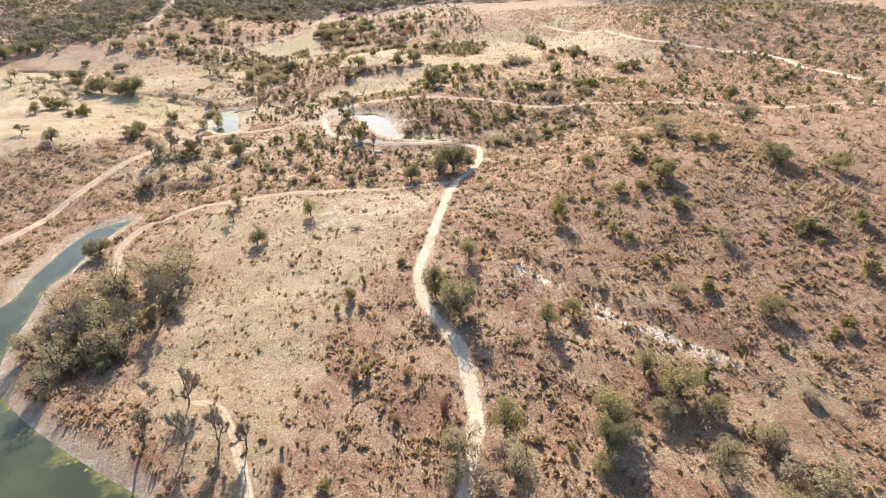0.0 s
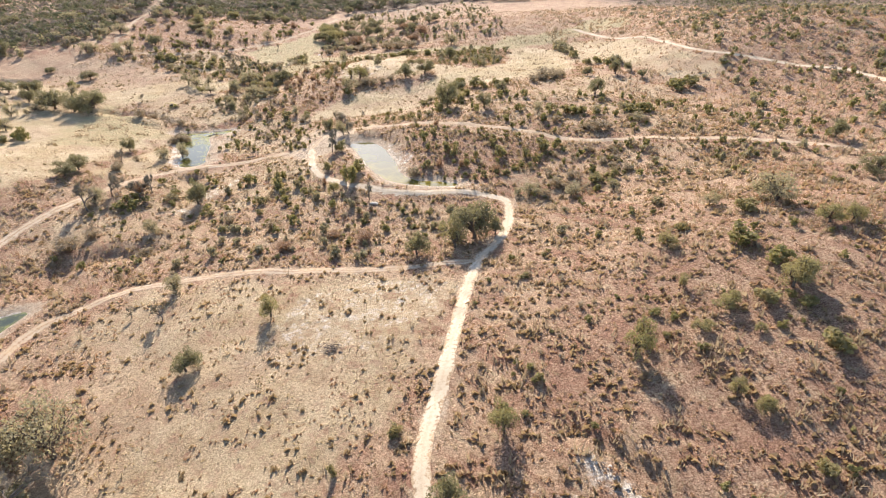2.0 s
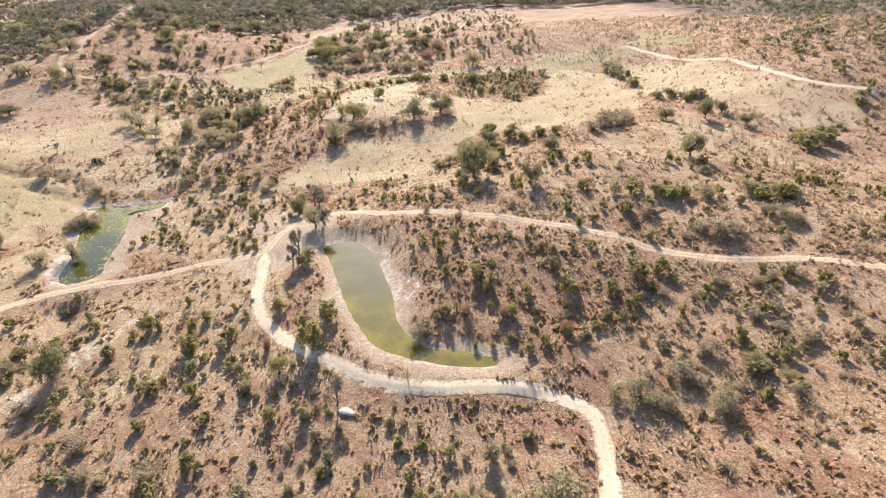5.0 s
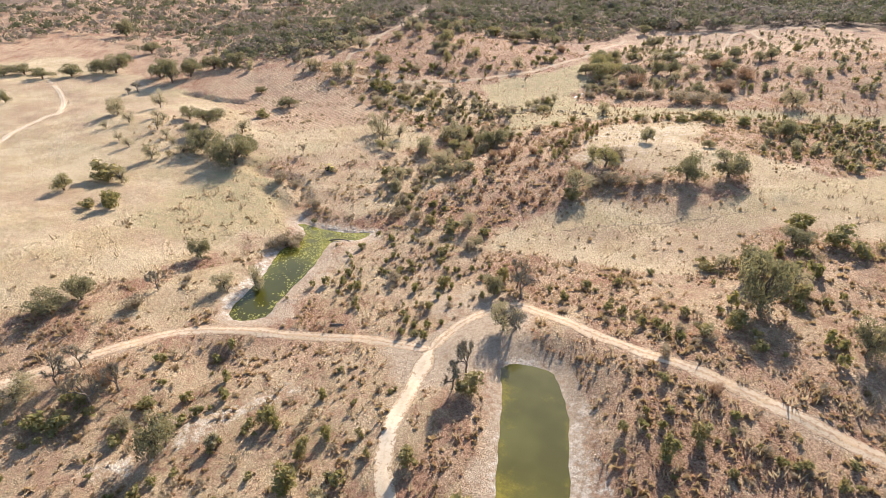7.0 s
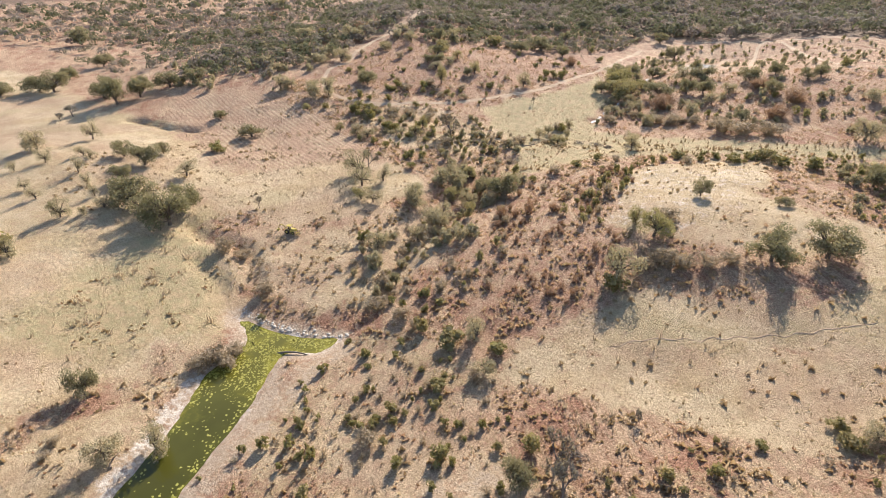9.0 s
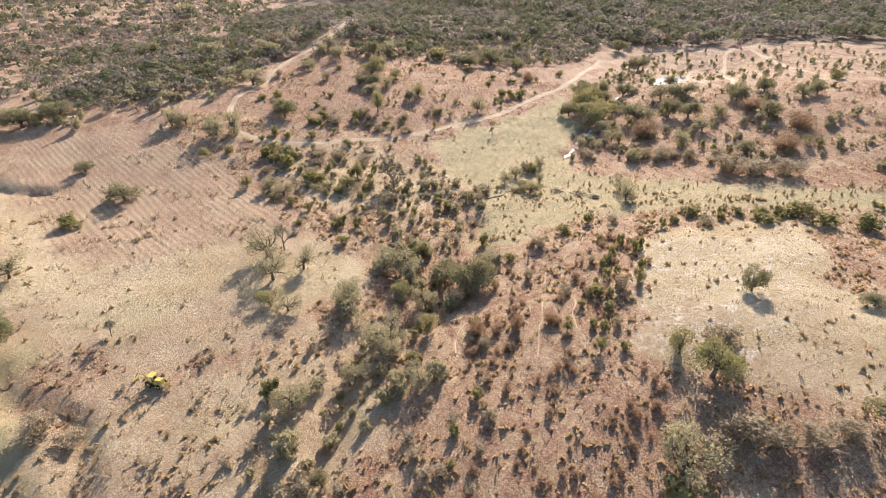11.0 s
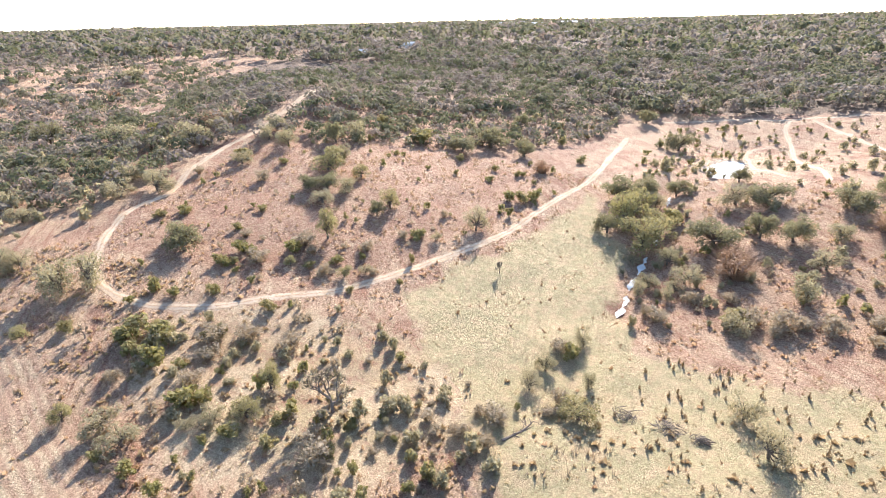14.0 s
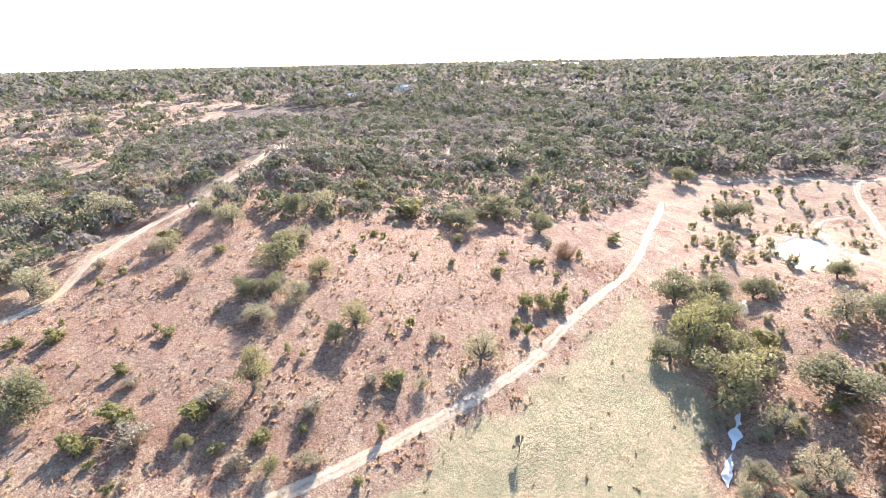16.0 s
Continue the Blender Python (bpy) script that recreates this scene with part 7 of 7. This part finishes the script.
fallen_tree("fallen_tree", -105.3, 457.4, 8.0, 58, 1, "bleached fallen tree lying on green pasture")
fallen_tree("fallen_tree", -19.5, 148.0, 7.0, -14, 2, "broken dead tree lying in a straw field", 12)
fallen_tree("fallen_tree", -77.5, 278.5, 4.5, 20, 3, "dead branch lying beside a dirt road", 5)
fallen_tree("fallen_tree", -109.5, 276.6, 3.2, 150, 4, "small grey dead limb on a pale pond bank", 4)
fallen_tree("fallen_tree", -109.2, 313.0, 11.5, 19, 5, "long grey log lying across a narrow weedy pond", 3)
for i, (x, y, w) in enumerate([(-85.0, 471.4, 6.5), (-77.4, 469.4, 7.0), (-72.0, 467.7, 3.5), (61.0, 72.0, 8.5), (-126.3, 374.6, 5.5), (-21.5, 149.6, 5.5), (-41.0, 311.5, 6.0)]):
    brush_pile(x, y, w, 20 + i, "heap of grey dead branches on the grass", 40)

# pale stones along the creek bank and by the road
stones = [stone_mesh(i, (1, 1, 0.7)) for i in range(5)]
for me in stones:
    me.materials.append(LIMESTONE.m)
rng = random.Random(31)


def stone(x, y, size, label, lift=0.25):
    ob = new("boulder", rng.choice(stones))
    ob.matrix_basis = pose(x, y, land_at(x, y) + size * lift * 0.5, 0, 0, rng.uniform(0, 360)) @ Matrix.Diagonal((size * rng.uniform(0.8, 1.4), size * rng.uniform(0.7, 1.1), size * rng.uniform(0.6, 1.0), 1))
    return tagged(ob, label, "boulder", "boulders")


stone(-19.1, 220.8, 1.1, "large white boulder beside a ranch road")
stone(-17.9, 220.2, 0.6, "white boulder beside a ranch road")
bank = smooth_line([(-126.5, 321.6), (-120.4, 320.6), (-113.0, 320.2), (-104.5, 322.3), (-97.5, 325.0)], 0.9)
for x, y in bank:
    for _ in range(2):
        stone(x + rng.uniform(-0.6, 0.6), y + rng.uniform(-0.7, 0.9), rng.uniform(0.18, 0.42), "pale creek-bank boulder at the water's edge")
for x, y in smooth_line([(20, 119), (25, 116), (33, 107), (40, 96), (46, 89), (57, 81)], 1.3):
    for _ in range(1):
        stone(x + rng.uniform(-1.8, 1.8), y + rng.uniform(-1.8, 1.8), rng.uniform(0.10, 0.24), "white limestone outcrop boulder on a slope")

# base colour painted near white for the bright sky the creek reflects
SKY_WHITE_WATER = water_material("sky_white_creek_water", (0.55, 0.53, 0.49), (0.5, 0.45, 0.35), -0.3, 0.2)
def creek_pool(line, seed):
    """A reach of shallow water along the bed, level from bank to bank and ragged at the edge."""
    d = np.gradient(line, axis=0)
    d /= np.linalg.norm(d, axis=1)[:, None]
    side = np.stack([d[:, 1], -d[:, 0]], 1)
    n = len(line)
    fall = np.linspace(land_at(*line[0]), land_at(*line[-1]), n) + 0.16
    taper = np.minimum(1.0, np.minimum(np.arange(n), np.arange(n)[::-1]) / 3 + 0.12)
    rows = [line + side * (k * taper * (0.72 + 0.55 * waves(line[:, 0] + 40 * k, line[:, 1], 3.2, seed)).clip(0.12))[:, None] for k in (-1.0, 0.0, 1.0)]
    v = np.concatenate([np.column_stack([r, fall]) for r in rows])
    f = [(k * n + i, (k + 1) * n + i, (k + 1) * n + i + 1, k * n + i + 1) for k in (0, 1) for i in range(n - 1)]
    ob = mesh_object("creek_pool", v, f, SKY_WHITE_WATER, {"edge": np.zeros(3 * n), "matted": np.zeros(3 * n)}, True)
    return tagged(ob, "shallow creek pool with the sky's reflection painted into its pale colour", "pool", kind="structure")


for n, (a, b) in enumerate(((0, 15), (16, 27), (27, 40), (48, 60), (84, 96))):
    creek_pool(CREEK_BED[a:b], 80 + n)


# ---- far houses and mast ----
def plain(name, colour, rough=0.7):
    m = Mat(name, rough)
    m.colour(m.mix(m.noise(0.8, 3), colour, tuple(c * 0.85 for c in colour)))
    return m.m


WHITE_WALL, PALE_ROOF, DARK_GLASS, STEEL = plain("white_wall", (0.80, 0.78, 0.74)), plain("pale_metal_roof", (0.72, 0.71, 0.69), 0.5), plain("dark_window", (0.04, 0.045, 0.05), 0.2), plain("grey_steel", (0.30, 0.30, 0.30), 0.5)


def box(lo, hi):
    (a, b, c), (d, e, f) = lo, hi
    v = [(a, b, c), (d, b, c), (d, e, c), (a, e, c), (a, b, f), (d, b, f), (d, e, f), (a, e, f)]
    return v, [(0, 3, 2, 1), (4, 5, 6, 7), (0, 1, 5, 4), (1, 2, 6, 5), (2, 3, 7, 6), (3, 0, 4, 7)]


def house(x, y, length, depth, tall, turn):
    root = new("far_house")
    part("wall", *box((-length / 2, -depth / 2, -1.5), (length / 2, depth / 2, tall)), WHITE_WALL, root)
    l, d, t = length / 2 + 0.5, depth / 2 + 0.5, tall + 0.01
    part("roof", [(-l, -d, t), (l, -d, t), (l, d, t), (-l, d, t), (-l, 0, t + depth * 0.3), (l, 0, t + depth * 0.3)], [(0, 1, 5, 4), (2, 3, 4, 5), (0, 4, 3), (1, 2, 5), (0, 3, 2, 1)], PALE_ROOF, root)
    for k in range(int(length // 4)):
        u = -length / 2 + 2 + 4 * k
        part("window", *box((u - 0.6, -depth / 2 - 0.06, 1.0), (u + 0.6, -depth / 2 + 0.1, 2.1)), DARK_GLASS, root)
    root.matrix_basis = pose(x, y, land_at(x, y), 0, 0, turn)
    return tagged(root, "small white far-off ranch house with pale roof", "house", "far houses")


for i in range(9):
    house(-840 + 17 * i + rng.uniform(-5, 5), 960 + 7 * i + rng.uniform(-20, 20), rng.uniform(9, 16), rng.uniform(6, 9), rng.uniform(2.6, 4.0), rng.uniform(-20, 45))
for i in range(8):
    house(-330 + 12 * i + rng.uniform(-4, 4), 1240 + 35 * i + rng.uniform(-15, 15), rng.uniform(12, 22), rng.uniform(8, 10), rng.uniform(7, 9), rng.uniform(-10, 30))
# low houses added as a stand-in for a pale clearing
for x, y in ((-349, 858), (-334, 915), (-327, 922), (-318, 925)):
    house(x, y, rng.uniform(7, 10), 6, rng.uniform(3, 4), rng.uniform(0, 40))
v, f = [], []
tube(v, f, [Vector((0, 0, -1)), Vector((0, 0, 9)), Vector((0, 0, 20))], [0.5, 0.35, 0.15], 6)
mast = new("radio_mast")
part("pole", v, f, STEEL, mast)
part("crossarm", *box((-1.6, -0.15, 16.0), (1.6, 0.15, 16.4)), STEEL, mast)
mast.matrix_basis = pose(-805, 1030, land_at(-805, 1030))
tagged(mast, "thin grey radio mast above far woods", "mast")


# ---- old yellow machine left in the grass by the gully ----
def yellow_machine(x, y, turn):
    """A small worn loader with a raised boom, about 6 m long."""
    paint = Mat("worn_yellow_paint", 0.55)
    paint.colour(paint.mix(paint.ramp(paint.noise(3.0, 5), 0.5, 0.62), (0.52, 0.41, 0.09), (0.33, 0.22, 0.10)))
    rubber = plain("old_black_rubber", (0.03, 0.028, 0.026), 0.9)
    root = new("loader")
    part("chassis", *box((-1.5, -0.55, 0.55), (1.6, 0.55, 0.95)), paint.m, root)
    part("hood", *box((-1.6, -0.5, 0.96), (-0.2, 0.5, 1.75)), paint.m, root, "flat yellow engine hood")
    part("seat", *box((0.1, -0.3, 0.96), (0.65, 0.3, 1.4)), rubber, root, "black seat")
    part("canopy", *box((-0.25, -0.75, 2.5), (1.1, 0.75, 2.62)), paint.m, root, "yellow sheet-metal canopy")
    for u, w in ((-0.15, -0.65), (-0.15, 0.65), (1.0, -0.65), (1.0, 0.65)):
        part("post", *box((u - 0.04, w - 0.04, 0.9), (u + 0.04, w + 0.04, 2.5)), paint.m, root)
    for u, r in ((-1.1, 0.5), (1.0, 0.75)):
        for side in (-1, 1):
            v, f = [], []
            tube(v, f, [Vector((u, side * 0.62, r)), Vector((u, side * 0.66, r)), Vector((u, side * 0.94, r)), Vector((u, side * 0.98, r))], [r * 0.45, r, r, r * 0.45], 16)
            wheel = part("wheel", v, f, rubber, root, "black rubber wheel")
            v, f = [], []
            tube(v, f, [Vector((u, side * 0.99, r)), Vector((u, side * 1.01, r)), Vector((u, side * 1.02, r))], [r * 0.44, r * 0.44, 0.02], 12)
            part("rim", v, f, paint.m, wheel, "yellow steel rim")
    v, f = [], []
    tube(v, f, [Vector((1.5, 0, 0.9)), Vector((2.4, 0, 2.3)), Vector((3.6, 0, 2.4))], [0.16, 0.14, 0.11], 6)
    part("boom", v, f, paint.m, root)
    v, f = [], []
    tube(v, f, [Vector((3.55, 0, 2.45)), Vector((4.3, 0, 1.5)), Vector((4.5, 0, 0.9))], [0.11, 0.10, 0.09], 6)
    part("dipper_arm", v, f, paint.m, root)
    part("bucket", [(4.3, -0.4, 0.9), (4.3, 0.4, 0.9), (4.9, -0.4, 0.75), (4.9, 0.4, 0.75), (4.35, -0.4, 0.25), (4.35, 0.4, 0.25)], [(0, 1, 3, 2), (0, 4, 5, 1), (0, 2, 4), (1, 5, 3)], paint.m, root)
    part("front_blade", *box((-2.3, -0.8, 0.1), (-2.1, 0.8, 0.75)), paint.m, root)
    part("lift_arm", *box((-2.1, -0.5, 0.5), (-1.4, 0.5, 0.68)), paint.m, root)
    root.matrix_basis = pose(x, y, land_at(x, y), 0, 0, turn)
    return tagged(root, "small worn yellow loader with raised boom in dry grass", "loader")


yellow_machine(-138.6, 353.2, 188)
